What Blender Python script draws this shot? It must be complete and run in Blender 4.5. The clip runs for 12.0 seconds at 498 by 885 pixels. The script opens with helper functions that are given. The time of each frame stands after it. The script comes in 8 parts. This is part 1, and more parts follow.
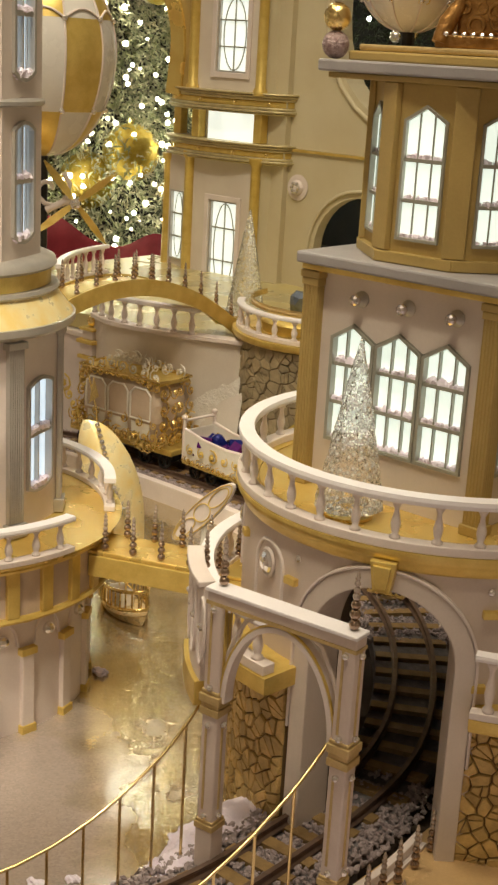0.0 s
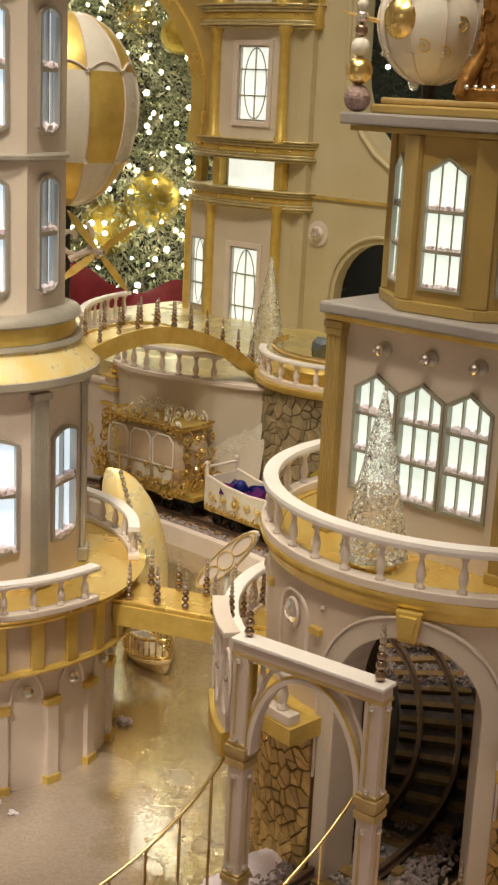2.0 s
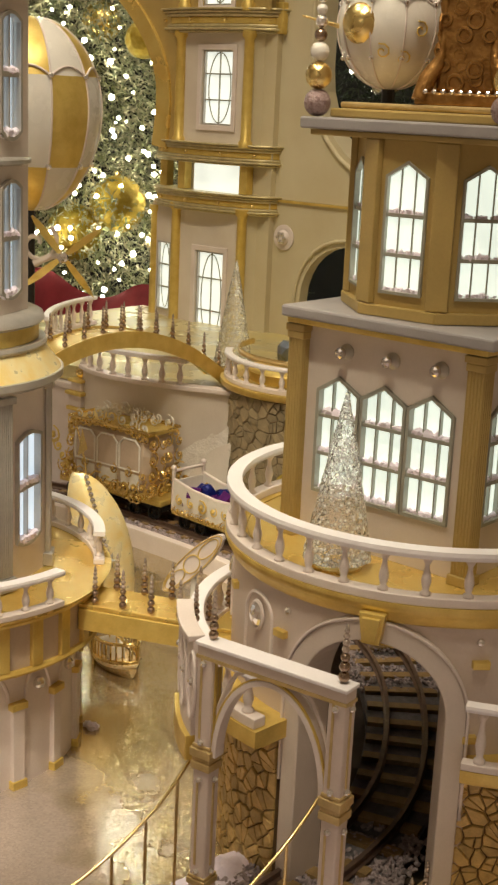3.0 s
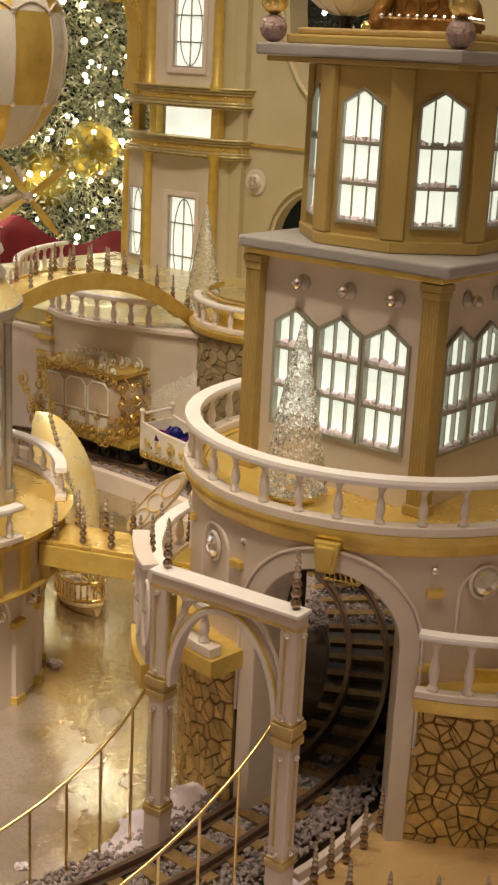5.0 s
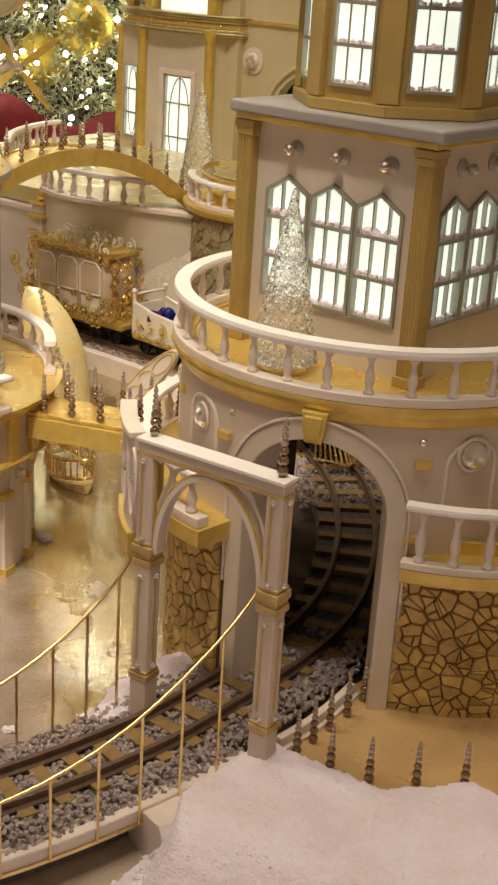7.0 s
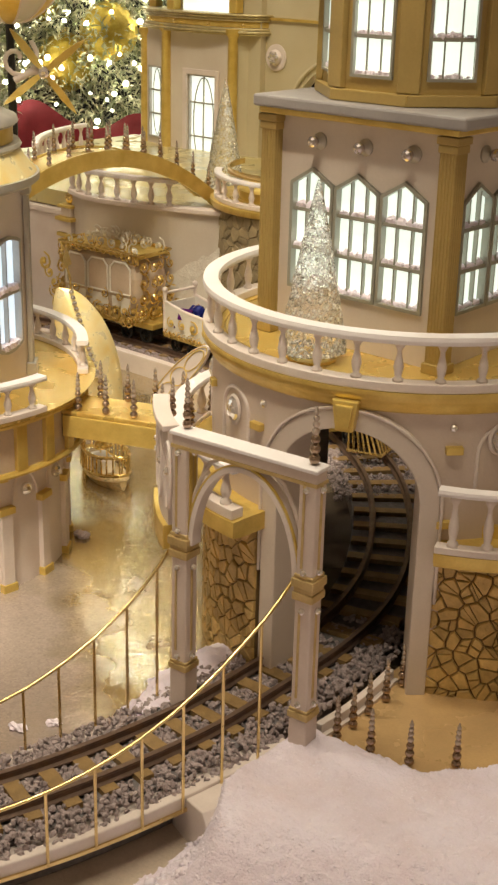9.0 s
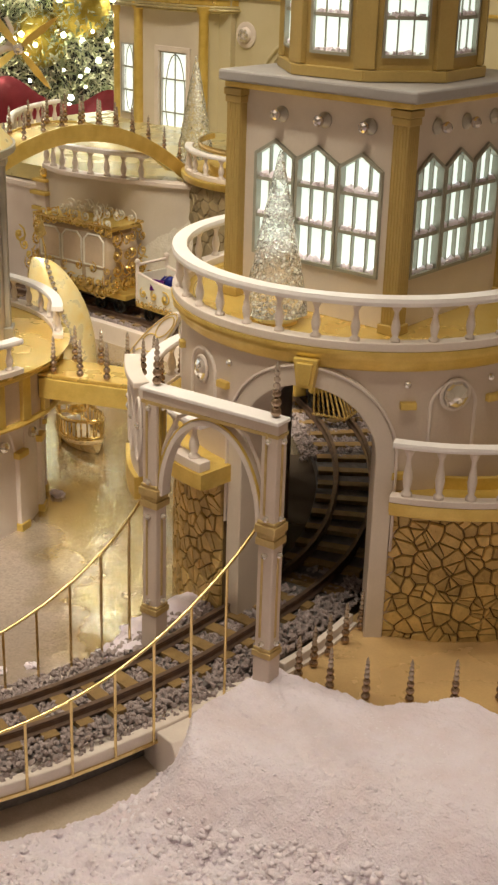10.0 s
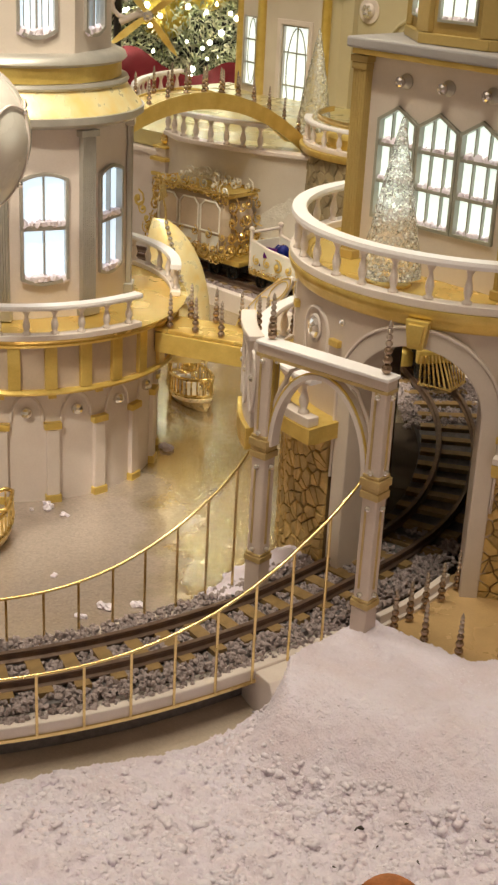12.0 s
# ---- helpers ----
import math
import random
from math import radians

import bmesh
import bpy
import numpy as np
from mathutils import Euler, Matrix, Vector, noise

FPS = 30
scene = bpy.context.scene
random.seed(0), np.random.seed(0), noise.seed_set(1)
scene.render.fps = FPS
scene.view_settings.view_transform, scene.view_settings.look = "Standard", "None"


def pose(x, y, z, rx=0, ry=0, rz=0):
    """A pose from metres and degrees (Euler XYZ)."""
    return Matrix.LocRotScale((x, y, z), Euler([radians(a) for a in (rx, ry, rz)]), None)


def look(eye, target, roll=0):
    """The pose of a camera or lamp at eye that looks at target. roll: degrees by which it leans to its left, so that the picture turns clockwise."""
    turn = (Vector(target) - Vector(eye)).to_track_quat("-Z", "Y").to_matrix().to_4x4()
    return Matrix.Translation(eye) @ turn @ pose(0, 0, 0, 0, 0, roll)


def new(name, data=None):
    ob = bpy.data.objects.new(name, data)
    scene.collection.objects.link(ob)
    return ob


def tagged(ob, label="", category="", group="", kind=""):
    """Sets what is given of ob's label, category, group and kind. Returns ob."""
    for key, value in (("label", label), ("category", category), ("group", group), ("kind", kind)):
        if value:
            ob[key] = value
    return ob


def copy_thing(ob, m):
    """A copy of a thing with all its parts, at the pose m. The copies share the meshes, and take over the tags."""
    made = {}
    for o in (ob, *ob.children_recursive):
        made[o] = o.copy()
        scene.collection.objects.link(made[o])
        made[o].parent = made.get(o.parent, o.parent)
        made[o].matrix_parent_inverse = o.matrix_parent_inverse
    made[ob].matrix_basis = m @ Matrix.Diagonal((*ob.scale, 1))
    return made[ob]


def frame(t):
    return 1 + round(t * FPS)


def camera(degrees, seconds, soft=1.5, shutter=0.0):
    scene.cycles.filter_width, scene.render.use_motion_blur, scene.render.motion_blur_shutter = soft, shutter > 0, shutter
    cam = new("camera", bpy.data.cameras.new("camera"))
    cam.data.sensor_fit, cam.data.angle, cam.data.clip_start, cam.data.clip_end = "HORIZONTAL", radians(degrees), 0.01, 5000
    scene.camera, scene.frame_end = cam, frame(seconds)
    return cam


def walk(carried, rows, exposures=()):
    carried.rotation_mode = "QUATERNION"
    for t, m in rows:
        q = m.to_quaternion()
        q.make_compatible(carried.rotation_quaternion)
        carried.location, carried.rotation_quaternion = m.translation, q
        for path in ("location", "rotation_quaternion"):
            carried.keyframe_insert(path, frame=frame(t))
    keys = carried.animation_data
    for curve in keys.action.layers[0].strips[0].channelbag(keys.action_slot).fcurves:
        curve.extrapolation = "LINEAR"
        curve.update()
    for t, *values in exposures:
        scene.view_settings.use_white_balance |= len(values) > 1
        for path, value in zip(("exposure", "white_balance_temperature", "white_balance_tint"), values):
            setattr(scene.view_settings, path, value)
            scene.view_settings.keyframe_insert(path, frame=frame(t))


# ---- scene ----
cam = camera(21.473, 12.0, soft=2.5)
PATH = [
    (0, (0.7205, -1.0624, 0.7629), (-0.2132, 0.0308, 0.3350), 3.28),
    (0.5, (0.7178, -1.0609, 0.7624), (-0.2198, 0.0313, 0.3406), 3.16),
    (1, (0.7176, -1.0636, 0.7654), (-0.2304, 0.0227, 0.3515), 3.01),
    (1.5, (0.7172, -1.0643, 0.7690), (-0.2421, 0.0202, 0.3771), 2.88),
    (2, (0.7181, -1.0666, 0.7719), (-0.2429, 0.0194, 0.3883), 2.75),
    (2.5, (0.7187, -1.0658, 0.7727), (-0.2397, 0.0235, 0.3924), 2.54),
    (3, (0.7256, -1.0644, 0.7725), (-0.2109, 0.0447, 0.3948), 2.63),
    (3.2, (0.7284, -1.0623, 0.7724), (-0.1957, 0.0560, 0.3911), 2.75),
    (4.8, (0.7465, -1.0479, 0.7504), (-0.1636, 0.0726, 0.3429), 2.75),
    (5, (0.7493, -1.0473, 0.7465), (-0.1633, 0.0652, 0.3230), 2.82),
    (5.5, (0.7556, -1.0470, 0.7375), (-0.1567, 0.0530, 0.2819), 3.26),
    (6, (0.7551, -1.0453, 0.7284), (-0.1589, 0.0451, 0.2533), 3.45),
    (6.5, (0.7562, -1.0419, 0.7187), (-0.1346, 0.0462, 0.1967), 3.55),
    (7, (0.7552, -1.0402, 0.7185), (-0.1257, 0.0501, 0.1843), 3.67),
    (7.5, (0.7517, -1.0440, 0.7189), (-0.1310, 0.0448, 0.1848), 3.71),
    (9.3, (0.7796, -1.0549, 0.7157), (-0.1291, 0.0098, 0.1766), 1.03),
    (9.5, (0.7975, -1.0709, 0.7161), (-0.1020, -0.0004, 0.1730), 0.92),
    (10, (0.8283, -1.1061, 0.7218), (-0.0554, -0.0299, 0.1644), 1.75),
    (10.5, (0.8442, -1.1332, 0.7139), (-0.0514, -0.0787, 0.1343), 1.92),
    (11, (0.8484, -1.1513, 0.7153), (-0.0750, -0.1157, 0.1453), 2.46),
    (11.5, (0.8511, -1.1541, 0.7137), (-0.0882, -0.1357, 0.1387), 2.71),
    (12, (0.8547, -1.1543, 0.7112), (-0.1042, -0.1575, 0.1309), 3.02),
]
LENS_LEVELS = [(0.0, -0.22, 6400, 6), (3.2, -0.27, 6450, 7), (5.0, -0.27, 6750, 10), (6.5, -0.23, 6650, 9), (7.0, -0.15, 6550, 9), (7.7, -0.08, 6450, 7), (9.4, -0.02, 6400, 6), (10.5, 0.00, 6150, 5), (12.0, -0.02, 6150, 5)]
walk(cam, [(t, look(e, g, r)) for t, e, g, r in PATH], LENS_LEVELS)
# ---- end of walk ----

# ---- small helpers ----
def part(name, bm, material, parent=None, label="", smooth=False, bevel=0.0, kind="", category="", weld=False):
    """Links a bmesh as one mesh object under a thing or a part."""
    me = bpy.data.meshes.new(name)
    if weld:
        bmesh.ops.remove_doubles(bm, verts=bm.verts[:], dist=1e-5)
    bmesh.ops.recalc_face_normals(bm, faces=bm.faces[:])
    bm.to_mesh(me)
    bm.free()
    me.materials.append(material)
    if smooth:
        me.polygons.foreach_set("use_smooth", [True] * len(me.polygons))
        me.set_sharp_from_angle(angle=radians(50))
    ob = new(name, me)
    if parent is not None:
        ob.parent = parent
    if bevel:
        mod = ob.modifiers.new("edge", "BEVEL")
        mod.width, mod.segments, mod.limit_method, mod.angle_limit = bevel, 2, "ANGLE", radians(40)
    return tagged(ob, label, category, "", kind)


def mesh_of(name, bm, material):
    me = bpy.data.meshes.new(name)
    bmesh.ops.recalc_face_normals(bm, faces=bm.faces[:])
    bm.to_mesh(me)
    bm.free()
    me.materials.append(material)
    return me


def piece(name, me, parent, m=None):
    ob = new(name, me)
    if parent is not None:
        ob.parent = parent
    if m is not None:
        ob.matrix_basis = m
    return ob


def thing(name, label, category, m=None, group="", kind=""):
    ob = new(name)
    ob.empty_display_size = 0.02
    if m is not None:
        ob.matrix_basis = m
    return tagged(ob, label, category, group, kind)


def box(bm, x0, x1, y0, y1, z0, z1, m=None):
    vs = [Vector((x, y, z)) for z in (z0, z1) for y in (y0, y1) for x in (x0, x1)]
    v = [bm.verts.new(m @ p if m is not None else p) for p in vs]
    for f in ((0, 2, 3, 1), (4, 5, 7, 6), (0, 1, 5, 4), (2, 6, 7, 3), (0, 4, 6, 2), (1, 3, 7, 5)):
        bm.faces.new([v[i] for i in f])
    return bm


def lathe(bm, prof, n=24, c=(0, 0, 0), m=None, a0=0.0, a1=360.0):
    """Turns a profile of (radius, height) about the z axis; open arcs get end caps when the profile is closed."""
    full = abs(a1 - a0) >= 359.9
    rings = []
    for i in range(n if full else n + 1):
        a = radians(a0 + (a1 - a0) * i / n)
        ring = []
        for r, z in prof:
            p = Vector((c[0] + r * math.cos(a), c[1] + r * math.sin(a), c[2] + z))
            ring.append(bm.verts.new(m @ p if m is not None else p))
        rings.append(ring)
    k = len(prof)
    for i in range(n):
        p, q = rings[i], rings[(i + 1) % len(rings)]
        for j in range(k - 1):
            bm.faces.new((p[j], q[j], q[j + 1], p[j + 1]))
    if full:
        if prof[0][0] > 1e-5 and prof[0] != prof[-1]:
            bm.faces.new([r[0] for r in rings])
        if prof[-1][0] > 1e-5 and prof[0] != prof[-1]:
            bm.faces.new([r[-1] for r in rings])
    return bm


def arc_solid(bm, prof, a0, a1, n, c=(0, 0, 0)):
    """A closed profile of (radius, height) swept from azimuth a0 to a1 degrees, with end caps."""
    rings = []
    for i in range(n + 1):
        a = radians(a0 + (a1 - a0) * i / n)
        rings.append([bm.verts.new((c[0] + r * math.cos(a), c[1] + r * math.sin(a), c[2] + z)) for r, z in prof])
    k = len(prof)
    full = abs(a1 - a0) >= 359.9
    for i in range(n):
        for j in range(k):
            bm.faces.new((rings[i][j], rings[i + 1][j], rings[i + 1][(j + 1) % k], rings[i][(j + 1) % k]))
    if full:
        bmesh.ops.remove_doubles(bm, verts=rings[0] + rings[-1], dist=1e-6)
    else:
        bm.faces.new(rings[0])
        bm.faces.new(rings[-1][::-1])
    return bm


def tube(bm, pts, r, n=8, cap=True):
    """A round bar along points; r is a number or one radius a point."""
    pts = [Vector(p) for p in pts]
    rs = [r] * len(pts) if isinstance(r, (int, float)) else r
    rings, up = [], Vector((0, 0, 1))
    for i, p in enumerate(pts):
        d = (pts[min(i + 1, len(pts) - 1)] - pts[max(i - 1, 0)]).normalized()
        if i:
            s = (s - d * s.dot(d)).normalized()
        else:
            s = d.cross(up if abs(d.z) < 0.95 else Vector((1, 0, 0))).normalized()
        u = s.cross(d).normalized()
        rings.append([bm.verts.new(p + rs[i] * (math.cos(2 * math.pi * k / n) * s + math.sin(2 * math.pi * k / n) * u)) for k in range(n)])
    for a, b in zip(rings, rings[1:]):
        for k in range(n):
            bm.faces.new((a[k], a[(k + 1) % n], b[(k + 1) % n], b[k]))
    if cap:
        bm.faces.new(rings[0][::-1])
        bm.faces.new(rings[-1])
    return bm


def sweep(bm, pts, sect, closed=False):
    """Sweeps an upright cross-section of (side, up) along level-ish points; side is to the right of the way."""
    pts = [Vector(p) for p in pts]
    rings = []
    for i, p in enumerate(pts):
        a, b = pts[i - 1 if closed else max(i - 1, 0)], pts[(i + 1) % len(pts) if closed else min(i + 1, len(pts) - 1)]
        d = b - a
        d.z = 0
        d.normalize()
        s = Vector((d.y, -d.x, 0))
        rings.append([bm.verts.new(p + u * s + Vector((0, 0, v))) for u, v in sect])
    k = len(sect)
    for i in range(len(pts) if closed else len(pts) - 1):
        a, b = rings[i], rings[(i + 1) % len(pts)]
        for j in range(k):
            bm.faces.new((a[j], a[(j + 1) % k], b[(j + 1) % k], b[j]))
    if not closed:
        bm.faces.new(rings[0])
        bm.faces.new(rings[-1][::-1])
    return bm


def prism(bm, poly, y0, y1, m=None):
    """A polygon of (x, z) given depth from y0 to y1."""
    lo = [bm.verts.new((m @ Vector((x, y0, z))) if m is not None else (x, y0, z)) for x, z in poly]
    hi = [bm.verts.new((m @ Vector((x, y1, z))) if m is not None else (x, y1, z)) for x, z in poly]
    n = len(poly)
    bm.faces.new(lo)
    bm.faces.new(hi[::-1])
    for i in range(n):
        bm.faces.new((lo[i], hi[i], hi[(i + 1) % n], lo[(i + 1) % n]))
    return bm


def slab(bm, poly, z0, z1):
    """A polygon of (x, y) given height from z0 to z1."""
    lo = [bm.verts.new((x, y, z0)) for x, y in poly]
    hi = [bm.verts.new((x, y, z1)) for x, y in poly]
    n = len(poly)
    bm.faces.new(lo[::-1])
    bm.faces.new(hi)
    for i in range(n):
        bm.faces.new((lo[i], lo[(i + 1) % n], hi[(i + 1) % n], hi[i]))
    return bm


def ball(bm, c, r, u=10, v=7, squash=1.0, m=None):
    c = Vector(c)
    prof = [(max(r * math.sin(math.pi * i / v), 0.0), -r * squash * math.cos(math.pi * i / v)) for i in range(v + 1)]
    prof[0], prof[-1] = (1e-4 * r, prof[0][1]), (1e-4 * r, prof[-1][1])
    return lathe(bm, prof, u, c, m)


def spline(pts, n=8):
    """Catmull-Rom through points."""
    pts = [Vector(p) for p in pts]
    out = []
    ext = [2 * pts[0] - pts[1]] + pts + [2 * pts[-1] - pts[-2]]
    for i in range(1, len(ext) - 2):
        p0, p1, p2, p3 = ext[i - 1], ext[i], ext[i + 1], ext[i + 2]
        for k in range(n):
            t = k / n
            out.append(0.5 * (2 * p1 + (p2 - p0) * t + (2 * p0 - 5 * p1 + 4 * p2 - p3) * t * t + (3 * p1 - p0 - 3 * p2 + p3) * t ** 3))
    out.append(pts[-1])
    return out


def along(pts, step):
    """Even points of a polyline: (place, direction, distance from its start)."""
    pts = [Vector(p) for p in pts]
    out, s, nxt = [], 0.0, 0.0
    for a, b in zip(pts, pts[1:]):
        l = (b - a).length
        while nxt <= s + l + 1e-9 and l > 1e-9:
            out.append((a + (b - a) * ((nxt - s) / l), (b - a).normalized(), nxt))
            nxt += step
        s += l
    return out


def ico(bm, c, r, jitter=0.0, rng=random, sub=1, stretch=(1, 1, 1)):
    res = bmesh.ops.create_icosphere(bm, subdivisions=sub, radius=1.0)
    for v in res["verts"]:
        k = 1 + jitter * (rng.random() - 0.5) * 2
        v.co = Vector(c) + Vector((v.co.x * r * k * stretch[0], v.co.y * r * k * stretch[1], v.co.z * r * k * stretch[2]))


TAU = 2 * math.pi

# ---- light of the hall ----
world = bpy.data.worlds.new("hall_light")
scene.world = world
world.use_nodes = True
world.node_tree.nodes["Background"].inputs[0].default_value = (1.0, 0.80, 0.55, 1)
world.node_tree.nodes["Background"].inputs[1].default_value = 0.20


def ceiling_lamp(x, y, z, tx, ty, tz, watts, size, color):
    data = bpy.data.lights.new("ceiling_spot", "AREA")
    data.energy, data.size, data.color, data.shape = watts, size, color, "DISK"
    ob = new("ceiling_spot", data)
    ob.matrix_world = look((x, y, z), (tx, ty, tz))
    return ob


WARM = (1.0, 0.86, 0.65)
def ceiling_beam(x, y, z, tx, ty, tz, watts, cone, color, blend=0.85):
    data = bpy.data.lights.new("ceiling_beam", "SPOT")
    data.energy, data.spot_size, data.spot_blend, data.shadow_soft_size, data.color = watts, radians(cone), blend, 0.09 if blend > 0.5 else 0.03, color
    ob = new("ceiling_beam", data)
    ob.matrix_world = look((x, y, z), (tx, ty, tz))
    return ob


ceiling_beam(0.42, -1.25, 3.3, -0.60, 0.02, 0.10, 300, 27, WARM)
ceiling_beam(-0.35, -0.7, 3.4, -1.05, 0.75, 0.3, 130, 34, WARM)
ceiling_beam(-1.45, -0.85, 3.0, -0.64, 0.17, 0.10, 190, 12, WARM)
ceiling_beam(0.45, -2.1, 2.3, -0.66, -0.12, 0.18, 190, 20, WARM)
ceiling_beam(0.10, -0.75, 3.4, -0.30, -0.30, -0.04, 35, 5.3, (1.0, 0.88, 0.74), 0.25)
# weak fill lamp added low behind the viewer; no source is known there
ceiling_lamp(0.9, -3.4, 1.6, -0.4, 0.1, 0.2, 3, 1.1, (1.0, 0.88, 0.72))
ceiling_lamp(-1.05, -0.8, 3.4, -0.45, -0.05, 0.1, 22, 0.40, WARM)
ceiling_lamp(0.15, -0.3, 3.4, 0.0, -0.1, 0.2, 16, 0.40, WARM)
ceiling_lamp(0.75, -0.75, 3.3, 0.1, -0.1, 0.1, 12, 0.35, WARM)
ceiling_lamp(-0.4, -0.3, 3.55, -0.4, -0.3, 0.0, 33, 3.2, WARM)
ceiling_lamp(-1.7, 0.4, 3.3, -1.0, 0.8, 0.3, 10, 0.40, WARM)


# ---- materials ----
def nodes_of(name):
    mt = bpy.data.materials.new(name)
    mt.use_nodes = True
    nt = mt.node_tree
    return mt, nt, nt.nodes, nt.links, nt.nodes["Principled BSDF"]


def paint(name, col, rough=0.5, metal=0.0, vary=0.12, scale=30.0, bump=0.15, fine=400.0, col2=None, piece_vary=0.0, spec=0.5, coat=0.0, rvar=0.15):
    """A surface with large stains, fine grain and relief; col2 is the colour of the stains."""
    mt, nt, N, L, bs = nodes_of(name)
    tc = N.new("ShaderNodeTexCoord")
    big = N.new("ShaderNodeTexNoise")
    big.inputs["Scale"].default_value, big.inputs["Detail"].default_value = scale, 6
    L.new(tc.outputs["Object"], big.inputs["Vector"])
    ramp = N.new("ShaderNodeMapRange")
    ramp.inputs["From Min"].default_value, ramp.inputs["From Max"].default_value = 0.35, 0.68
    L.new(big.outputs["Fac"], ramp.inputs["Value"])
    mix = N.new("ShaderNodeMix")
    mix.data_type = "RGBA"
    c2 = col2 or tuple(c * (1 - vary) for c in col)
    mix.inputs["A"].default_value, mix.inputs["B"].default_value = (*col, 1), (*c2, 1)
    L.new(ramp.outputs["Result"], mix.inputs["Factor"])
    last = mix.outputs["Result"]
    grain = N.new("ShaderNodeTexNoise")
    grain.inputs["Scale"].default_value, grain.inputs["Detail"].default_value = fine, 3
    L.new(tc.outputs["Object"], grain.inputs["Vector"])
    hsv = N.new("ShaderNodeHueSaturation")
    gr = N.new("ShaderNodeMapRange")
    gr.inputs["To Min"].default_value, gr.inputs["To Max"].default_value = 1 - vary * 0.6, 1 + vary * 0.6
    L.new(grain.outputs["Fac"], gr.inputs["Value"])
    val = gr.outputs["Result"]
    if piece_vary:
        info = N.new("ShaderNodeObjectInfo")
        pm = N.new("ShaderNodeMapRange")
        pm.inputs["To Min"].default_value, pm.inputs["To Max"].default_value = 1 - piece_vary, 1 + piece_vary
        L.new(info.outputs["Random"], pm.inputs["Value"])
        mul = N.new("ShaderNodeMath")
        mul.operation = "MULTIPLY"
        L.new(val, mul.inputs[0])
        L.new(pm.outputs["Result"], mul.inputs[1])
        val = mul.outputs[0]
    L.new(val, hsv.inputs["Value"])
    L.new(last, hsv.inputs["Color"])
    L.new(hsv.outputs["Color"], bs.inputs["Base Color"])
    rr = N.new("ShaderNodeMapRange")
    rr.inputs["To Min"].default_value, rr.inputs["To Max"].default_value = max(rough - rvar, 0.03), min(rough + rvar, 1)
    L.new(big.outputs["Fac"], rr.inputs["Value"])
    L.new(rr.outputs["Result"], bs.inputs["Roughness"])
    bs.inputs["Metallic"].default_value = metal
    bs.inputs["Specular IOR Level"].default_value = spec
    bs.inputs["Coat Weight"].default_value = coat
    if bump:
        bp = N.new("ShaderNodeBump")
        bp.inputs["Strength"].default_value, bp.inputs["Distance"].default_value = bump, 0.002
        L.new(grain.outputs["Fac"], bp.inputs["Height"])
        L.new(bp.outputs["Normal"], bs.inputs["Normal"])
    return mt


def glow(name, col, strength, scale=14.0, streak=0.25):
    """A back-lit translucent pane, a little uneven."""
    mt, nt, N, L, bs = nodes_of(name)
    tc = N.new("ShaderNodeTexCoord")
    no = N.new("ShaderNodeTexNoise")
    no.inputs["Scale"].default_value = scale
    L.new(tc.outputs["Object"], no.inputs["Vector"])
    mr = N.new("ShaderNodeMapRange")
    mr.inputs["To Min"].default_value, mr.inputs["To Max"].default_value = strength * (1 - streak), strength * (1 + streak)
    L.new(no.outputs["Fac"], mr.inputs["Value"])
    bs.inputs["Base Color"].default_value = (0.8, 0.8, 0.8, 1)
    bs.inputs["Emission Color"].default_value = (*col, 1)
    L.new(mr.outputs["Result"], bs.inputs["Emission Strength"])
    bs.inputs["Roughness"].default_value = 0.25
    return mt


def crystal(name, col, rough=0.08, trans=0.6, metal=0.0):
    mt, nt, N, L, bs = nodes_of(name)
    bs.inputs["Base Color"].default_value = (*col, 1)
    bs.inputs["Roughness"].default_value = rough
    bs.inputs["Transmission Weight"].default_value = trans
    bs.inputs["Metallic"].default_value = metal
    bs.inputs["IOR"].default_value = 1.5
    return mt


WHITE = paint("warm_white_paint", (0.78, 0.69, 0.65), 0.40, vary=0.10, scale=18, bump=0.06, col2=(0.71, 0.615, 0.57))
RAILWHITE = paint("cool_white_gloss", (0.90, 0.855, 0.875), 0.35, vary=0.06, scale=18, bump=0.05)
ROSEWHITE = paint("rosy_white_paint", (0.69, 0.585, 0.53), 0.42, vary=0.10, scale=18, bump=0.06, col2=(0.62, 0.51, 0.45))
OLIVE = paint("olive_cream_plaster", (0.60, 0.53, 0.36), 0.6, vary=0.10, scale=7, bump=0.10, col2=(0.54, 0.46, 0.29))
PLASTER = paint("beige_plaster", (0.71, 0.64, 0.56), 0.6, vary=0.10, scale=9, bump=0.12, col2=(0.63, 0.55, 0.47))
DRUM = paint("rosy_drum_plaster", (0.66, 0.555, 0.48), 0.55, vary=0.10, scale=9, bump=0.10, col2=(0.60, 0.49, 0.41))
MAUVE = paint("pale_mauve_panel", (0.70, 0.61, 0.54), 0.5, vary=0.08, scale=14, bump=0.05)
GREY = paint("grey_slab_paint", (0.36, 0.335, 0.335), 0.4, vary=0.12, scale=20, bump=0.05)
GOLD = paint("gold_paint", (0.76, 0.57, 0.17), 0.36, metal=0.45, vary=0.16, scale=40, bump=0.12, col2=(0.64, 0.45, 0.11))
GILT = paint("pale_gilt_paint", (0.62, 0.46, 0.22), 0.40, metal=0.35, vary=0.20, scale=60, bump=0.15, col2=(0.50, 0.36, 0.15))
GOLDLEAF = paint("gold_leaf", (0.93, 0.72, 0.30), 0.27, metal=1.0, vary=0.12, scale=60, bump=0.10, fine=250)
OCHRE = paint("ochre_gold_panel", (0.50, 0.36, 0.125), 0.42, metal=0.25, vary=0.14, scale=16, bump=0.06)
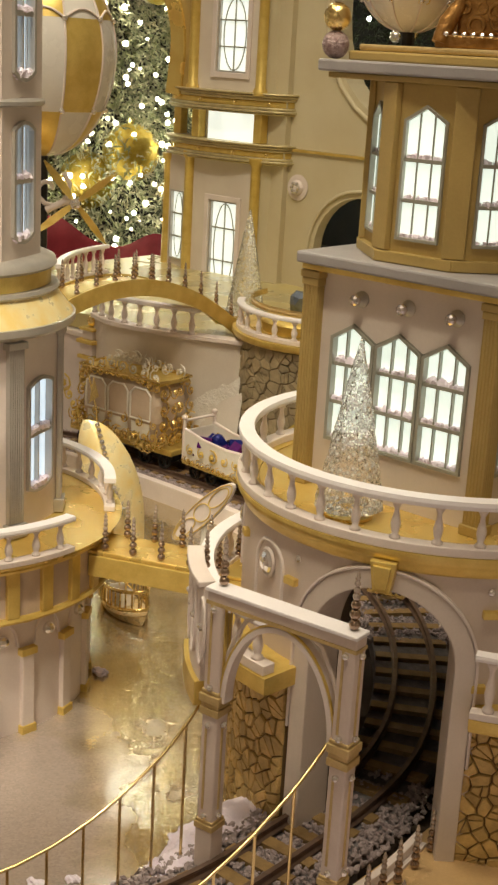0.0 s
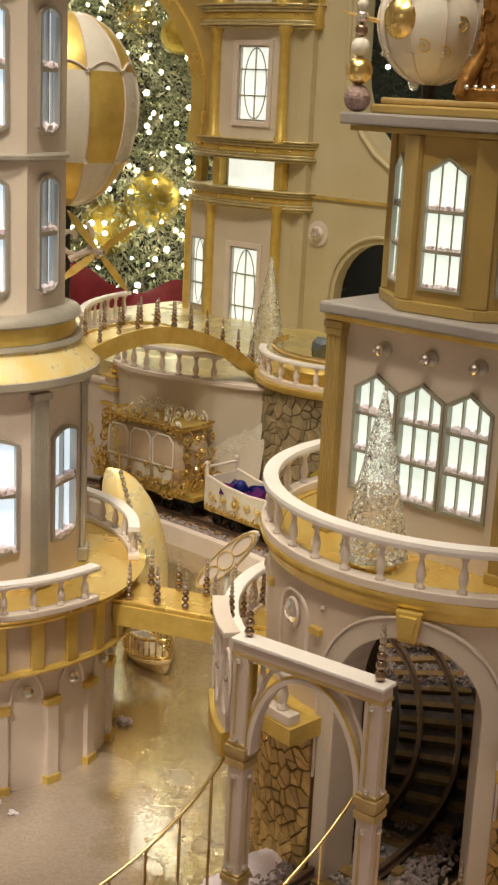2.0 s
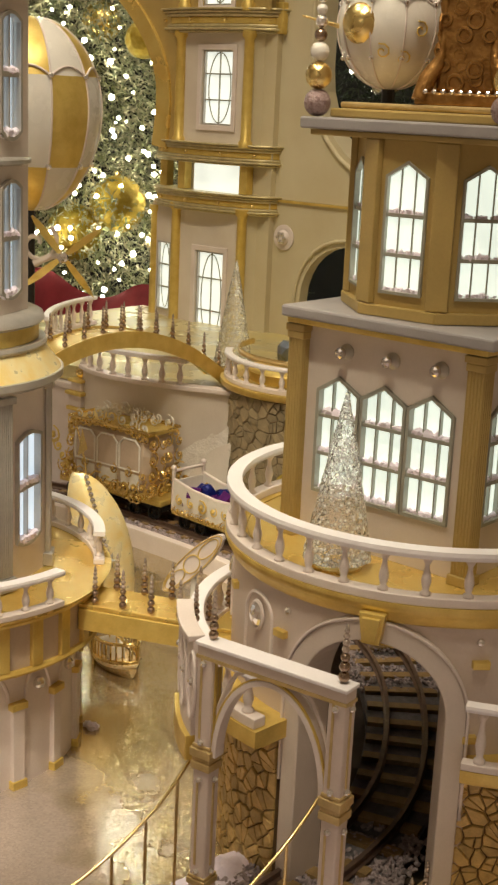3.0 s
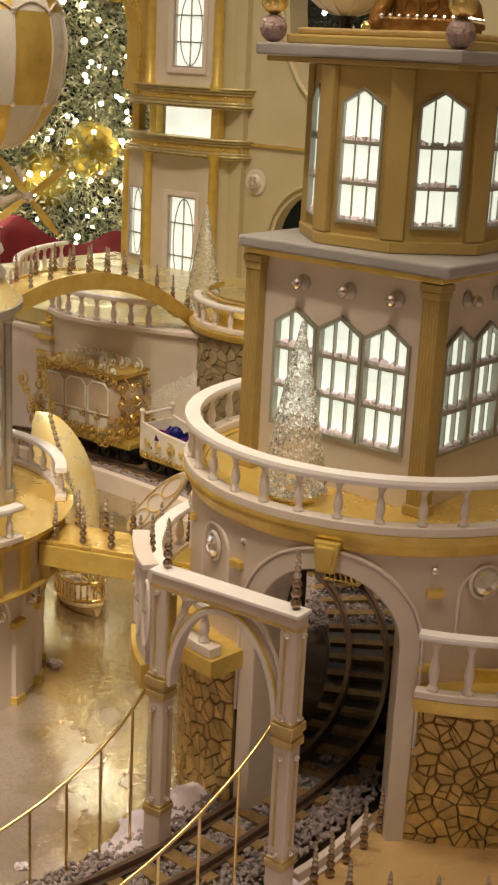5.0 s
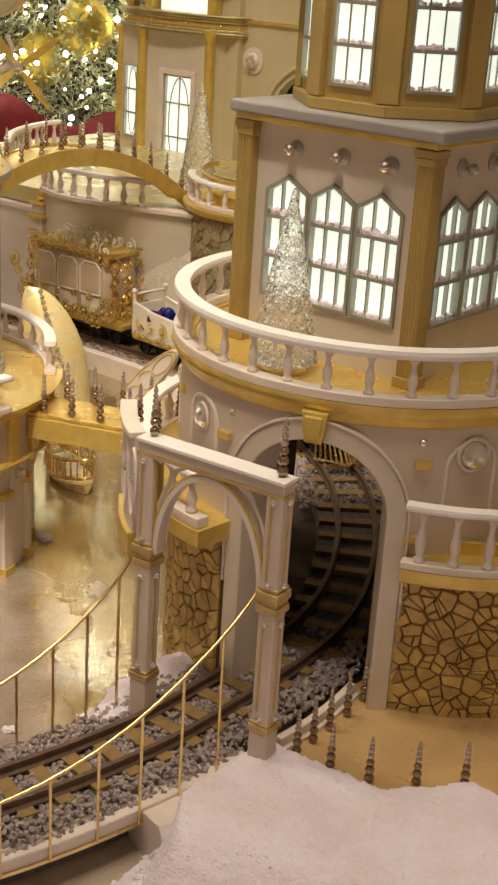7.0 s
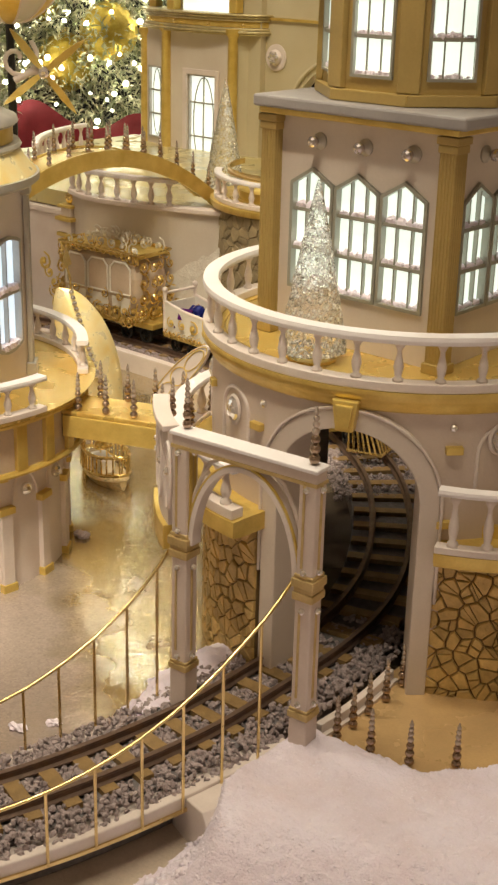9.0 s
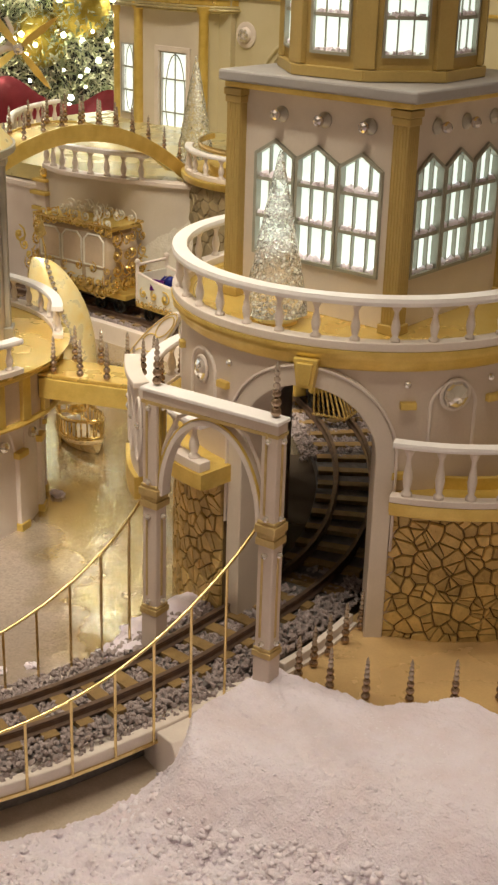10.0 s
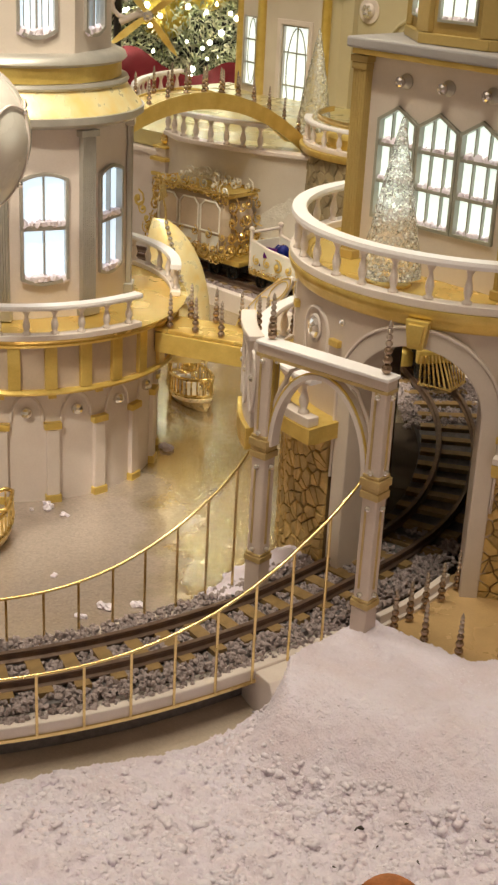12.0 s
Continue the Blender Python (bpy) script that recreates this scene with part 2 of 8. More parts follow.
BRASS = paint("brass_rod", (0.80, 0.62, 0.28), 0.22, metal=1.0, vary=0.1, scale=50, bump=0.02)
SILVER = paint("silver_grey_paint", (0.50, 0.47, 0.43), 0.35, metal=0.45, vary=0.12, scale=40, bump=0.05)
FRAME = paint("grey_green_window_frame", (0.40, 0.39, 0.33), 0.4, metal=0.3, vary=0.12, scale=60, bump=0.05)
STONE = paint("honey_stone", (0.66, 0.46, 0.17), 0.42, vary=0.25, scale=60, bump=0.5, fine=300, piece_vary=0.22, col2=(0.46, 0.31, 0.11))
GREYSTONE = paint("brown_grey_stone", (0.36, 0.28, 0.16), 0.7, vary=0.25, scale=50, bump=0.5, fine=250, piece_vary=0.2)
MORTAR = paint("dark_joint", (0.20, 0.125, 0.05), 0.85, vary=0.2, scale=40, bump=0.3)
SNOW = paint("artificial_snow", (0.85, 0.775, 0.90), 0.65, vary=0.10, scale=22, bump=0.9, fine=420, col2=(0.80, 0.695, 0.78))
SNOWBIT = paint("snow_flock", (0.91, 0.845, 0.955), 0.8, vary=0.04, scale=30, bump=0.4, fine=900, col2=(0.87, 0.76, 0.85))
for mt, depth, share in ((SNOW, 0.0030, 0.6), (SNOWBIT, 0.0008, 0.1)):
    bs = mt.node_tree.nodes["Principled BSDF"]
    bs.inputs["Subsurface Weight"].default_value = share
    bs.inputs["Subsurface Radius"].default_value = (1.0, 1.0, 1.0)
    bs.inputs["Subsurface Scale"].default_value = depth
GRAVEL = paint("mauve_grey_gravel", (0.46, 0.375, 0.375), 0.75, vary=0.45, scale=130, bump=0.4, fine=900, col2=(0.27, 0.22, 0.22))
BED = paint("dark_track_bed", (0.20, 0.18, 0.185), 0.85, vary=0.3, scale=120, bump=0.6)
TIE = paint("gold_brown_sleeper", (0.33, 0.21, 0.085), 0.55, metal=0.1, vary=0.25, scale=90, bump=0.2)
RAIL = paint("dark_bronze_rail", (0.19, 0.125, 0.095), 0.5, metal=0.5, vary=0.2, scale=90, bump=0.1)
FLOORGOLD = paint("gold_floor_sheet", (0.76, 0.57, 0.18), 0.26, metal=0.5, vary=0.18, scale=14, bump=0.05, col2=(0.68, 0.45, 0.11))
BUFF = paint("buff_gold_floor", (0.71, 0.48, 0.23), 0.26, metal=0.15, vary=0.16, scale=12, bump=0.10, col2=(0.57, 0.385, 0.19), coat=0.35)
PALEGOLD = paint("pale_gold_sheet", (0.50, 0.44, 0.25), 0.28, metal=0.25, vary=0.14, scale=10, bump=0.05, col2=(0.62, 0.52, 0.22))
PANE = glow("lit_milk_pane", (0.90, 1.0, 0.86), 0.95)
PANEBLUE = glow("lit_cool_pane", (0.70, 0.86, 1.0), 1.0)
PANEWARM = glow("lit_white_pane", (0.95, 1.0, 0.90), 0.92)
BEADMETAL = paint("rose_bronze_bead", (0.40, 0.29, 0.21), 0.20, metal=0.9, vary=0.2, scale=120, bump=0.0)
CRYSTAL = crystal("cut_crystal", (0.88, 0.84, 0.80), 0.07, 0.15, 0.75)

CUTGLASS = crystal("dark_cut_crystal", (0.62, 0.56, 0.55), 0.04, 0.2, 0.85)
SMOKY = crystal("smoky_crystal", (0.60, 0.50, 0.43), 0.12, 0.15, 0.6)


def bubbled_glass():
    """Clear pressed glass, its surface all small round bubbles."""
    mt, nt, N, L, bs = nodes_of("bubbled_glass")
    tc = N.new("ShaderNodeTexCoord")
    vo = N.new("ShaderNodeTexVoronoi")
    vo.inputs["Scale"].default_value = 210
    L.new(tc.outputs["Object"], vo.inputs["Vector"])
    no = N.new("ShaderNodeTexNoise")
    no.inputs["Scale"].default_value = 45
    L.new(tc.outputs["Object"], no.inputs["Vector"])
    mul = N.new("ShaderNodeMath")
    mul.operation = "MULTIPLY"
    L.new(vo.outputs["Distance"], mul.inputs[0])
    L.new(no.outputs["Fac"], mul.inputs[1])
    bp = N.new("ShaderNodeBump")
    bp.inputs["Strength"].default_value, bp.inputs["Distance"].default_value = 0.8, 0.0055
    bp.invert = True
    L.new(mul.outputs[0], bp.inputs["Height"])
    L.new(bp.outputs["Normal"], bs.inputs["Normal"])
    frost = N.new("ShaderNodeMapRange")
    frost.inputs["From Min"].default_value, frost.inputs["From Max"].default_value = 0.20, 0.55
    frost.inputs["To Min"].default_value, frost.inputs["To Max"].default_value = 0.35, 0.95
    L.new(vo.outputs["Distance"], frost.inputs["Value"])
    L.new(frost.outputs["Result"], bs.inputs["Transmission Weight"])
    bs.inputs["Base Color"].default_value = (1.0, 1.0, 0.98, 1)
    bs.inputs["Roughness"].default_value, bs.inputs["IOR"].default_value = 0.13, 1.22
    return mt


ICE = bubbled_glass()
SAIL = paint("sail_gold_leaf", (1.0, 0.88, 0.54), 0.30, metal=0.30, vary=0.05, scale=40, bump=0.05, col2=(0.95, 0.73, 0.28))
RED = paint("red_velvet", (0.21, 0.007, 0.016), 0.85, vary=0.25, scale=20, bump=0.2)
BLACK = paint("black_iron", (0.015, 0.014, 0.013), 0.5, vary=0.2, scale=60, bump=0.1)
# near-black colour that stands in for the unlit hall
DARK = paint("unlit_hall_dark", (0.012, 0.014, 0.012), 0.8, vary=0.2, scale=10, bump=0.0)
PEARL = paint("pearl_white", (0.80, 0.76, 0.70), 0.25, vary=0.06, scale=30, bump=0.03, coat=0.3)
CHAMPAGNE = paint("champagne_glass", (0.68, 0.55, 0.43), 0.2, metal=0.2, vary=0.12, scale=40, bump=0.03)
LEAF = paint("frosted_fir_needle", (0.17, 0.19, 0.07), 0.5, vary=0.5, scale=26, bump=0.0, col2=(0.66, 0.62, 0.44))


def water_material():
    """Thick clear gel over gold glitter: glossy, rippled, sparkling."""
    mt, nt, N, L, bs = nodes_of("gilded_gel_water")
    tc = N.new("ShaderNodeTexCoord")
    big = N.new("ShaderNodeTexNoise")
    big.inputs["Scale"].default_value, big.inputs["Detail"].default_value = 5.5, 4
    L.new(tc.outputs["Object"], big.inputs["Vector"])
    cr = N.new("ShaderNodeValToRGB")
    cr.color_ramp.elements[0].position, cr.color_ramp.elements[0].color = 0.40, (0.64, 0.545, 0.49, 1)
    cr.color_ramp.elements[1].position, cr.color_ramp.elements[1].color = 0.62, (0.58, 0.47, 0.27, 1)
    way = N.new("ShaderNodeVectorMath")
    way.operation = "DOT_PRODUCT"
    way.inputs[1].default_value = (1.0, 2.0, 0.0)
    L.new(tc.outputs["Object"], way.inputs[0])
    lean = N.new("ShaderNodeMath")
    lean.inputs[1].default_value = 0.56
    L.new(way.outputs["Value"], lean.inputs[0])
    lim = N.new("ShaderNodeClamp")
    lim.inputs["Min"].default_value, lim.inputs["Max"].default_value = -0.25, 0.15
    L.new(lean.outputs[0], lim.inputs["Value"])
    share = N.new("ShaderNodeMath")
    L.new(big.outputs["Fac"], share.inputs[0])
    L.new(lim.outputs["Result"], share.inputs[1])
    L.new(share.outputs[0], cr.inputs["Fac"])
    met = N.new("ShaderNodeMapRange")
    met.inputs["From Min"].default_value, met.inputs["From Max"].default_value = 0.40, 0.62
    met.inputs["To Min"].default_value, met.inputs["To Max"].default_value = 0.42, 0.74
    L.new(share.outputs[0], met.inputs["Value"])
    L.new(met.outputs["Result"], bs.inputs["Metallic"])
    gl = N.new("ShaderNodeTexVoronoi")
    gl.inputs["Scale"].default_value = 420
    L.new(tc.outputs["Object"], gl.inputs["Vector"])
    bw = N.new("ShaderNodeRGBToBW")
    L.new(gl.outputs["Color"], bw.inputs["Color"])
    lift = N.new("ShaderNodeMapRange")
    lift.inputs["To Min"].default_value, lift.inputs["To Max"].default_value = 0.45, 1.0
    L.new(bw.outputs["Val"], lift.inputs["Value"])
    mix = N.new("ShaderNodeMix")
    mix.data_type = "RGBA"
    mix.blend_type = "MULTIPLY"
    mix.inputs["Factor"].default_value = 0.45
    L.new(cr.outputs["Color"], mix.inputs["A"])
    L.new(lift.outputs["Result"], mix.inputs["B"])
    L.new(mix.outputs["Result"], bs.inputs["Base Color"])
    wave = N.new("ShaderNodeTexNoise")
    wave.inputs["Scale"].default_value, wave.inputs["Detail"].default_value = 60, 5
    L.new(tc.outputs["Object"], wave.inputs["Vector"])
    bp = N.new("ShaderNodeBump")
    bp.inputs["Strength"].default_value, bp.inputs["Distance"].default_value = 0.16, 0.002
    L.new(wave.outputs["Fac"], bp.inputs["Height"])
    # glitter flakes, each tilted its own way
    cen = N.new("ShaderNodeVectorMath")
    cen.operation = "SUBTRACT"
    cen.inputs[1].default_value = (0.5, 0.5, 0.5)
    L.new(gl.outputs["Color"], cen.inputs[0])
    tilt = N.new("ShaderNodeVectorMath")
    tilt.operation = "SCALE"
    tilt.inputs["Scale"].default_value = 0.16
    L.new(cen.outputs[0], tilt.inputs[0])
    add = N.new("ShaderNodeVectorMath")
    L.new(bp.outputs["Normal"], add.inputs[0])
    L.new(tilt.outputs[0], add.inputs[1])
    nrm = N.new("ShaderNodeVectorMath")
    nrm.operation = "NORMALIZE"
    L.new(add.outputs[0], nrm.inputs[0])
    L.new(nrm.outputs[0], bs.inputs["Normal"])
    bs.inputs["Roughness"].default_value = 0.16
    bs.inputs["Coat Weight"].default_value, bs.inputs["Coat Roughness"].default_value = 1.0, 0.05
    L.new(bp.outputs["Normal"], bs.inputs["Coat Normal"])
    return mt


# near-black brown with the tunnel's inner shade put into the colour
TUNNELSHADE = paint("tunnel_shade_brown", (0.085, 0.058, 0.038), 0.75, vary=0.2, scale=20, bump=0.1)
STUDSILVER = paint("silver_ball", (0.75, 0.74, 0.72), 0.12, metal=1.0, vary=0.1, scale=60, bump=0.0)
WATER = water_material()

# ---- ground, water, hall ----
WZ = -0.040          # level of the gel water
rng = random.Random(7)

# the centre line of the railway, from the front bridge through the tunnel to the back
TRACK = spline([(-0.40, -0.95, 0), (-0.20, -0.74, 0), (-0.09, -0.575, 0), (-0.024, -0.425, 0), (0.010, -0.26, 0), (0.012, -0.13, 0), (0.008, -0.03, 0),
                (-0.008, 0.06, 0), (-0.042, 0.15, 0), (-0.096, 0.245, 0), (-0.158, 0.332, 0), (-0.230, 0.41, 0), (-0.306, 0.470, 0),
                (-0.380, 0.520, 0), (-0.50, 0.59, 0), (-0.65, 0.63, 0), (-0.81, 0.645, 0), (-1.0, 0.645, 0), (-1.2, 0.62, 0), (-1.42, 0.52, 0)], 10)
GAUGE = 0.050


def build_base():
    bm = bmesh.new()
    slab(bm, [(-4.5, -4.0), (3.5, -4.0), (3.5, 4.0), (-4.5, 4.0)], -0.75, -0.70)
    tagged(part("floor", bm, MAUVE), "polished hall floor", "floor", "", "structure")
    bm = bmesh.new()
    slab(bm, [(-2.2, -1.0), (0.9, -1.0), (0.9, 1.7), (-2.2, 1.7)], -0.70, -0.075)
    tagged(part("display_plinth", bm, WHITE, bevel=0.004), "white painted display plinth under the miniature town", "plinth", "", "structure")
    bm = bmesh.new()
    pts = spline([(-0.06, -0.64, 0), (-0.01, -0.45, 0), (-0.02, -0.33, 0), (-0.03, -0.20, 0), (-0.04, -0.10, 0), (-0.15, -0.030, 0), (-0.202, 0.06, 0), (-0.206, 0.14, 0), (-0.20, 0.21, 0), (-0.21, 0.31, 0), (-0.32, 0.42, 0), (-0.48, 0.51, 0), (-0.65, 0.565, 0), (-0.85, 0.585, 0), (-1.1, 0.58, 0), (-1.35, 0.48, 0), (-1.6, 0.2, 0), (-1.6, -0.5, 0), (-0.9, -0.98, 0)], 4)
    slab(bm, [(p.x, p.y) for p in pts], -0.074, WZ)
    tagged(part("water", bm, WATER), "glossy gel water over gold glitter", "water", "", "structure")
    # hall shell around and above
    for nm, b in (("wall_south", (-4.5, 3.5, -4.1, -4.0)), ("wall_north", (-4.5, 3.5, 4.0, 4.1)), ("wall_west", (-4.6, -4.5, -4.0, 4.0)), ("wall_east", (3.5, 3.6, -4.0, 4.0))):
        bm = bmesh.new()
        box(bm, *b, -0.70, 3.6)
        tagged(part(nm, bm, PLASTER), "warm beige hall wall", "wall", "", "structure")
    bm = bmesh.new()
    box(bm, -4.5, 3.5, -4.0, 4.0, 3.6, 3.7)
    tagged(part("ceiling", bm, WHITE), "plain hall ceiling", "ceiling", "", "structure")


build_base()


def build_track():
    """Roadbed, two rails, sleepers and ballast."""
    bm = bmesh.new()
    sweep(bm, TRACK, [(-0.052, -0.06), (0.052, -0.06), (0.052, -0.012), (-0.052, -0.012)])
    tagged(part("roadbed", bm, BED), "dark bed under the model railway", "track bed", "", "structure")
    trk = thing("railway_track", "model railway track with bronze rails on brown sleepers", "railway track")
    for s in (-1, 1):
        bm = bmesh.new()
        o = s * GAUGE / 2
        sweep(bm, TRACK, [(o - 0.0042, -0.008), (o + 0.0042, -0.008), (o + 0.0042, -0.0062), (o + 0.0014, -0.004), (o + 0.0014, 0.0005), (o + 0.0026, 0.002), (o + 0.0026, 0.004), (o - 0.0026, 0.004), (o - 0.0026, 0.002), (o - 0.0014, 0.0005), (o - 0.0014, -0.004), (o - 0.0042, -0.0062)])
        part("rail", bm, RAIL, trk)
    bm = bmesh.new()
    box(bm, -0.0078, 0.0078, -0.040, 0.040, -0.016, -0.0062)
    me = mesh_of("sleeper", bm, TIE)
    bm = bmesh.new()
    box(bm, -0.0078, 0.0078, -0.050, 0.050, -0.016, -0.0062)
    long_me = mesh_of("sleeper", bm, TIE)
    last = -1.0
    for p, d, s in along(TRACK, 0.0020):
        inside = -0.02 < p.y and p.x > -0.42
        if s - last >= (0.0495 if inside else 0.0355):
            last = s
            piece("sleeper", long_me if inside else me, trk, Matrix.Translation(p) @ Matrix.Rotation(math.atan2(d.y, d.x), 4, "Z"))
    # ballast: many small chips, joined
    verts, faces = [], []
    r = random.Random(3)
    lump = bmesh.new()
    bmesh.ops.create_icosphere(lump, subdivisions=1, radius=1.0)
    tet = [Vector((v.co.x, v.co.y * 0.85, v.co.z * 0.75)) for v in lump.verts]
    tf = [tuple(v.index for v in f.verts) for f in lump.faces]
    lump.free()
    for p, d, s in along(TRACK, 0.0013):
        if p.y < -0.8 or p.x < -1.35 or 0.05 < p.y < 0.36:
            continue
        side = Vector((d.y, -d.x, 0))
        for _ in range(13):
            o = (r.random() - 0.5) * 0.146
            if abs(abs(o) - GAUGE / 2) < 0.006:
                continue
            z = -0.0115 + 0.004 * r.random() - (0.003 if abs(o) > 0.064 else 0)
            if abs(o) < 0.041 and abs((s + 0.018) % 0.036 - 0.018) < 0.0075:
                continue
            k = 0.0016 + 0.0027 * r.random()
            e = Euler((r.random() * 6, r.random() * 6, r.random() * 6)).to_matrix()
            c = p + o * side + Vector((0, 0, z))
            n = len(verts)
            verts.extend([(c + e @ (v * k * (0.58 + 0.80 * r.random()))) for v in tet])
            faces.extend([tuple(n + i for i in t) for t in tf])
    me = bpy.data.meshes.new("ballast")
    me.from_pydata([tuple(v) for v in verts], [], faces)
    me.materials.append(GRAVEL)
    tagged(new("ballast", me), "mauve-grey gravel ballast between the sleepers", "gravel", "", "stuff")


build_track()

# ---- balustrades and bead posts ----
def baluster_mesh(h, r=0.0042, n=10):
    prof = [(r * 1.25, 0), (r * 1.25, h * 0.07), (r * 0.7, h * 0.12), (r * 0.95, h * 0.25), (r * 1.15, h * 0.38), (r * 0.95, h * 0.52), (r * 0.6, h * 0.68), (r * 0.55, h * 0.80), (r * 0.9, h * 0.88), (r * 1.15, h * 0.92), (r * 1.15, h)]
    bm = bmesh.new()
    lathe(bm, prof, n)
    me = mesh_of("baluster", bm, WHITE)
    me.polygons.foreach_set("use_smooth", [True] * len(me.polygons))
    return me


BALUSTER = {}


def balusters(parent, pts, h, r=0.0042, mat=None):
    key = (round(h, 4), r)
    if key not in BALUSTER:
        BALUSTER[key] = baluster_mesh(h, r)
    for p in pts:
        piece("baluster", BALUSTER[key], parent, Matrix.Translation(p))


def arc_points(r, z, a0, a1, step):
    n = max(1, round(radians(abs(a1 - a0)) * r / step))
    return [(r * math.cos(radians(a0 + (a1 - a0) * (i + 0.5) / n)), r * math.sin(radians(a0 + (a1 - a0) * (i + 0.5) / n)), z) for i in range(n)]


def ring_balustrade(parent, r, z0, h, a0, a1, step, w=0.019, curb=0.009, rail=0.008, br=0.0042):
    """Curb, balusters and handrail on an arc about the thing's own axis."""
    n = max(6, int(abs(a1 - a0) / 3))
    bm = bmesh.new()
    arc_solid(bm, [(r - w * 0.5, z0), (r + w * 0.5, z0), (r + w * 0.5, z0 + curb), (r - w * 0.5, z0 + curb)], a0, a1, n)
    part("curb", bm, WHITE, parent, bevel=0.001)
    bm = bmesh.new()
    zt = z0 + h
    arc_solid(bm, [(r - w * 0.5, zt - rail), (r + w * 0.5, zt - rail), (r + w * 0.55, zt - rail * 0.5), (r + w * 0.5, zt), (r - w * 0.5, zt), (r - w * 0.55, zt - rail * 0.5)], a0, a1, n)
    part("handrail", bm, RAILWHITE, parent)
    balusters(parent, arc_points(r, z0 + curb, a0, a1, step), h - curb - rail, br)


def bead_post_mesh_parts(parent, k=1.0):
    """Stacked balls: dark bronze below, clear crystal above, with a pointed top."""
    z = 0.0
    for i, (r, mt) in enumerate(((0.0048, BEADMETAL), (0.0046, BEADMETAL), (0.0040, BEADMETAL), (0.0033, SMOKY), (0.0030, SMOKY), (0.0027, SMOKY), (0.0023, SMOKY))):
        bm = bmesh.new()
        ball(bm, (0, 0, (z + r) * k), r * k, 10, 7)
        part("bead", bm, mt, parent, smooth=True)
        z += 1.85 * r
    bm = bmesh.new()
    lathe(bm, [(0.0017 * k, z * k), (0.0012 * k, (z + 0.002) * k), (0.0002 * k, (z + 0.004) * k)], 8)
    part("finial", bm, SMOKY, parent, smooth=True)


BEADPOST = thing("bead_post", "little post of stacked bronze and crystal beads", "bead post", pose(0.0, -0.2, 0.0), "bead posts")
bead_post_mesh_parts(BEADPOST)
_first = [True]


def bead_post(p, k=1.0, group=""):
    if _first[0]:
        _first[0] = False
        BEADPOST.matrix_basis = Matrix.Translation(p)
        return BEADPOST
    ob = copy_thing(BEADPOST, Matrix.Translation(p))
    ob.scale = (k, k, k)
    return ob

# ---- main tower: drum with tunnel arch, balconies, square storey, eight-sided storey ----
MT = thing("castle_tower", "cream and gold miniature tower with lit lattice windows, over a tunnel", "tower", pose(0, 0.108, 0))
DR, DRI = 0.212, 0.187
ARCH_A, ARCH_H, SPRING = -70.3, 0.0752, 0.206      # azimuth of the arch, half width, springing height


def arch_open(a):
    """Height of the opening's edge at an azimuth, or None beside it."""
    u = radians(a - ARCH_A) * DR
    if abs(u) >= ARCH_H:
        return None
    return SPRING + math.sqrt(ARCH_H ** 2 - u ** 2) * 1.02


def arch_line(off, n=28, z0=-0.01):
    """Points (azimuth, height) round the opening, pushed outward by off."""
    h = ARCH_H + off
    pts = [(-h, z0), (-h, SPRING * 0.5), (-h, SPRING)]
    pts += [(-h * math.cos(math.pi * i / n), SPRING + h * math.sin(math.pi * i / n) * 1.02) for i in range(1, n)]
    pts += [(h, SPRING), (h, SPRING * 0.5), (h, z0)]
    return [(ARCH_A + math.degrees(u / DR), z) for u, z in pts]


def arch_band(bm, off0, off1, r0, r1, z0=-0.01):
    a, b = arch_line(off0, z0=z0), arch_line(off1, z0=z0)
    rings = []
    for (a0, z0_), (a1, z1_) in zip(a, b):
        ring = []
        for az, z, r in ((a0, z0_, r0), (a0, z0_, r1), (a1, z1_, r1), (a1, z1_, r0)):
            ring.append(bm.verts.new((r * math.cos(radians(az)), r * math.sin(radians(az)), z)))
        rings.append(ring)
    for p, q in zip(rings, rings[1:]):
        for j in range(4):
            bm.faces.new((p[j], p[(j + 1) % 4], q[(j + 1) % 4], q[j]))
    bm.faces.new(rings[0])
    bm.faces.new(rings[-1][::-1])


def drum_wall(bm, a0, a1, ztop, opening, zbase=-0.06, ro=DR, ri=DRI, step=2.0):
    n = int(round((a1 - a0) / step))
    for i in range(n):
        s, e = a0 + (a1 - a0) * i / n, a0 + (a1 - a0) * (i + 1) / n
        z = [opening(s), opening(e)]
        z = [zbase if v is None else v for v in z]
        co = []
        for az, zb in ((s, z[0]), (e, z[1])):
            c, sn = math.cos(radians(az)), math.sin(radians(az))
            co.append([bm.verts.new((r * c, r * sn, h)) for r, h in ((ro, zb), (ro, ztop), (ri, ztop), (ri, zb))])
        p, q = co
        for j in range(4):
            bm.faces.new((p[j], q[j], q[(j + 1) % 4], p[(j + 1) % 4]))


# the drum stands open at the back where the railway leaves it
BACK_A, BACK_H = 131.5, 0.093


def opening(a):
    v = arch_open(a)
    if v is not None:
        return v
    u = radians(a - BACK_A) * DR
    if abs(u) < BACK_H:
        return 0.16 + 0.9 * math.sqrt(BACK_H ** 2 - u ** 2)
    return None


bm = bmesh.new()
drum_wall(bm, -180, 180, 0.314, opening)
part("drum_wall", bm, DRUM, MT, "smooth cream plaster drum", weld=True)
bm = bmesh.new()
arch_band(bm, -0.002, 0.0175, DRI - 0.02, DR + 0.005)
part("arch_frame", bm, MAUVE, MT, "pale grey arch surround", bevel=0.0015)
bm = bmesh.new()
arch_band(bm, 0.0176, 0.0205, DR - 0.004, DR + 0.007, 0.12)
part("arch_moulding", bm, WHITE, MT, bevel=0.001)
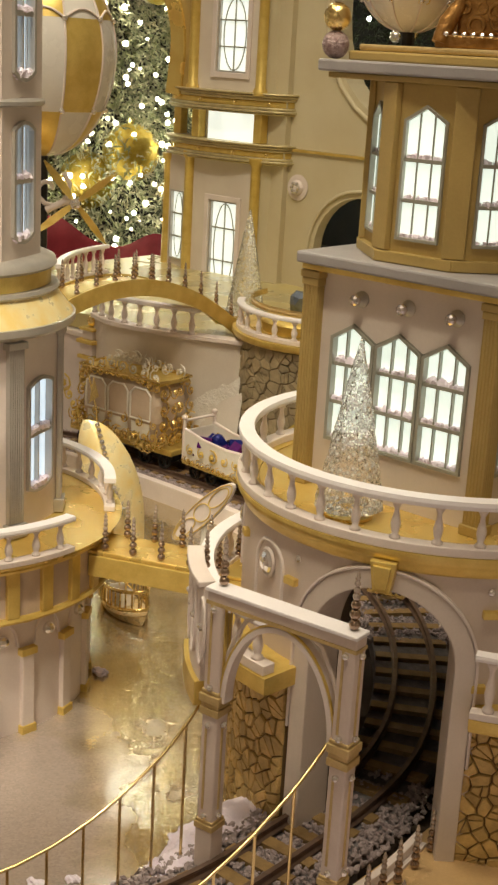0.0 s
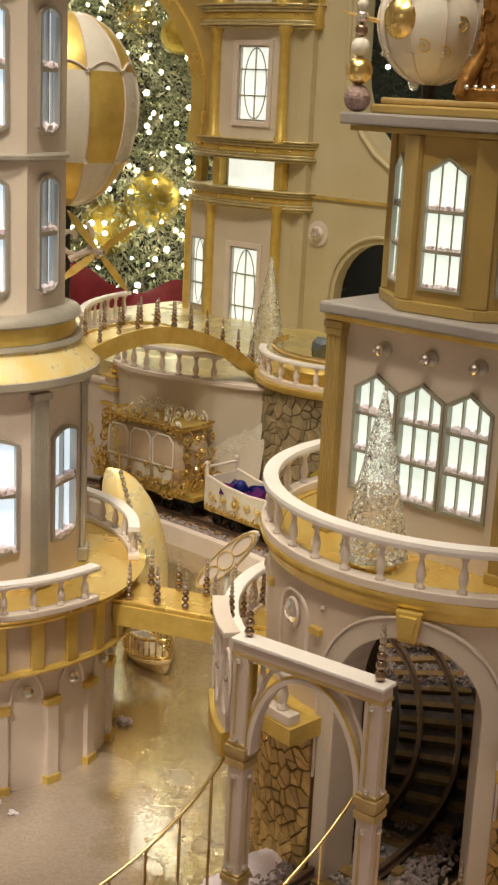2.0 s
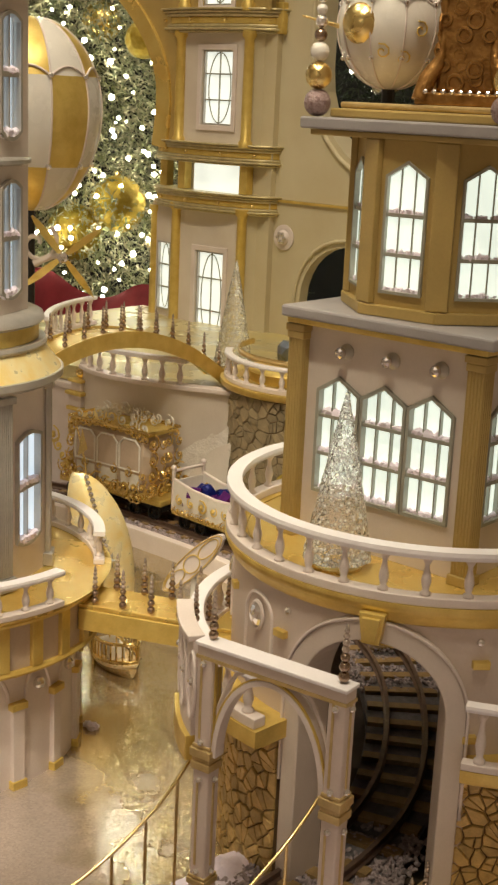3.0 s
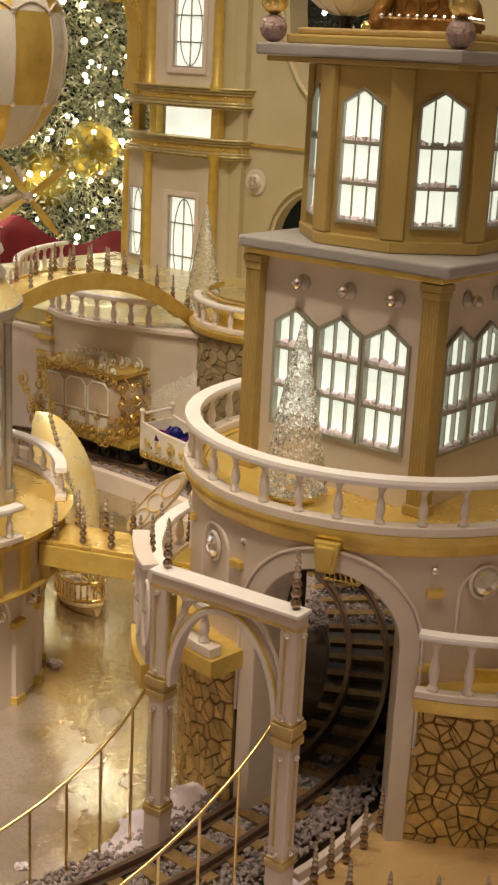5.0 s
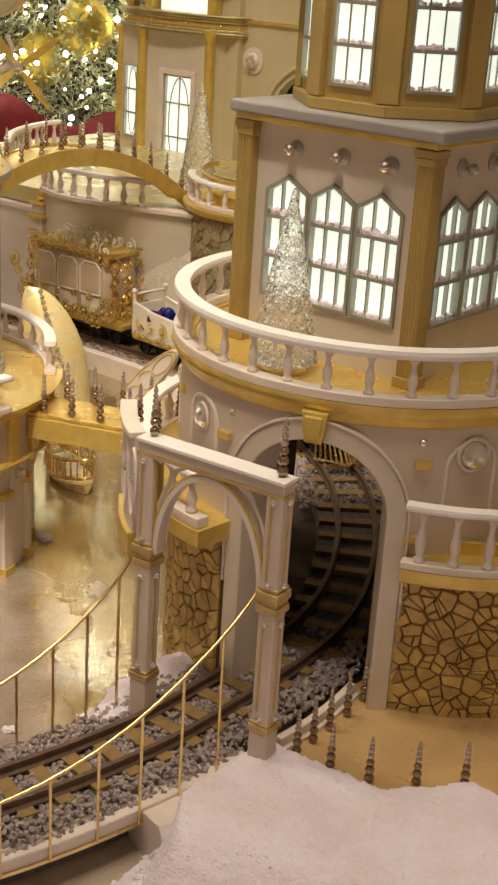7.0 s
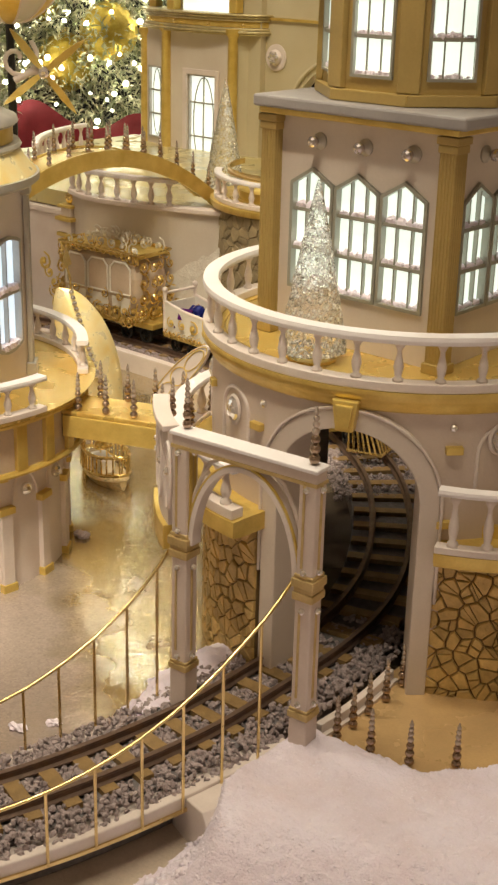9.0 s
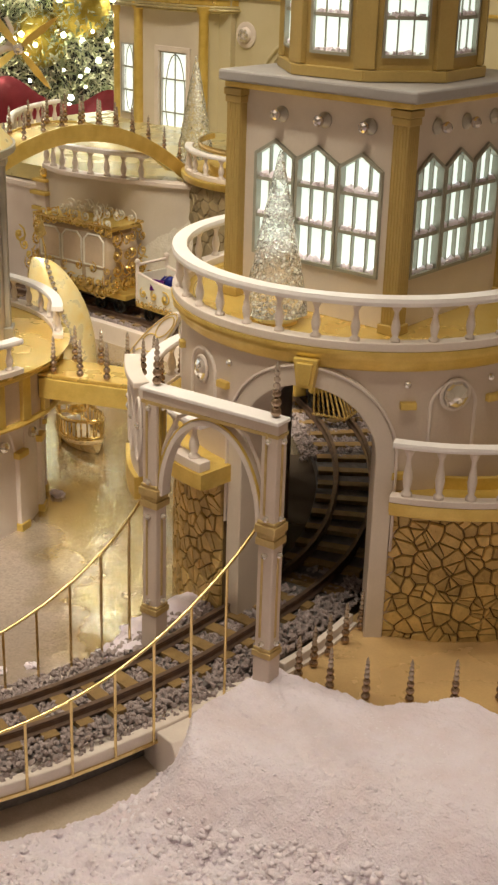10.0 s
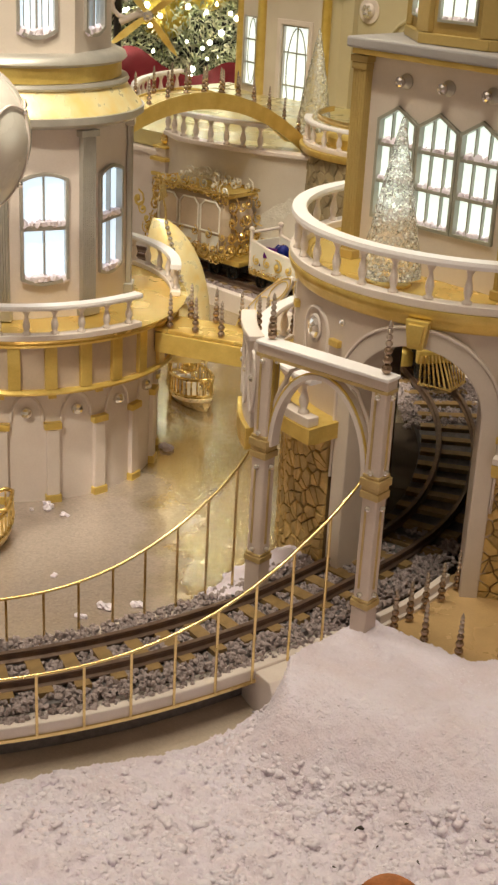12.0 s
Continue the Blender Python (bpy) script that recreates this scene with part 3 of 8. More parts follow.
# keystone
m = Matrix.Rotation(radians(ARCH_A + 90), 4, "Z") @ Matrix.Translation((0, -(DR + 0.004), 0))
bm = bmesh.new()
prism(bm, [(-0.0085, 0.282), (0.0085, 0.282), (0.0130, 0.313), (-0.0130, 0.313)], -0.012, 0.01, m)
prism(bm, [(-0.0055, 0.286), (0.0055, 0.286), (0.0088, 0.309), (-0.0088, 0.309)], -0.015, 0.0, m)
part("keystone", bm, GOLD, MT, "gold keystone", bevel=0.001)
# cornice and upper balcony
bm = bmesh.new()
arc_solid(bm, [(DR - 0.004, 0.3020), (DR + 0.0025, 0.3024), (DR + 0.0045, 0.3045), (DR + 0.0065, 0.3100), (DR + 0.0085, 0.3140), (DR + 0.0105, 0.3160), (DR + 0.0105, 0.3212), (DR - 0.004, 0.3212)], -180, 180, 90)
part("cornice", bm, GOLD, MT, "stepped gold cornice", smooth=True)
bm = bmesh.new()
arc_solid(bm, [(DR - 0.012, 0.3214), (DR + 0.0125, 0.3214), (DR + 0.0125, 0.3252), (DR - 0.012, 0.3252)], -180, 180, 90)
part("cornice_lip", bm, GOLD, MT)
bm = bmesh.new()
lathe(bm, [(0.001, 0.3214), (DR - 0.0125, 0.3214), (DR - 0.0125, 0.3242), (0.001, 0.3242)], 72)
part("balcony_floor", bm, FLOORGOLD, MT, "shiny gold balcony floor")
ring_balustrade(MT, 0.2155, 0.3254, 0.0545, -180, 180, 0.040, w=0.016)

# medallions, crystal studs and gold tabs on the drum
def medallion(parent, az, z, r, rad, mat=CRYSTAL, tall=1.0):
    m = Matrix.Rotation(radians(az), 4, "Z") @ Matrix.Translation((r, 0, z)) @ Matrix.Rotation(radians(90), 4, "Y") @ Matrix.Diagonal((tall, 1, 1, 1))
    med = part("medallion", lathe(bmesh.new(), [(rad * 1.25, 0), (rad * 1.25, 0.0015), (rad * 1.1, 0.0028), (rad * 1.0, 0.002), (rad, 0)], 18, m=m), WHITE, parent, "round raised medallion", smooth=True)
    bm = bmesh.new()
    ball(bm, (0, 0, 0.002), rad * 0.98, 9, 6, 0.6, m)
    part("crystal", bm, mat, med, "faceted clear crystal")


for az, z, rad, tall in ((-110, 0.264, 0.0105, 1.25), (-29, 0.275, 0.0145, 1.0), (-150, 0.264, 0.0105, 1.25), (4, 0.270, 0.0115, 1.0)):
    medallion(MT, az, z, DR + 0.001, rad, CRYSTAL, tall)
for az, z in ((-96.8, 0.2845), (-43, 0.288), (-17, 0.288)):
    bm = bmesh.new()
    ball(bm, (DR * math.cos(radians(az)), DR * math.sin(radians(az)), z), 0.0042, 8, 6)
    part("stud", bm, CRYSTAL, MT)
for az, z, w in ((-127, 0.274, 0.012), (-98.8, 0.259, 0.016), (-42.6, 0.266, 0.017), (-44.0, 0.189, 0.014), (-16, 0.266, 0.017)):
    mm = Matrix.Rotation(radians(az + 90), 4, "Z") @ Matrix.Translation((0, -DR, z))
    bm = bmesh.new()
    box(bm, -w / 2, w / 2, -0.006, 0.002, -0.004, 0.004, mm)
    part("gold_tab", bm, GOLD, MT, bevel=0.001)
# niche arches in low relief
for az in (-110, -29, -150, 4):
    mm = Matrix.Rotation(radians(az + 90), 4, "Z") @ Matrix.Translation((0, -DR - 0.001, 0))
    bm = bmesh.new()
    pts = [(-0.026, 0.215)] + [(-0.026 * math.cos(math.pi * i / 12), 0.262 + 0.026 * math.sin(math.pi * i / 12)) for i in range(13)] + [(0.026, 0.215)]
    tube(bm, [mm @ Vector((x, 0.002 * abs(x) / 0.026, z)) for x, z in pts], 0.0022, 6)
    part("niche_moulding", bm, WHITE, MT, smooth=True)

# square storey
HB = 0.106
Z0, Z1 = 0.3244, 0.552


def lancet(x0, x1, z0, zs, zt):
    """Outline of a pointed window."""
    return [(x0, z0), (x1, z0), (x1, zs), ((x0 + x1) / 2, zt), (x0, zs)]


def frame_of(bm, outer, inner, y0, y1, m):
    n = len(outer)
    ring = []
    for (a, b) in zip(outer, inner):
        ring.append([bm.verts.new(m @ Vector((p[0], y, p[1]))) for p in (a, b) for y in (y0, y1)])
    for i in range(n):
        p, q = ring[i], ring[(i + 1) % n]
        for j, k in ((0, 1), (1, 3), (3, 2), (2, 0)):
            bm.faces.new((p[j], p[k], q[k], q[j]))


def inset(poly, d):
    """Moves a convex outline inward by d."""
    out, n = [], len(poly)
    area = sum(poly[i][0] * poly[(i + 1) % n][1] - poly[(i + 1) % n][0] * poly[i][1] for i in range(n))
    sgn = 1 if area > 0 else -1
    for i in range(n):
        a, b, c = Vector(poly[i - 1]), Vector(poly[i]), Vector(poly[(i + 1) % n])
        d1, d2 = (b - a).normalized(), (c - b).normalized()
        n1, n2 = Vector((-d1.y, d1.x)) * sgn, Vector((-d2.y, d2.x)) * sgn
        k = (n1 + n2) / max(1 + n1.dot(n2), 0.2)
        out.append(tuple(b + k * d))
    return out


def snow_row(bm, x0, x1, y, z, m, r, step=0.004, big=0.0044):
    x = x0
    while x < x1:
        k = big * (0.55 + 0.6 * r.random())
        c = m @ Vector((x, y + 0.001 * r.random(), z + k * 0.3))
        ico(bm, c, k, 0.35, r)
        x += step * (0.6 + 0.5 * r.random())


def lancet_window(parent, m, x0, x1, z0, zs, zt, rows, pane, frame, fw=0.0035, depth=0.009, mull=2, snow=True, seed=0):
    """Pointed lattice window: frame, lit pane, mullions, bars and a little snow on each bar."""
    r = random.Random(seed)
    o = lancet(x0, x1, z0, zs, zt)
    i = inset(o, fw)
    bm = bmesh.new()
    frame_of(bm, o, i, -0.003, depth, m)
    w = part("window", bm, frame, parent, "pointed lattice window with grey-green frame and lit milky panes")
    bm = bmesh.new()
    prism(bm, inset(o, fw * 0.6), depth - 0.003, depth, m)
    part("pane", bm, pane, w)
    for k in range(mull):
        x = x0 + (x1 - x0) * (k + 1) / (mull + 1)
        t = 1 - abs(2 * (x - x0) / (x1 - x0) - 1)
        zt_ = zs + (zt - zs) * t - fw
        bm = bmesh.new()
        box(bm, x - 0.0008, x + 0.0008, 0.001, depth - 0.003, z0 + fw, zt_, m)
        part("mullion", bm, frame, w)
    for z in rows:
        bm = bmesh.new()
        box(bm, x0 + fw, x1 - fw, -0.001, depth - 0.003, z - 0.0018, z + 0.0018, m)
        part("glazing_bar", bm, frame, w)
    if snow:
        bm = bmesh.new()
        for z in (z0 + fw, *[q + 0.0018 for q in rows]):
            snow_row(bm, x0 + fw + 0.002, x1 - fw - 0.001, 0.0035, z, m, r)
        part("snow", bm, SNOWBIT, w, "white flock heaped on the bars", kind="stuff")


def wall_face_with_hole(bm, x0, x1, z0, z1, hole, y0, y1, m):
    """A wall panel with one polygonal opening (outline listed from lower left, counter-clockwise)."""
    for y in (y0, y1):
        outer = [bm.verts.new(m @ Vector((x, y, z))) for x, z in ((x0, z0), (x1, z0), (x1, z1), (x0, z1))]
        inner = [bm.verts.new(m @ Vector((x, y, z))) for x, z in hole]
        ed = [bm.edges.new((vs[i], vs[(i + 1) % len(vs)])) for vs in (outer, inner) for i in range(len(vs))]
        bmesh.ops.triangle_fill(bm, use_beauty=True, use_dissolve=False, edges=ed)
    lo = [m @ Vector((x, y0, z)) for x, z in hole]
    hi = [m @ Vector((x, y1, z)) for x, z in hole]
    a, b = [bm.verts.new(p) for p in lo], [bm.verts.new(p) for p in hi]
    for i in range(len(hole)):
        bm.faces.new((a[i], a[(i + 1) % len(hole)], b[(i + 1) % len(hole)], b[i]))


SP = 0.0566
group_hole = [(-0.084, 0.376), (0.084, 0.376), (0.084, 0.487), (SP, 0.504), (SP / 2, 0.488), (0, 0.504), (-SP / 2, 0.488), (-SP, 0.504), (-0.084, 0.487)]
for side in range(4):
    m = Matrix.Rotation(radians(90 * side), 4, "Z") @ Matrix.Translation((0, -HB, 0))
    bm = bmesh.new()
    wall_face_with_hole(bm, -HB, HB, Z0, Z1, group_hole, 0, 0.014, m)
    part("storey_wall", bm, MAUVE, MT, "pale mauve storey wall", weld=True)
    if side < 2 or side == 3:
        for k in (-1, 0, 1):
            x0, x1 = k * SP - SP / 2 + 0.0006, k * SP + SP / 2 - 0.0006
            if k == -1:
                x0 = -0.0838
            if k == 1:
                x1 = 0.0838
            lancet_window(MT, m, x0, x1, 0.3765, 0.487, 0.5035, (0.4185, 0.459), PANE, FRAME, seed=side * 5 + k)
    for k in (-1, 0, 1):
        mm = m @ Matrix.Translation((k * SP + 0.007, 0, 0.530)) @ Matrix.Rotation(radians(90), 4, "X")
        knob = part("knob", lathe(bmesh.new(), [(0.0085, 0), (0.0085, 0.002), (0.006, 0.004), (0.003, 0.006), (0.003, 0.009)], 14, m=mm), SILVER, MT, "round crystal knob", smooth=True)
        bm = bmesh.new()
        ball(bm, (0, 0, 0.012), 0.0062, 9, 6, 0.9, mm)
        part("crystal", bm, CUTGLASS, knob, "many-faced cut crystal")
    # corner columns
    c = m @ Matrix.Translation((HB + 0.002, -0.002, 0))
    bm = bmesh.new()
    box(bm, -0.0118, 0.0118, -0.0118, 0.0118, Z0, Z0 + 0.010, c)
    col = part("column", bm, OCHRE, MT, "square fluted gold corner column", bevel=0.001)
    bm = bmesh.new()
    ring = []
    for z in (Z0 + 0.0101, 0.5365):
        loop = []
        for q in range(4):
            rot = Matrix.Rotation(radians(90 * q), 4, "Z")
            for j in range(5):
                x = -0.0072 + 0.0036 * j
                loop += [c @ rot @ Vector((x - 0.0014, -0.0096, z)), c @ rot @ Vector((x - 0.0007, -0.0087, z)), c @ rot @ Vector((x + 0.0007, -0.0087, z)), c @ rot @ Vector((x + 0.0014, -0.0096, z))]
        ring.append([bm.verts.new(p) for p in loop])
    n = len(ring[0])
    for i in range(n):
        bm.faces.new((ring[0][i], ring[0][(i + 1) % n], ring[1][(i + 1) % n], ring[1][i]))
    part("shaft", bm, OCHRE, col)
    bm = bmesh.new()
    box(bm, -0.0122, 0.0122, -0.0122, 0.0122, 0.5445, 0.5518, c)
    box(bm, -0.0108, 0.0108, -0.0108, 0.0108, 0.5366, 0.5443, c)
    part("capital", bm, OCHRE, col, bevel=0.001)


def square_ring(bm, h0, h1, z0, z1):
    slab(bm, [(-h1, -h1), (h1, -h1), (h1, h1), (-h1, h1)], z0, z1)


bm = bmesh.new()
square_ring(bm, 0, 0.1195, 0.5525, 0.559)
part("frieze", bm, GOLD, MT, bevel=0.0015)
bm = bmesh.new()
slab(bm, [(-0.1215, -0.128), (0.1310, -0.128), (0.1310, 0.128), (-0.1215, 0.128)], 0.5595, 0.5715)
part("roof_slab", bm, GREY, MT, "grey roof slab with soft edges", bevel=0.0025)
# eight-sided storey
OA, OCT = 0.0985, pose(0.001, -0.005, 0, 0, 0, 3.6)
half = OA * math.tan(radians(22.5))
Z2, Z3 = 0.572, 0.742
for side in range(8):
    m = OCT @ Matrix.Rotation(radians(45 * side), 4, "Z") @ Matrix.Translation((0, -OA, 0))
    hole = lancet(-0.0238, 0.0238, 0.5950, 0.709, 0.7235)
    bm = bmesh.new()
    wall_face_with_hole(bm, -half, half, Z2, Z3, hole, 0, 0.012, m)
    part("octagon_wall", bm, OCHRE, MT, "ochre gold wall panel", weld=True)
    if side in (0, 1, 2, 6, 7):
        lancet_window(MT, m, -0.0238, 0.0238, 0.5950, 0.709, 0.7235, (0.633, 0.6715), PANE, FRAME, fw=0.0028, depth=0.0055, seed=40 + side)
    bm = bmesh.new()
    c = OCT @ Matrix.Rotation(radians(45 * side + 22.5), 4, "Z") @ Matrix.Translation((0, -OA / math.cos(radians(22.5)), 0))
    box(bm, -0.011, 0.011, -0.003, 0.004, Z2 + 0.012, Z3, c)
    part("corner_strip", bm, OCHRE, MT, bevel=0.001)
    bm = bmesh.new()
    box(bm, -half - 0.002, half + 0.002, -0.006, 0.004, Z2, Z2 + 0.011, m)
    part("plinth_strip", bm, OCHRE, MT, bevel=0.001)
bm = bmesh.new()
square_ring(bm, 0, 0.110, 0.7425, 0.748)
part("top_frieze", bm, OCHRE, MT, bevel=0.001)
bm = bmesh.new()
square_ring(bm, 0, 0.118, 0.7485, 0.760)
part("top_slab", bm, GREY, MT, "grey top slab with soft edges", bevel=0.002)

# tunnel lining behind the arch
TUN = thing("tunnel_lining", "tunnel walls and vault over the track, shade put into most of their colour", "tunnel")
tp = [p for p in TRACK if -0.075 < p.y < 0.150]
bm = bmesh.new()
sweep(bm, tp, [(-0.078, -0.03), (-0.072, -0.03), (-0.072, 0.262), (-0.078, 0.262)])
part("lining_wall", bm, paint("brown_tunnel_wall", (0.36, 0.27, 0.20), 0.7, vary=0.2, scale=16, bump=0.1), TUN, "brown plastered wall just inside the arch")
# floor added beside the track, coloured as dark as the unlit tunnel
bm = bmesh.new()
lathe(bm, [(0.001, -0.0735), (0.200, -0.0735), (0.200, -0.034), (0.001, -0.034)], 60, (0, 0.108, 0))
part("tunnel_floor", bm, TUNNELSHADE, TUN, "added floor beside the track, tunnel shade put into its colour")
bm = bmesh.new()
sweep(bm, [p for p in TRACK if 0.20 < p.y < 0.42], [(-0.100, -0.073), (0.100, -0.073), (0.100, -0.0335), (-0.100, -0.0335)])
part("tunnel_floor", bm, TUNNELSHADE, TUN)
# walls and vault from here on carry the tunnel's shade in their colour
tp = [p for p in TRACK if 0.26 < p.y < 0.36]
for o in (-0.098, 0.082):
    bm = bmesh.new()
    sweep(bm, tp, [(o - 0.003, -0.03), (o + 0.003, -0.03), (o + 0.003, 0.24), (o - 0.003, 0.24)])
    part("lining_wall", bm, TUNNELSHADE, TUN)
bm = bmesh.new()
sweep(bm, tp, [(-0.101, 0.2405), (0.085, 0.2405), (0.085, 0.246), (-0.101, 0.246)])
part("vault", bm, TUNNELSHADE, TUN)
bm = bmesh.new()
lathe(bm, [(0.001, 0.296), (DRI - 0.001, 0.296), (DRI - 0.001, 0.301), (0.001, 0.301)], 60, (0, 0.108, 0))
part("vault", bm, TUNNELSHADE, TUN, "soffit inside the drum, coloured dark for the shade there")
# thin skin added inside the drum, its shade painted as dark brown
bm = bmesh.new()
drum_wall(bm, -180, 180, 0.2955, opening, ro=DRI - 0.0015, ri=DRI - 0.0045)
part("inner_skin", bm, TUNNELSHADE, TUN, "added inner skin of the drum, coloured dark for shade", weld=True).location = (0, 0.108, 0)

# ---- rough stone facing ----
def clip_poly(poly, px, py, nx, ny):
    """Keeps the part of a polygon where (p - P).n <= 0."""
    out = []
    for i in range(len(poly)):
        a, b = poly[i], poly[(i + 1) % len(poly)]
        da, db = (a[0] - px) * nx + (a[1] - py) * ny, (b[0] - px) * nx + (b[1] - py) * ny
        if da <= 0:
            out.append(a)
        if (da < 0) != (db < 0) and abs(da - db) > 1e-12:
            t = da / (da - db)
            out.append((a[0] + (b[0] - a[0]) * t, a[1] + (b[1] - a[1]) * t))
    return out


def stone_cells(u0, u1, z0, z1, size, seed):
    r = random.Random(seed)
    nx, nz = max(1, round((u1 - u0) / size)), max(1, round((z1 - z0) / (size * 0.92)))
    seeds = [(u0 + (u1 - u0) * (i + 0.5 + 0.42 * (j % 2) - 0.2 + (r.random() - 0.5) * 1.15) / nx, z0 + (z1 - z0) * (j + 0.5 + (r.random() - 0.5) * 1.0) / nz) for i in range(nx) for j in range(nz)]
    cells = []
    for i, s in enumerate(seeds):
        poly = [(u0, z0), (u1, z0), (u1, z1), (u0, z1)]
        for k, q in enumerate(seeds):
            if k != i and abs(q[0] - s[0]) < 4 * size and abs(q[1] - s[1]) < 4 * size:
                poly = clip_poly(poly, (s[0] + q[0]) / 2, (s[1] + q[1]) / 2, q[0] - s[0], q[1] - s[1])
        if len(poly) >= 3:
            cells.append(poly)
    out = []
    for poly in cells:
        c = (sum(p[0] for p in poly) / len(poly), sum(p[1] for p in poly) / len(poly))
        if r.random() < 0.42:
            a = TAU * r.random()
            halves = [clip_poly(poly, c[0], c[1], k * math.cos(a), k * math.sin(a)) for k in (-1, 1)]
        else:
            halves = [poly]
        for h in halves:
            if len(h) >= 3:
                out.append(((sum(p[0] for p in h) / len(h), sum(p[1] for p in h) / len(h)), h))
    return out


def stone_facing(parent, cx, cy, rad, a0, a1, z0, z1, size, mat, seed, joint=0.0011, proud=0.0035):
    """Irregular flat stones, each an object, set round a cylinder."""
    r = random.Random(seed)
    for s, poly in stone_cells(radians(a0) * rad, radians(a1) * rad, z0, z1, size, seed):
        def shrink(k):
            return [(s[0] + (x - s[0]) * (1 - k / max(math.hypot(x - s[0], z - s[1]), 0.002)), s[1] + (z - s[1]) * (1 - k / max(math.hypot(x - s[0], z - s[1]), 0.002))) for x, z in poly]
        bm = bmesh.new()
        pr = proud * (0.7 + 0.6 * r.random())
        tx, tz = (r.random() - 0.5) * 0.08, (r.random() - 0.5) * 0.08
        loops = []
        for k, d in ((joint, -0.002), (joint, pr * 0.6), (joint + 0.0011, pr)):
            loop = []
            for u, z in shrink(k):
                rr = rad + d + (tx * (u - s[0]) + tz * (z - s[1]) if d > 0 else 0)
                loop.append(bm.verts.new((cx + rr * math.cos(u / rad), cy + rr * math.sin(u / rad), z)))
            loops.append(loop)
        n = len(poly)
        for a, b in zip(loops, loops[1:]):
            for i in range(n):
                bm.faces.new((a[i], a[(i + 1) % n], b[(i + 1) % n], b[i]))
        bm.faces.new(loops[-1])
        piece("stone", mesh_of("stone", bm, mat), parent)


# ---- lower balconies beside the arch ----
# eastern one
LB = thing("lower_balcony", "curved lower balcony, gold rim and white balustrade, above rough stone", "balcony", pose(0.064, 0.172, 0))
bm = bmesh.new()
arc_solid(bm, [(0.10, -0.02), (0.228, -0.02), (0.228, 0.152), (0.10, 0.152)], -69.5, 20, 46)
part("stone_backing", bm, MORTAR, LB, "dark mortar behind the stones")
bm = bmesh.new()
arc_solid(bm, [(0.10, 0.1525), (0.244, 0.1525), (0.254, 0.1535), (0.258, 0.1560), (0.258, 0.1600), (0.262, 0.1610), (0.262, 0.171), (0.10, 0.171)], -67.5, 20, 46)
part("rim", bm, GOLD, LB, "gold rim", smooth=True)
ring_balustrade(LB, 0.2555, 0.1712, 0.066, -67.5, 20, 0.033, w=0.013, curb=0.0075, rail=0.006, br=0.0045)
bm = bmesh.new()
arc_solid(bm, [(0.206, 0.1712), (0.212, 0.1712), (0.212, 0.184), (0.206, 0.184)], -66, -20, 30)
part("inner_strip", bm, GOLD, LB)
# western one
LW = thing("lower_balcony", "short gold balcony end with white balustrade above rough stone", "balcony", pose(0, 0.108, 0))
bm = bmesh.new()
arc_solid(bm, [(0.195, -0.05), (0.2165, -0.05), (0.2165, 0.1525), (0.195, 0.1525)], -178, -96.5, 42)
part("stone_backing", bm, MORTAR, LW, "dark mortar behind the stones")
bm = bmesh.new()
arc_solid(bm, [(0.20, 0.153), (0.252, 0.153), (0.262, 0.155), (0.262, 0.1725), (0.20, 0.1725)], -185, -94, 44)
part("rim", bm, GOLD, LW, "thick gold slab")
ring_balustrade(LW, 0.252, 0.1728, 0.056, -185, -95, 0.036, w=0.016, curb=0.011, rail=0.0065, br=0.0050)

# ---- gate over the railway ----
GATE = thing("railway_gate", "white gate with gold trim, arched over the railway", "gate", pose(0.0472, -0.2107, 0, 0, 0, 5.3))
HS = 0.0718
for sx in (-1, 1):
    bm = bmesh.new()
    box(bm, sx * HS - 0.0090, sx * HS + 0.0090, -0.0090, 0.0090, -0.06, 0.2735)
    post = part("post", bm, ROSEWHITE, GATE, bevel=0.0018)
    bm = bmesh.new()
    box(bm, sx * HS - 0.0100, sx * HS + 0.0100, -0.0100, 0.0100, -0.06, 0.034)
    part("foot", bm, ROSEWHITE, post, bevel=0.0015)
    bm = bmesh.new()
    box(bm, sx * HS - 0.0112, sx * HS + 0.0112, -0.0112, 0.0112, 0.0345, 0.0415)
    box(bm, sx * HS - 0.0102, sx * HS + 0.0102, -0.0102, 0.0102, 0.0416, 0.0450)
    part("foot_band", bm, GILT, post, bevel=0.001)
    bm = bmesh.new()
    for z0, z1, w in ((0.158, 0.166, 0.0112), (0.1662, 0.171, 0.0102), (0.1712, 0.180, 0.0120), (0.1802, 0.184, 0.0102)):
        box(bm, sx * HS - w, sx * HS + w, -w, w, z0, z1)
    part("capital", bm, GILT, post, "stepped gold capital", bevel=0.001)
    for fx, fy, wx, wy in ((-0.003, -0.0093, 0.0013, 0.0008), (0.0093, 0.0, 0.0008, 0.0016)):
        for z0, z1 in ((0.056, 0.146), (0.190, 0.272)):
            bm = bmesh.new()
            box(bm, sx * HS + fx - wx, sx * HS + fx + wx, fy - wy, fy + wy, z0, z1)
            part("gold_inlay", bm, GILT, post, bevel=0.0006)
    for z in (0.050, 0.148, 0.187, 0.267):
        for dx, dy in ((0, -0.0105), (0.0105, 0)):
            bm = bmesh.new()
            ball(bm, (sx * HS + dx, dy, z), 0.0034, 9, 6)
            part("stud", bm, CRYSTAL, post)
# lintel
bm = bmesh.new()
box(bm, -HS - 0.0105, HS + 0.0105, -0.0110, 0.0110, 0.2840, 0.2880)
lint = part("lintel", bm, RAILWHITE, GATE, "flat white top board", bevel=0.001)
bm = bmesh.new()
box(bm, -HS - 0.0092, HS + 0.0092, -0.0085, 0.0085, 0.2740, 0.2837)
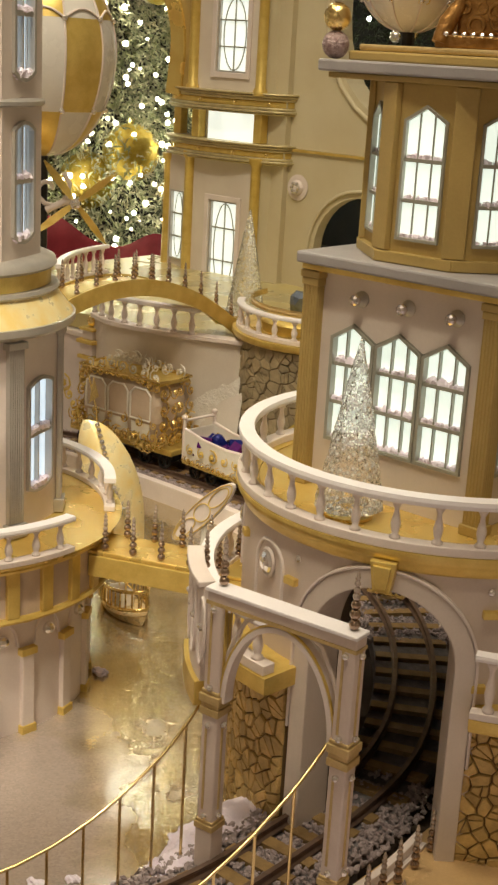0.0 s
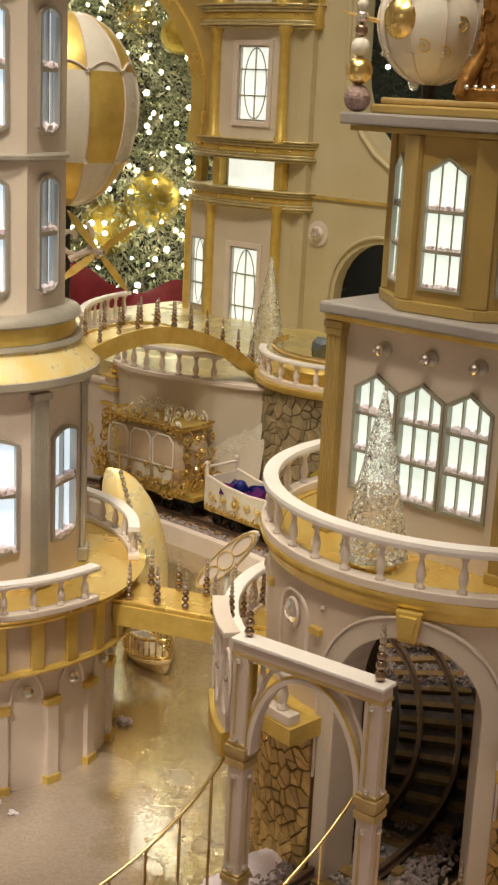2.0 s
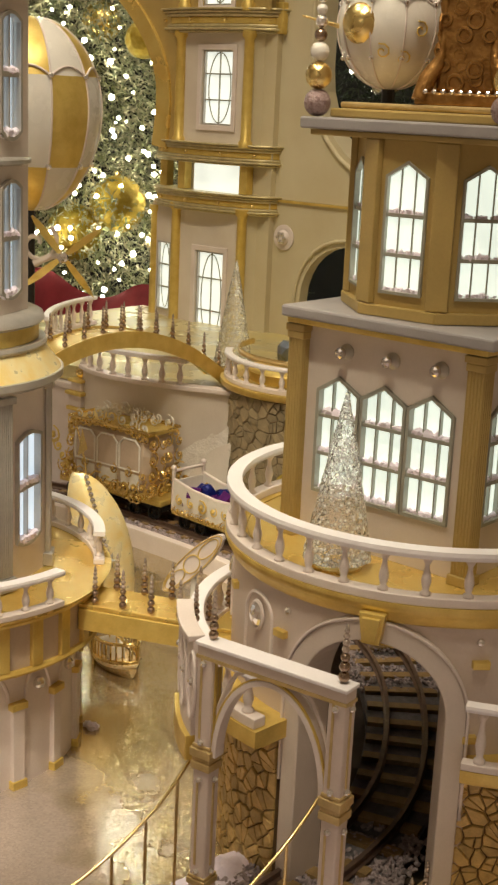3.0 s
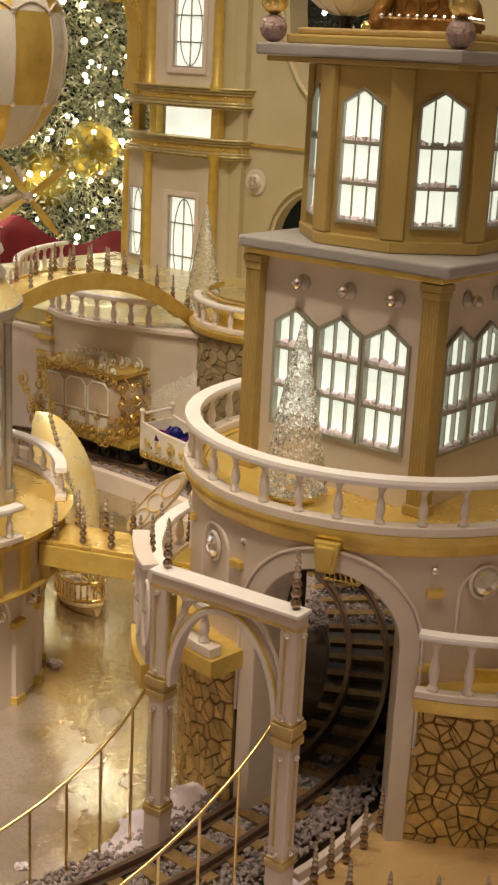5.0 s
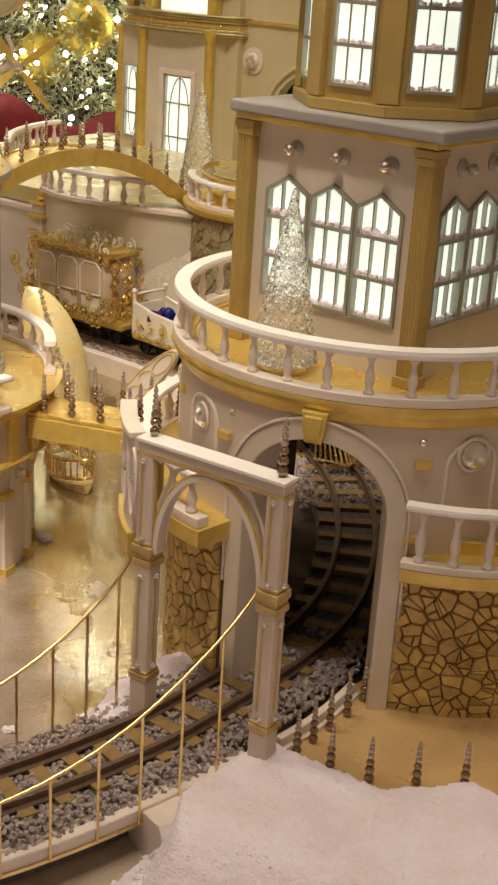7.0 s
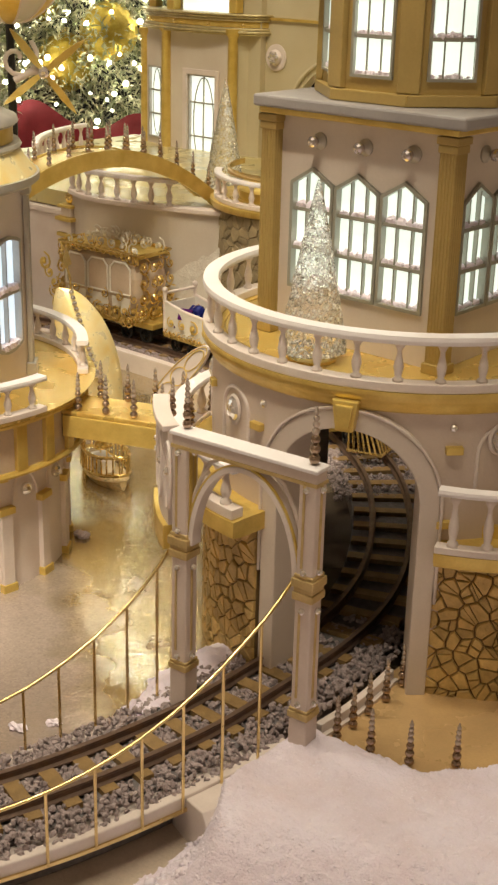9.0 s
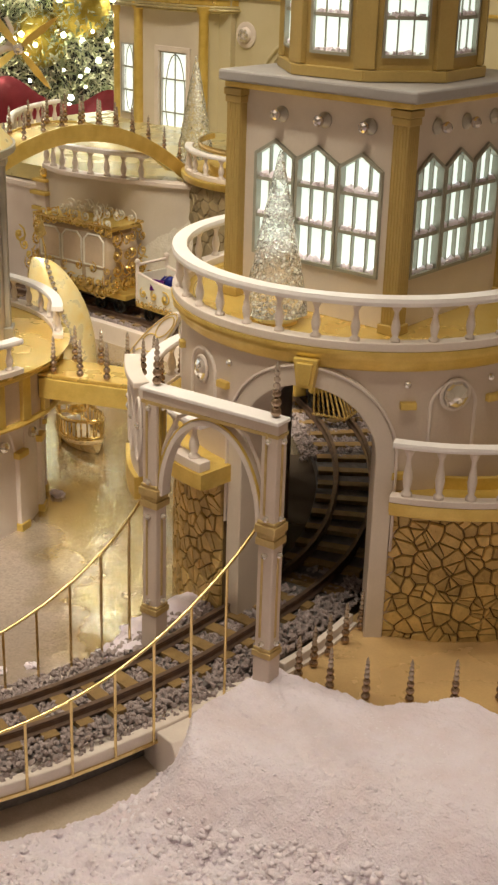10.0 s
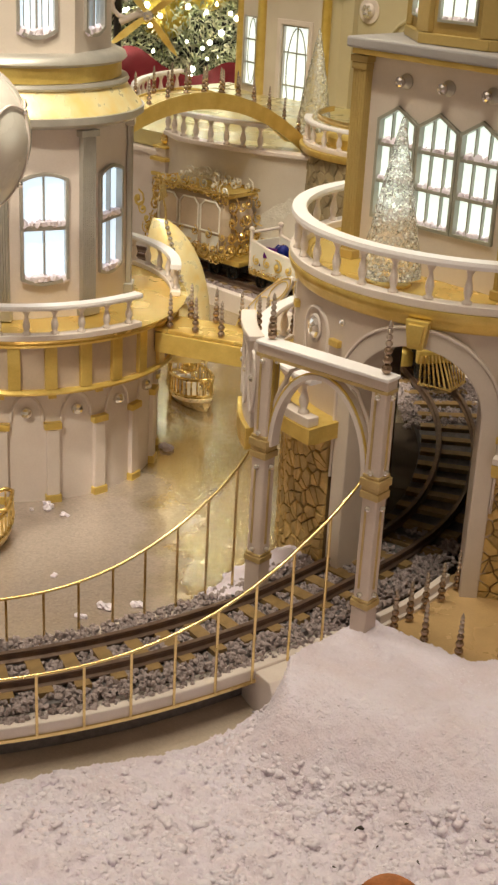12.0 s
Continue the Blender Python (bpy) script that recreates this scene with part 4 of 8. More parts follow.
part("lintel_beam", bm, ROSEWHITE, lint, bevel=0.001)
bm = bmesh.new()
box(bm, -HS - 0.0098, HS + 0.0098, -0.0094, 0.0094, 0.2710, 0.2743)
part("gold_strip", bm, GILT, lint)
# arch rib and spandrels
AH, AS, AC = HS - 0.0092, 0.174, 0.2690
curve = [(-AH * math.cos(math.pi * i / 26), AS + (AC - AS) * math.sin(math.pi * i / 26)) for i in range(27)]


def rib(bm, o0, o1, y0, y1):
    prev = None
    for i, (x, z) in enumerate(curve):
        nx, nz = -math.cos(math.pi * i / 26), math.sin(math.pi * i / 26)
        ring = [bm.verts.new((x + nx * o, y, z + nz * o)) for o, y in ((o0, y0), (o0, y1), (o1, y1), (o1, y0))]
        if prev:
            for j in range(4):
                bm.faces.new((prev[j], prev[(j + 1) % 4], ring[(j + 1) % 4], ring[j]))
        prev = ring


bm = bmesh.new()
rib(bm, -0.0055, 0.0, -0.0070, 0.0070)
arch = part("arch_rib", bm, WHITE, GATE, bevel=0.0008)
bm = bmesh.new()
rib(bm, 0.0004, 0.0020, -0.0065, -0.0040)
part("gold_line", bm, GOLD, arch)
for sx in (-1, 1):
    bm = bmesh.new()
    pts = [(sx * abs(x), z) for x, z in curve[:12]] + [(sx * 0.010, 0.2710), (sx * (HS - 0.012), 0.2710)]
    # the spandrel is an open triangle with a thin curved brace
    tube(bm, [(sx * (HS - 0.0085), 0, 0.215), (sx * (HS - 0.018), 0, 0.240), (sx * (HS - 0.030), 0, 0.262), (sx * (HS - 0.046), 0, 0.271)], 0.0022, 6)
    part("spandrel_brace", bm, WHITE, GATE, smooth=True)
    bm = bmesh.new()
    box(bm, sx * (HS - 0.0096) - 0.0005, sx * (HS - 0.0096) + 0.0005, -0.005, 0.005, 0.186, 0.2710)
    part("gold_line", bm, GOLD, GATE)
for sx in (-1, 1):
    bead_post(GATE.matrix_basis @ Vector((sx * (HS - 0.001), 0.002, 0.2881)), 1.10)

# curved parapet from the gate back to the footbridge
PAR = thing("curved_parapet", "curved white parapet with gold foot joining the gate", "parapet")
pc = spline([(-0.040, -0.2200, 0), (-0.060, -0.2075, 0), (-0.079, -0.1925, 0), (-0.097, -0.1755, 0), (-0.112, -0.1600, 0)], 6)
bm = bmesh.new()
sweep(bm, [(p.x, p.y, 0.2820) for p in pc], [(-0.0085, 0), (0.0085, 0), (0.0085, 0.006), (-0.0085, 0.006)])
part("top_board", bm, WHITE, PAR, bevel=0.001)
bm = bmesh.new()
sweep(bm, [(p.x, p.y, 0.186) for p in pc], [(-0.003, 0), (0.003, 0), (0.003, 0.0955), (-0.003, 0.0955)])
part("panel", bm, WHITE, PAR)
bm = bmesh.new()
sweep(bm, [(p.x, p.y, 0.160) for p in pc], [(-0.008, 0), (0.008, 0), (0.008, 0.026), (-0.008, 0.026)])
part("foot", bm, GOLD, PAR, bevel=0.001)
for p, d, q in along(pc, 0.030):
    for sg in (-1, 1):
        m = Matrix.Translation((p.x, p.y, 0.238)) @ Matrix.Rotation(math.atan2(d.y, d.x), 4, "Z")
        bm = bmesh.new()
        tube(bm, [m @ Vector((0.011 * math.cos(TAU * k / 16), sg * 0.0036, 0.034 * math.sin(TAU * k / 16))) for k in range(17)], 0.0018, 6)
        oval = part("oval_moulding", bm, WHITE, PAR, smooth=True)
        bm = bmesh.new()
        ball(bm, m @ Vector((0, sg * 0.0036, 0.004)), 0.0042, 8, 6)
        part("crystal", bm, CRYSTAL, oval)
bead_post((-0.106, -0.150, 0.262), 0.85)

# ---- railway bridge in front, with its cable rails ----
BR = thing("railway_bridge", "white railway bridge deck with curb and slender gold cable rails", "bridge")
front = [p for p in TRACK if p.y < -0.19]
bm = bmesh.new()
sweep(bm, front, [(-0.0775, -0.030), (0.0775, -0.030), (0.0775, -0.018), (-0.0775, -0.018)])
part("deck", bm, WHITE, BR, bevel=0.0015)
for s in (-1, 1):
    bm = bmesh.new()
    ct = -0.012 if s > 0 else -0.020
    sweep(bm, front, [(s * 0.074 - 0.0055, -0.027), (s * 0.074 + 0.0055, -0.027), (s * 0.074 + 0.0055, ct), (s * 0.074 - 0.0055, ct)])
    part("curb", bm, WHITE, BR, bevel=0.0015)
    bm = bmesh.new()
    sweep(bm, front, [(s * 0.0806 - 0.0010, -0.0275), (s * 0.0806 + 0.0010, -0.0275), (s * 0.0806 + 0.0010, -0.0240), (s * 0.0806 - 0.0010, -0.0240)])
    part("gold_band", bm, BRASS, BR)
# rails: low in mid-span, rising to the gate's capitals
rev = front[::-1]


def cable_height(s):
    return 0.042 + 0.128 * max(0.0, 1 - s / 0.34) ** 2.3


for side in (-1, 1):
    line, reach = [], (0.081 if side > 0 else 0.064)
    for p, d, q in along(rev, 0.012):
        o = Vector((d.y, -d.x, 0)) * (-side)
        line.append(p + o * reach + Vector((0, 0, cable_height(q))))
    bm = bmesh.new()
    tube(bm, line, 0.0017, 8)
    part("cable", bm, BRASS, BR, "bright gold hand cable", smooth=True)
    for p, d, q in along(rev, 0.0415):
        if q < 0.02:
            continue
        o = p + Vector((d.y, -d.x, 0)) * (-side) * reach
        bm = bmesh.new()
        tube(bm, [o + Vector((0, 0, -0.026)), o + Vector((0, 0, cable_height(q)))], 0.0015, 6)
        part("rod", bm, BRASS, BR)

# ---- gold forecourt, low kerb and bead fence ----
bm = bmesh.new()
slab(bm, [(0.105, -0.20), (0.150, -0.205), (0.20, -0.185), (0.26, -0.145), (0.31, -0.105), (0.42, -0.02), (0.42, 0.20), (0.20, 0.16), (0.10, 0.02)], -0.05, -0.001)
tagged(part("pavement", bm, BUFF, bevel=0.001), "smooth buff-gold forecourt", "pavement", "", "structure")
KERB = thing("trackside_kerb", "low white kerb beside the track at the tunnel mouth", "kerb")
kp = spline([(0.118, -0.178, 0), (0.119, -0.130, 0), (0.115, -0.085, 0), (0.109, -0.045, 0)], 6)
bm = bmesh.new()
sweep(bm, kp, [(-0.004, -0.02), (0.004, -0.02), (0.004, 0.012), (-0.004, 0.012)])
part("kerb_wall", bm, WHITE, KERB, bevel=0.001)
bm = bmesh.new()
sweep(bm, kp, [(0.0045, -0.02), (0.009, -0.02), (0.009, 0.0025), (0.0045, 0.0025)])
part("kerb_foot", bm, WHITE, KERB)
for x, y in ((0.136, -0.172), (0.135, -0.145), (0.133, -0.116), (0.131, -0.084), (0.126, -0.048), (0.173, -0.168), (0.211, -0.159), (0.246, -0.133), (0.279, -0.102), (0.312, -0.07)):
    bead_post((x, y, -0.001), 1.0)

# ---- snow ----
def smooth(a, b, x):
    t = min(1.0, max(0.0, (x - a) / (b - a)))
    return t * t * (3 - 2 * t)


def snow_height(x, y):
    h = -0.056 + 0.061 * smooth(-0.455, -0.325, y - 0.42 * max(x - 0.15, 0)) * smooth(0.096, 0.106 + 0.9 * max(0.0, -0.30 - y), x)
    h += 0.012 * smooth(0.2, 0.9, x)
    n = noise.noise(Vector((x * 9, y * 9, 0.3))) * 0.004 + noise.noise(Vector((x * 34, y * 34, 1.7))) * 0.0022 + noise.noise(Vector((x * 120, y * 120, 4.1))) * 0.0017 + noise.noise(Vector((x * 210, y * 210, 8.1))) * 0.0012
    lump = smooth(-0.022, -0.048, h + 0.012 * noise.noise(Vector((x * 20, y * 20, 6.1)))) * smooth(-0.004, 0.010, x - snow_start(y) + 0.006 * noise.noise(Vector((x * 40, y * 40, 0.5))))
    n += lump * (0.009 * abs(noise.noise(Vector((x * 40, y * 40, 2.2)))) + 0.0045 * abs(noise.noise(Vector((x * 95, y * 95, 7.7)))) + 0.004 * abs(noise.noise(Vector((x * 190, y * 190, 3.7)))) - 0.004)
    return h + n


def snow_start(y):
    """Eastward limit of the loose snow along the bridge."""
    return float(np.interp(y, (-0.70, -0.591, -0.545, -0.496, -0.443, -0.373, -0.339), (-0.04, 0.015, 0.039, 0.062, 0.082, 0.103, 0.095))) + 0.006 * noise.noise(Vector((0.3, y * 70, 2.0)))


def snow_edge(x):
    return -0.183 + 0.2 * max(x - 0.13, 0) + 0.9 * max(x - 0.23, 0) + 0.003 * noise.noise(Vector((x * 60, 0, 0)))


def build_snow():
    xs = np.concatenate([np.arange(-0.45, -0.12, 0.02), np.arange(-0.12, 0.45, 0.0023), np.arange(0.45, 0.91, 0.02)])
    ys = np.concatenate([np.arange(-1.0, -0.66, 0.02), np.arange(-0.66, -0.10, 0.0023)])
    verts, faces = [], []
    for y in ys:
        for x in xs:
            verts.append((float(x), float(y), snow_height(float(x), float(y))))
    w = len(xs)
    for j in range(len(ys) - 1):
        for i in range(w - 1):
            x, y = xs[i], ys[j]
            if y > snow_edge(x) or (x < 0.095 and y > -0.20) or x < snow_start(y) - 0.004:
                continue
            a = j * w + i
            faces.append((a, a + 1, a + w + 1, a + w))
    me = bpy.data.meshes.new("snow_ground")
    me.from_pydata(verts, [], faces)
    me.polygons.foreach_set("use_smooth", [True] * len(me.polygons))
    me.materials.append(SNOW)
    tagged(new("snow_ground", me), "artificial snow bank in front of the bridge", "snow", "", "structure")
    # loose flakes and lumps
    r = random.Random(12)
    bm0 = bmesh.new()
    bmesh.ops.create_icosphere(bm0, subdivisions=1, radius=1.0)
    bm0.verts.ensure_lookup_table()
    base = [v.co.copy() for v in bm0.verts]
    tri = [tuple(v.index for v in f.verts) for f in bm0.faces]
    bm0.free()
    verts, faces = [], []
    for _ in range(40000):
        x, y = -0.15 + 0.65 * r.random(), -0.62 + 0.44 * r.random()
        if y > snow_edge(x) - 0.002 or x < snow_start(y) or x < 0.102 and y > -0.31:
            continue
        hgt = snow_height(x, y)
        rough = noise.noise(Vector((x * 14, y * 14, 9.0)))
        if rough < -0.25 and r.random() > 0.5:
            continue
        k = 0.0016 + 0.0066 * r.random() ** 2.6
        if hgt > -0.03:
            k = 0.0006 + 0.0018 * r.random() ** 2.8
        elif r.random() > 0.50 + 0.5 * rough:
            continue
        n = len(verts)
        q = Euler((r.random() * 6, r.random() * 6, r.random() * 6)).to_matrix()
        for v in base:
            j = 1 + 0.9 * (r.random() - 0.5)
            p = q @ Vector((v.x * k * j, v.y * k * j * 0.85, v.z * k * j * 0.75))
            verts.append((x + p.x, y + p.y, hgt - k * 0.42 + 0.50 * p.z))
        faces.extend([tuple(n + i for i in t) for t in tri])
    me = bpy.data.meshes.new("snow_lumps")
    me.from_pydata(verts, [], faces)
    me.polygons.foreach_set("use_smooth", [True] * len(me.polygons))
    me.materials.append(SNOWBIT)
    tagged(new("snow_lumps", me), "loose lumps of artificial snow", "snow", "", "stuff")


build_snow()
# bridge abutment below the deck's end
AB = thing("bridge_abutment", "white plastered abutment carrying the bridge end", "abutment")
bm = bmesh.new()
slab(bm, [(0.112, -0.205), (-0.055, -0.215), (-0.040, -0.300), (0.084, -0.300)], -0.074, -0.0305)
part("abutment_wall", bm, WHITE, AB, bevel=0.001)
bm = bmesh.new()
near = [bm.verts.new(p) for p in ((0.049, -0.312, -0.0735), (0.131, -0.341, -0.0735), (0.131, -0.341, -0.060), (0.116, -0.336, -0.018), (0.110, -0.334, -0.010), (0.049, -0.312, -0.022))]
far = [bm.verts.new(v.co + Vector((0.030, 0.075, 0.004 if v.co.z > -0.07 else 0))) for v in near]
bm.faces.new(near)
bm.faces.new(far[::-1])
for i in range(6):
    bm.faces.new((near[i], far[i], far[(i + 1) % 6], near[(i + 1) % 6]))
part("wing_block", bm, WHITE, AB, "smooth white wing block with a sharp edge", bevel=0.0012)
bm = bmesh.new()
slab(bm, [(-0.30, -0.99), (0.02, -0.99), (0.30, -0.55), (0.30, -0.30), (-0.02, -0.30), (-0.055, -0.45), (-0.13, -0.66)], -0.0742, -0.0615)
BOARD = paint("bare_brown_board", (0.58, 0.48, 0.39), 0.75, vary=0.25, scale=26, bump=0.3, col2=(0.50, 0.40, 0.31))
tagged(part("bank_floor", bm, BOARD), "bare beige ground under the railway bridge", "ground", "", "structure")
# snow bank between the ballast and the water, beyond the bridge
bm = bmesh.new()
way = [(p, d) for p, d, q in along([p for p in TRACK if -0.29 < p.y < -0.04], 0.003)]
rows = []
for i, (p, d) in enumerate(way):
    side = Vector((-d.y, d.x, 0))
    row = []
    for j in range(31):
        v = j / 30
        n = noise.noise(Vector((i * 0.13, v * 5, 2.0))) + 0.6 * noise.noise(Vector((i * 0.45, v * 14, 5.0))) + 0.4 * noise.noise(Vector((i * 0.9, v * 30, 7.0)))
        reach = 0.050 + (0.058 + 0.040 * smooth(6, 40, i)) * v + 0.007 * n * v
        q = p + side * reach
        row.append(bm.verts.new((q.x, q.y, -0.009 - 0.040 * smooth(0.35, 1.0, v) + 0.0055 * n * (1 - 0.6 * v))))
    rows.append(row)
for a, b in zip(rows, rows[1:]):
    for j in range(30):
        bm.faces.new((a[j], a[j + 1], b[j + 1], b[j]))
tagged(part("snow_strip", bm, SNOW, smooth=True), "bank of snow beside the ballast", "snow", "", "structure")


# clumps of flock lying on the water, and a dry orange leaf on the snow
def flock(p, k, seed):
    fl = thing("snow_clump", "small white clump of flock lying on the water", "snow", Matrix.Translation(p), "clumps on the water")
    rg = random.Random(seed)
    bm = bmesh.new()
    for q in range(4):
        ico(bm, (k * 0.7 * (rg.random() - 0.5) * 2, k * 0.5 * (rg.random() - 0.5) * 2, k * 0.28), k * (0.35 + 0.3 * rg.random()), 0.45, rg, 2, (1.2, 0.9, 0.75))
    part("flock_clump", bm, SNOWBIT, fl, kind="stuff")


for i, (x, y, k) in enumerate(((-0.447, 0.025, 0.011), (-0.397, -0.225, 0.009), (-0.362, -0.224, 0.006), (-0.402, -0.245, 0.004), (-0.241, -0.331, 0.005), (-0.149, -0.366, 0.006), (-0.146, -0.331, 0.008), (-0.128, -0.301, 0.008))):
    flock((x, y, WZ), k, i)
LF = thing("dry_leaf", "curled orange-brown leaf lying on the snow", "leaf", pose(0.360, -0.447, -0.040, 12, -4, 42))
bm = bmesh.new()
lv = []
for i in range(9):
    t = i / 8
    w = 0.017 * math.sin(math.pi * min(1, t * 0.96 + 0.02)) ** 0.8
    lv.append([bm.verts.new((-0.024 + 0.048 * t, 0.7 * w * v, 0.006 * v * v + 0.004 * math.sin(3 * t))) for v in (-1, -0.5, 0, 0.5, 1)])
for a, b in zip(lv, lv[1:]):
    for j in range(4):
        bm.faces.new((a[j], a[j + 1], b[j + 1], b[j]))
blade = part("leaf_blade", bm, paint("dry_leaf", (0.50, 0.17, 0.04), 0.6, vary=0.3, scale=80, bump=0.4), LF, smooth=True)
mod = blade.modifiers.new("thickness", "SOLIDIFY")
mod.thickness = 0.0008

# dark dry crumbs lying on the snow
CRUMB = paint("dry_brown_crumb", (0.07, 0.055, 0.045), 0.8, vary=0.3, scale=200, bump=0.3)
for i, (x, y, k) in enumerate(((0.282, -0.392, 0.0042), (0.309, -0.399, 0.0016), (0.347, -0.390, 0.0022), (0.304, -0.450, 0.0018), (0.311, -0.361, 0.0022), (0.368, -0.337, 0.0016))):
    cr = thing("dry_crumb", "tiny dark curl of dry leaf on the snow", "leaf", pose(x, y, snow_height(x, y) + 0.004, 0, 0, 70 + 50 * i), "crumbs on the snow")
    bm = bmesh.new()
    tube(bm, [(-k, 0, 0), (-0.3 * k, 0.3 * k, 0.3 * k), (0.4 * k, 0, 0.4 * k), (k, -0.5 * k, 0.2 * k)], [0.15 * k, 0.2 * k, 0.5 * k, 0.25 * k], 7)
    part("curl", bm, CRUMB, cr, smooth=True)

# ---- round-based tower with cool lit windows ----
LT = thing("round_tower", "white and gold tower with cool lit arched windows, standing in water", "tower", pose(-0.58, -0.13, 0))
bm = bmesh.new()
lathe(bm, [(0.186, -0.07), (0.186, 0.1205), (0.10, 0.1205)], 80)
part("base_wall", bm, WHITE, LT, "cream plaster base", smooth=True)
NB = 18
for i in range(NB):
    az = 360 / NB * i - 4
    if not -130 < ((az + 180) % 360) - 180 < 80:
        continue
    m = Matrix.Rotation(radians(az + 90), 4, "Z") @ Matrix.Translation((0, -0.186, 0))
    bm = bmesh.new()
    box(bm, -0.0085, 0.0085, -0.006, 0.003, -0.050, 0.062, m)
    pil = part("pilaster", bm, WHITE, LT, bevel=0.0012)
    bm = bmesh.new()
    box(bm, -0.0105, 0.0105, -0.0085, 0.003, -0.050, -0.030, m)
    part("foot", bm, GOLD, pil, bevel=0.001)
    bm = bmesh.new()
    box(bm, -0.0115, 0.0115, -0.0085, 0.003, 0.0625, 0.0715, m)
    part("capital", bm, GOLD, pil, bevel=0.001)
    bm = bmesh.new()
    box(bm, -0.005, 0.005, -0.004, 0.003, 0.104, 0.112, m)
    part("gold_tab", bm, GOLD, pil)
    m2 = Matrix.Rotation(radians(az + 180 / NB + 90), 4, "Z") @ Matrix.Translation((0, -0.1875, 0))
    bm = bmesh.new()
    w = 0.0205
    tube(bm, [m2 @ Vector((-w * math.cos(math.pi * k / 12), 0.0012, 0.074 + 0.034 * math.sin(math.pi * k / 12))) for k in range(13)], 0.0024, 6)
    part("niche_moulding", bm, WHITE, LT, smooth=True)
    bm = bmesh.new()
    ball(bm, (0, -0.001, 0.086), 0.0078, 9, 6, 1.0, m2)
    part("crystal", bm, CRYSTAL, LT)
# gold band with recessed panels
bm = bmesh.new()
lathe(bm, [(0.10, 0.121), (0.213, 0.121), (0.213, 0.190), (0.10, 0.190)], 80)
part("band_wall", bm, CHAMPAGNE, LT, "glossy rose-gold panels")
for z0, z1, r in ((0.1195, 0.1265, 0.2195), (0.183, 0.1905, 0.2225)):
    bm = bmesh.new()
    arc_solid(bm, [(0.205, z0), (r - 0.002, z0), (r, (z0 + z1) / 2), (r - 0.002, z1), (0.205, z1)], -180, 180, 80)
    part("band_rim", bm, GOLD, LT, smooth=True)
NP = 30
for i in range(NP):
    az = 360 / NP * i - 2
    if not -130 < ((az + 180) % 360) - 180 < 90:
        continue
    m = Matrix.Rotation(radians(az + 90), 4, "Z") @ Matrix.Translation((0, -0.213, 0))
    bm = bmesh.new()
    box(bm, -0.0078, 0.0078, -0.0055, 0.003, 0.127, 0.1828, m)
    part("band_strip", bm, GOLD, LT, bevel=0.001)
bm = bmesh.new()
lathe(bm, [(0.05, 0.1905), (0.226, 0.1905), (0.228, 0.1945), (0.05, 0.1945)], 80)
part("balcony_floor", bm, FLOORGOLD, LT, "shiny gold balcony floor")
ring_balustrade(LT, 0.222, 0.1947, 0.044, -180, 6, 0.034, w=0.014, curb=0.007, rail=0.006, br=0.0042)
ring_balustrade(LT, 0.212, 0.1947, 0.044, 44, 150, 0.034, w=0.014, curb=0.007, rail=0.006, br=0.0042)

# eight-sided storeys
def round_window_outline(w, z0, z1, sag, n=7):
    """Window with bowed head and foot; counter-clockwise from lower left."""
    low = [(-w / 2 + w * i / (n - 1), z0 + sag - sag * (1 - (2 * i / (n - 1) - 1) ** 2)) for i in range(n)]
    top = [(w / 2 - w * i / (n - 1), z1 - sag + sag * (1 - (2 * i / (n - 1) - 1) ** 2)) for i in range(n)]
    return low + top


def bowed_window(parent, m, w, z0, z1, sag, seed, streaks=False):
    r = random.Random(seed)
    o = round_window_outline(w, z0, z1, sag)
    i = inset(o, 0.0042)
    bm = bmesh.new()
    frame_of(bm, o, i, -0.0045, 0.008, m)
    win = part("window", bm, SILVER, parent, "tall window with bowed head, silver frame and cool lit panes")
    bm = bmesh.new()
    prism(bm, inset(o, 0.003), 0.005, 0.008, m)
    part("pane", bm, PANEBLUE, win)
    zm = (z0 + z1) / 2 + 0.002
    bm = bmesh.new()
    box(bm, -0.0011, 0.0011, -0.001, 0.005, z0 + 0.004, z1 - 0.004, m)
    part("mullion", bm, SILVER, win)
    bm = bmesh.new()
    box(bm, -w / 2 + 0.004, w / 2 - 0.004, -0.002, 0.005, zm - 0.003, zm + 0.003, m)
    part("transom", bm, SILVER, win)
    if streaks:
        for k in (-0.30, -0.14, 0.14, 0.30):
            bm = bmesh.new()
            box(bm, k * w - 0.0006, k * w + 0.0006, 0.002, 0.0048, z0 + 0.006, z1 - 0.006, m)
            part("glazing_bar", bm, SILVER, win)
    bm = bmesh.new()
    snow_row(bm, -w / 2 + 0.006, w / 2 - 0.005, 0.001, z0 + 0.0065, m, r, 0.0030, 0.0066)
    snow_row(bm, -w / 2 + 0.006, w / 2 - 0.005, 0.001, zm + 0.0035, m, r, 0.0032, 0.0056)
    part("snow", bm, SNOWBIT, win, "white flock heaped on the sill", kind="stuff")


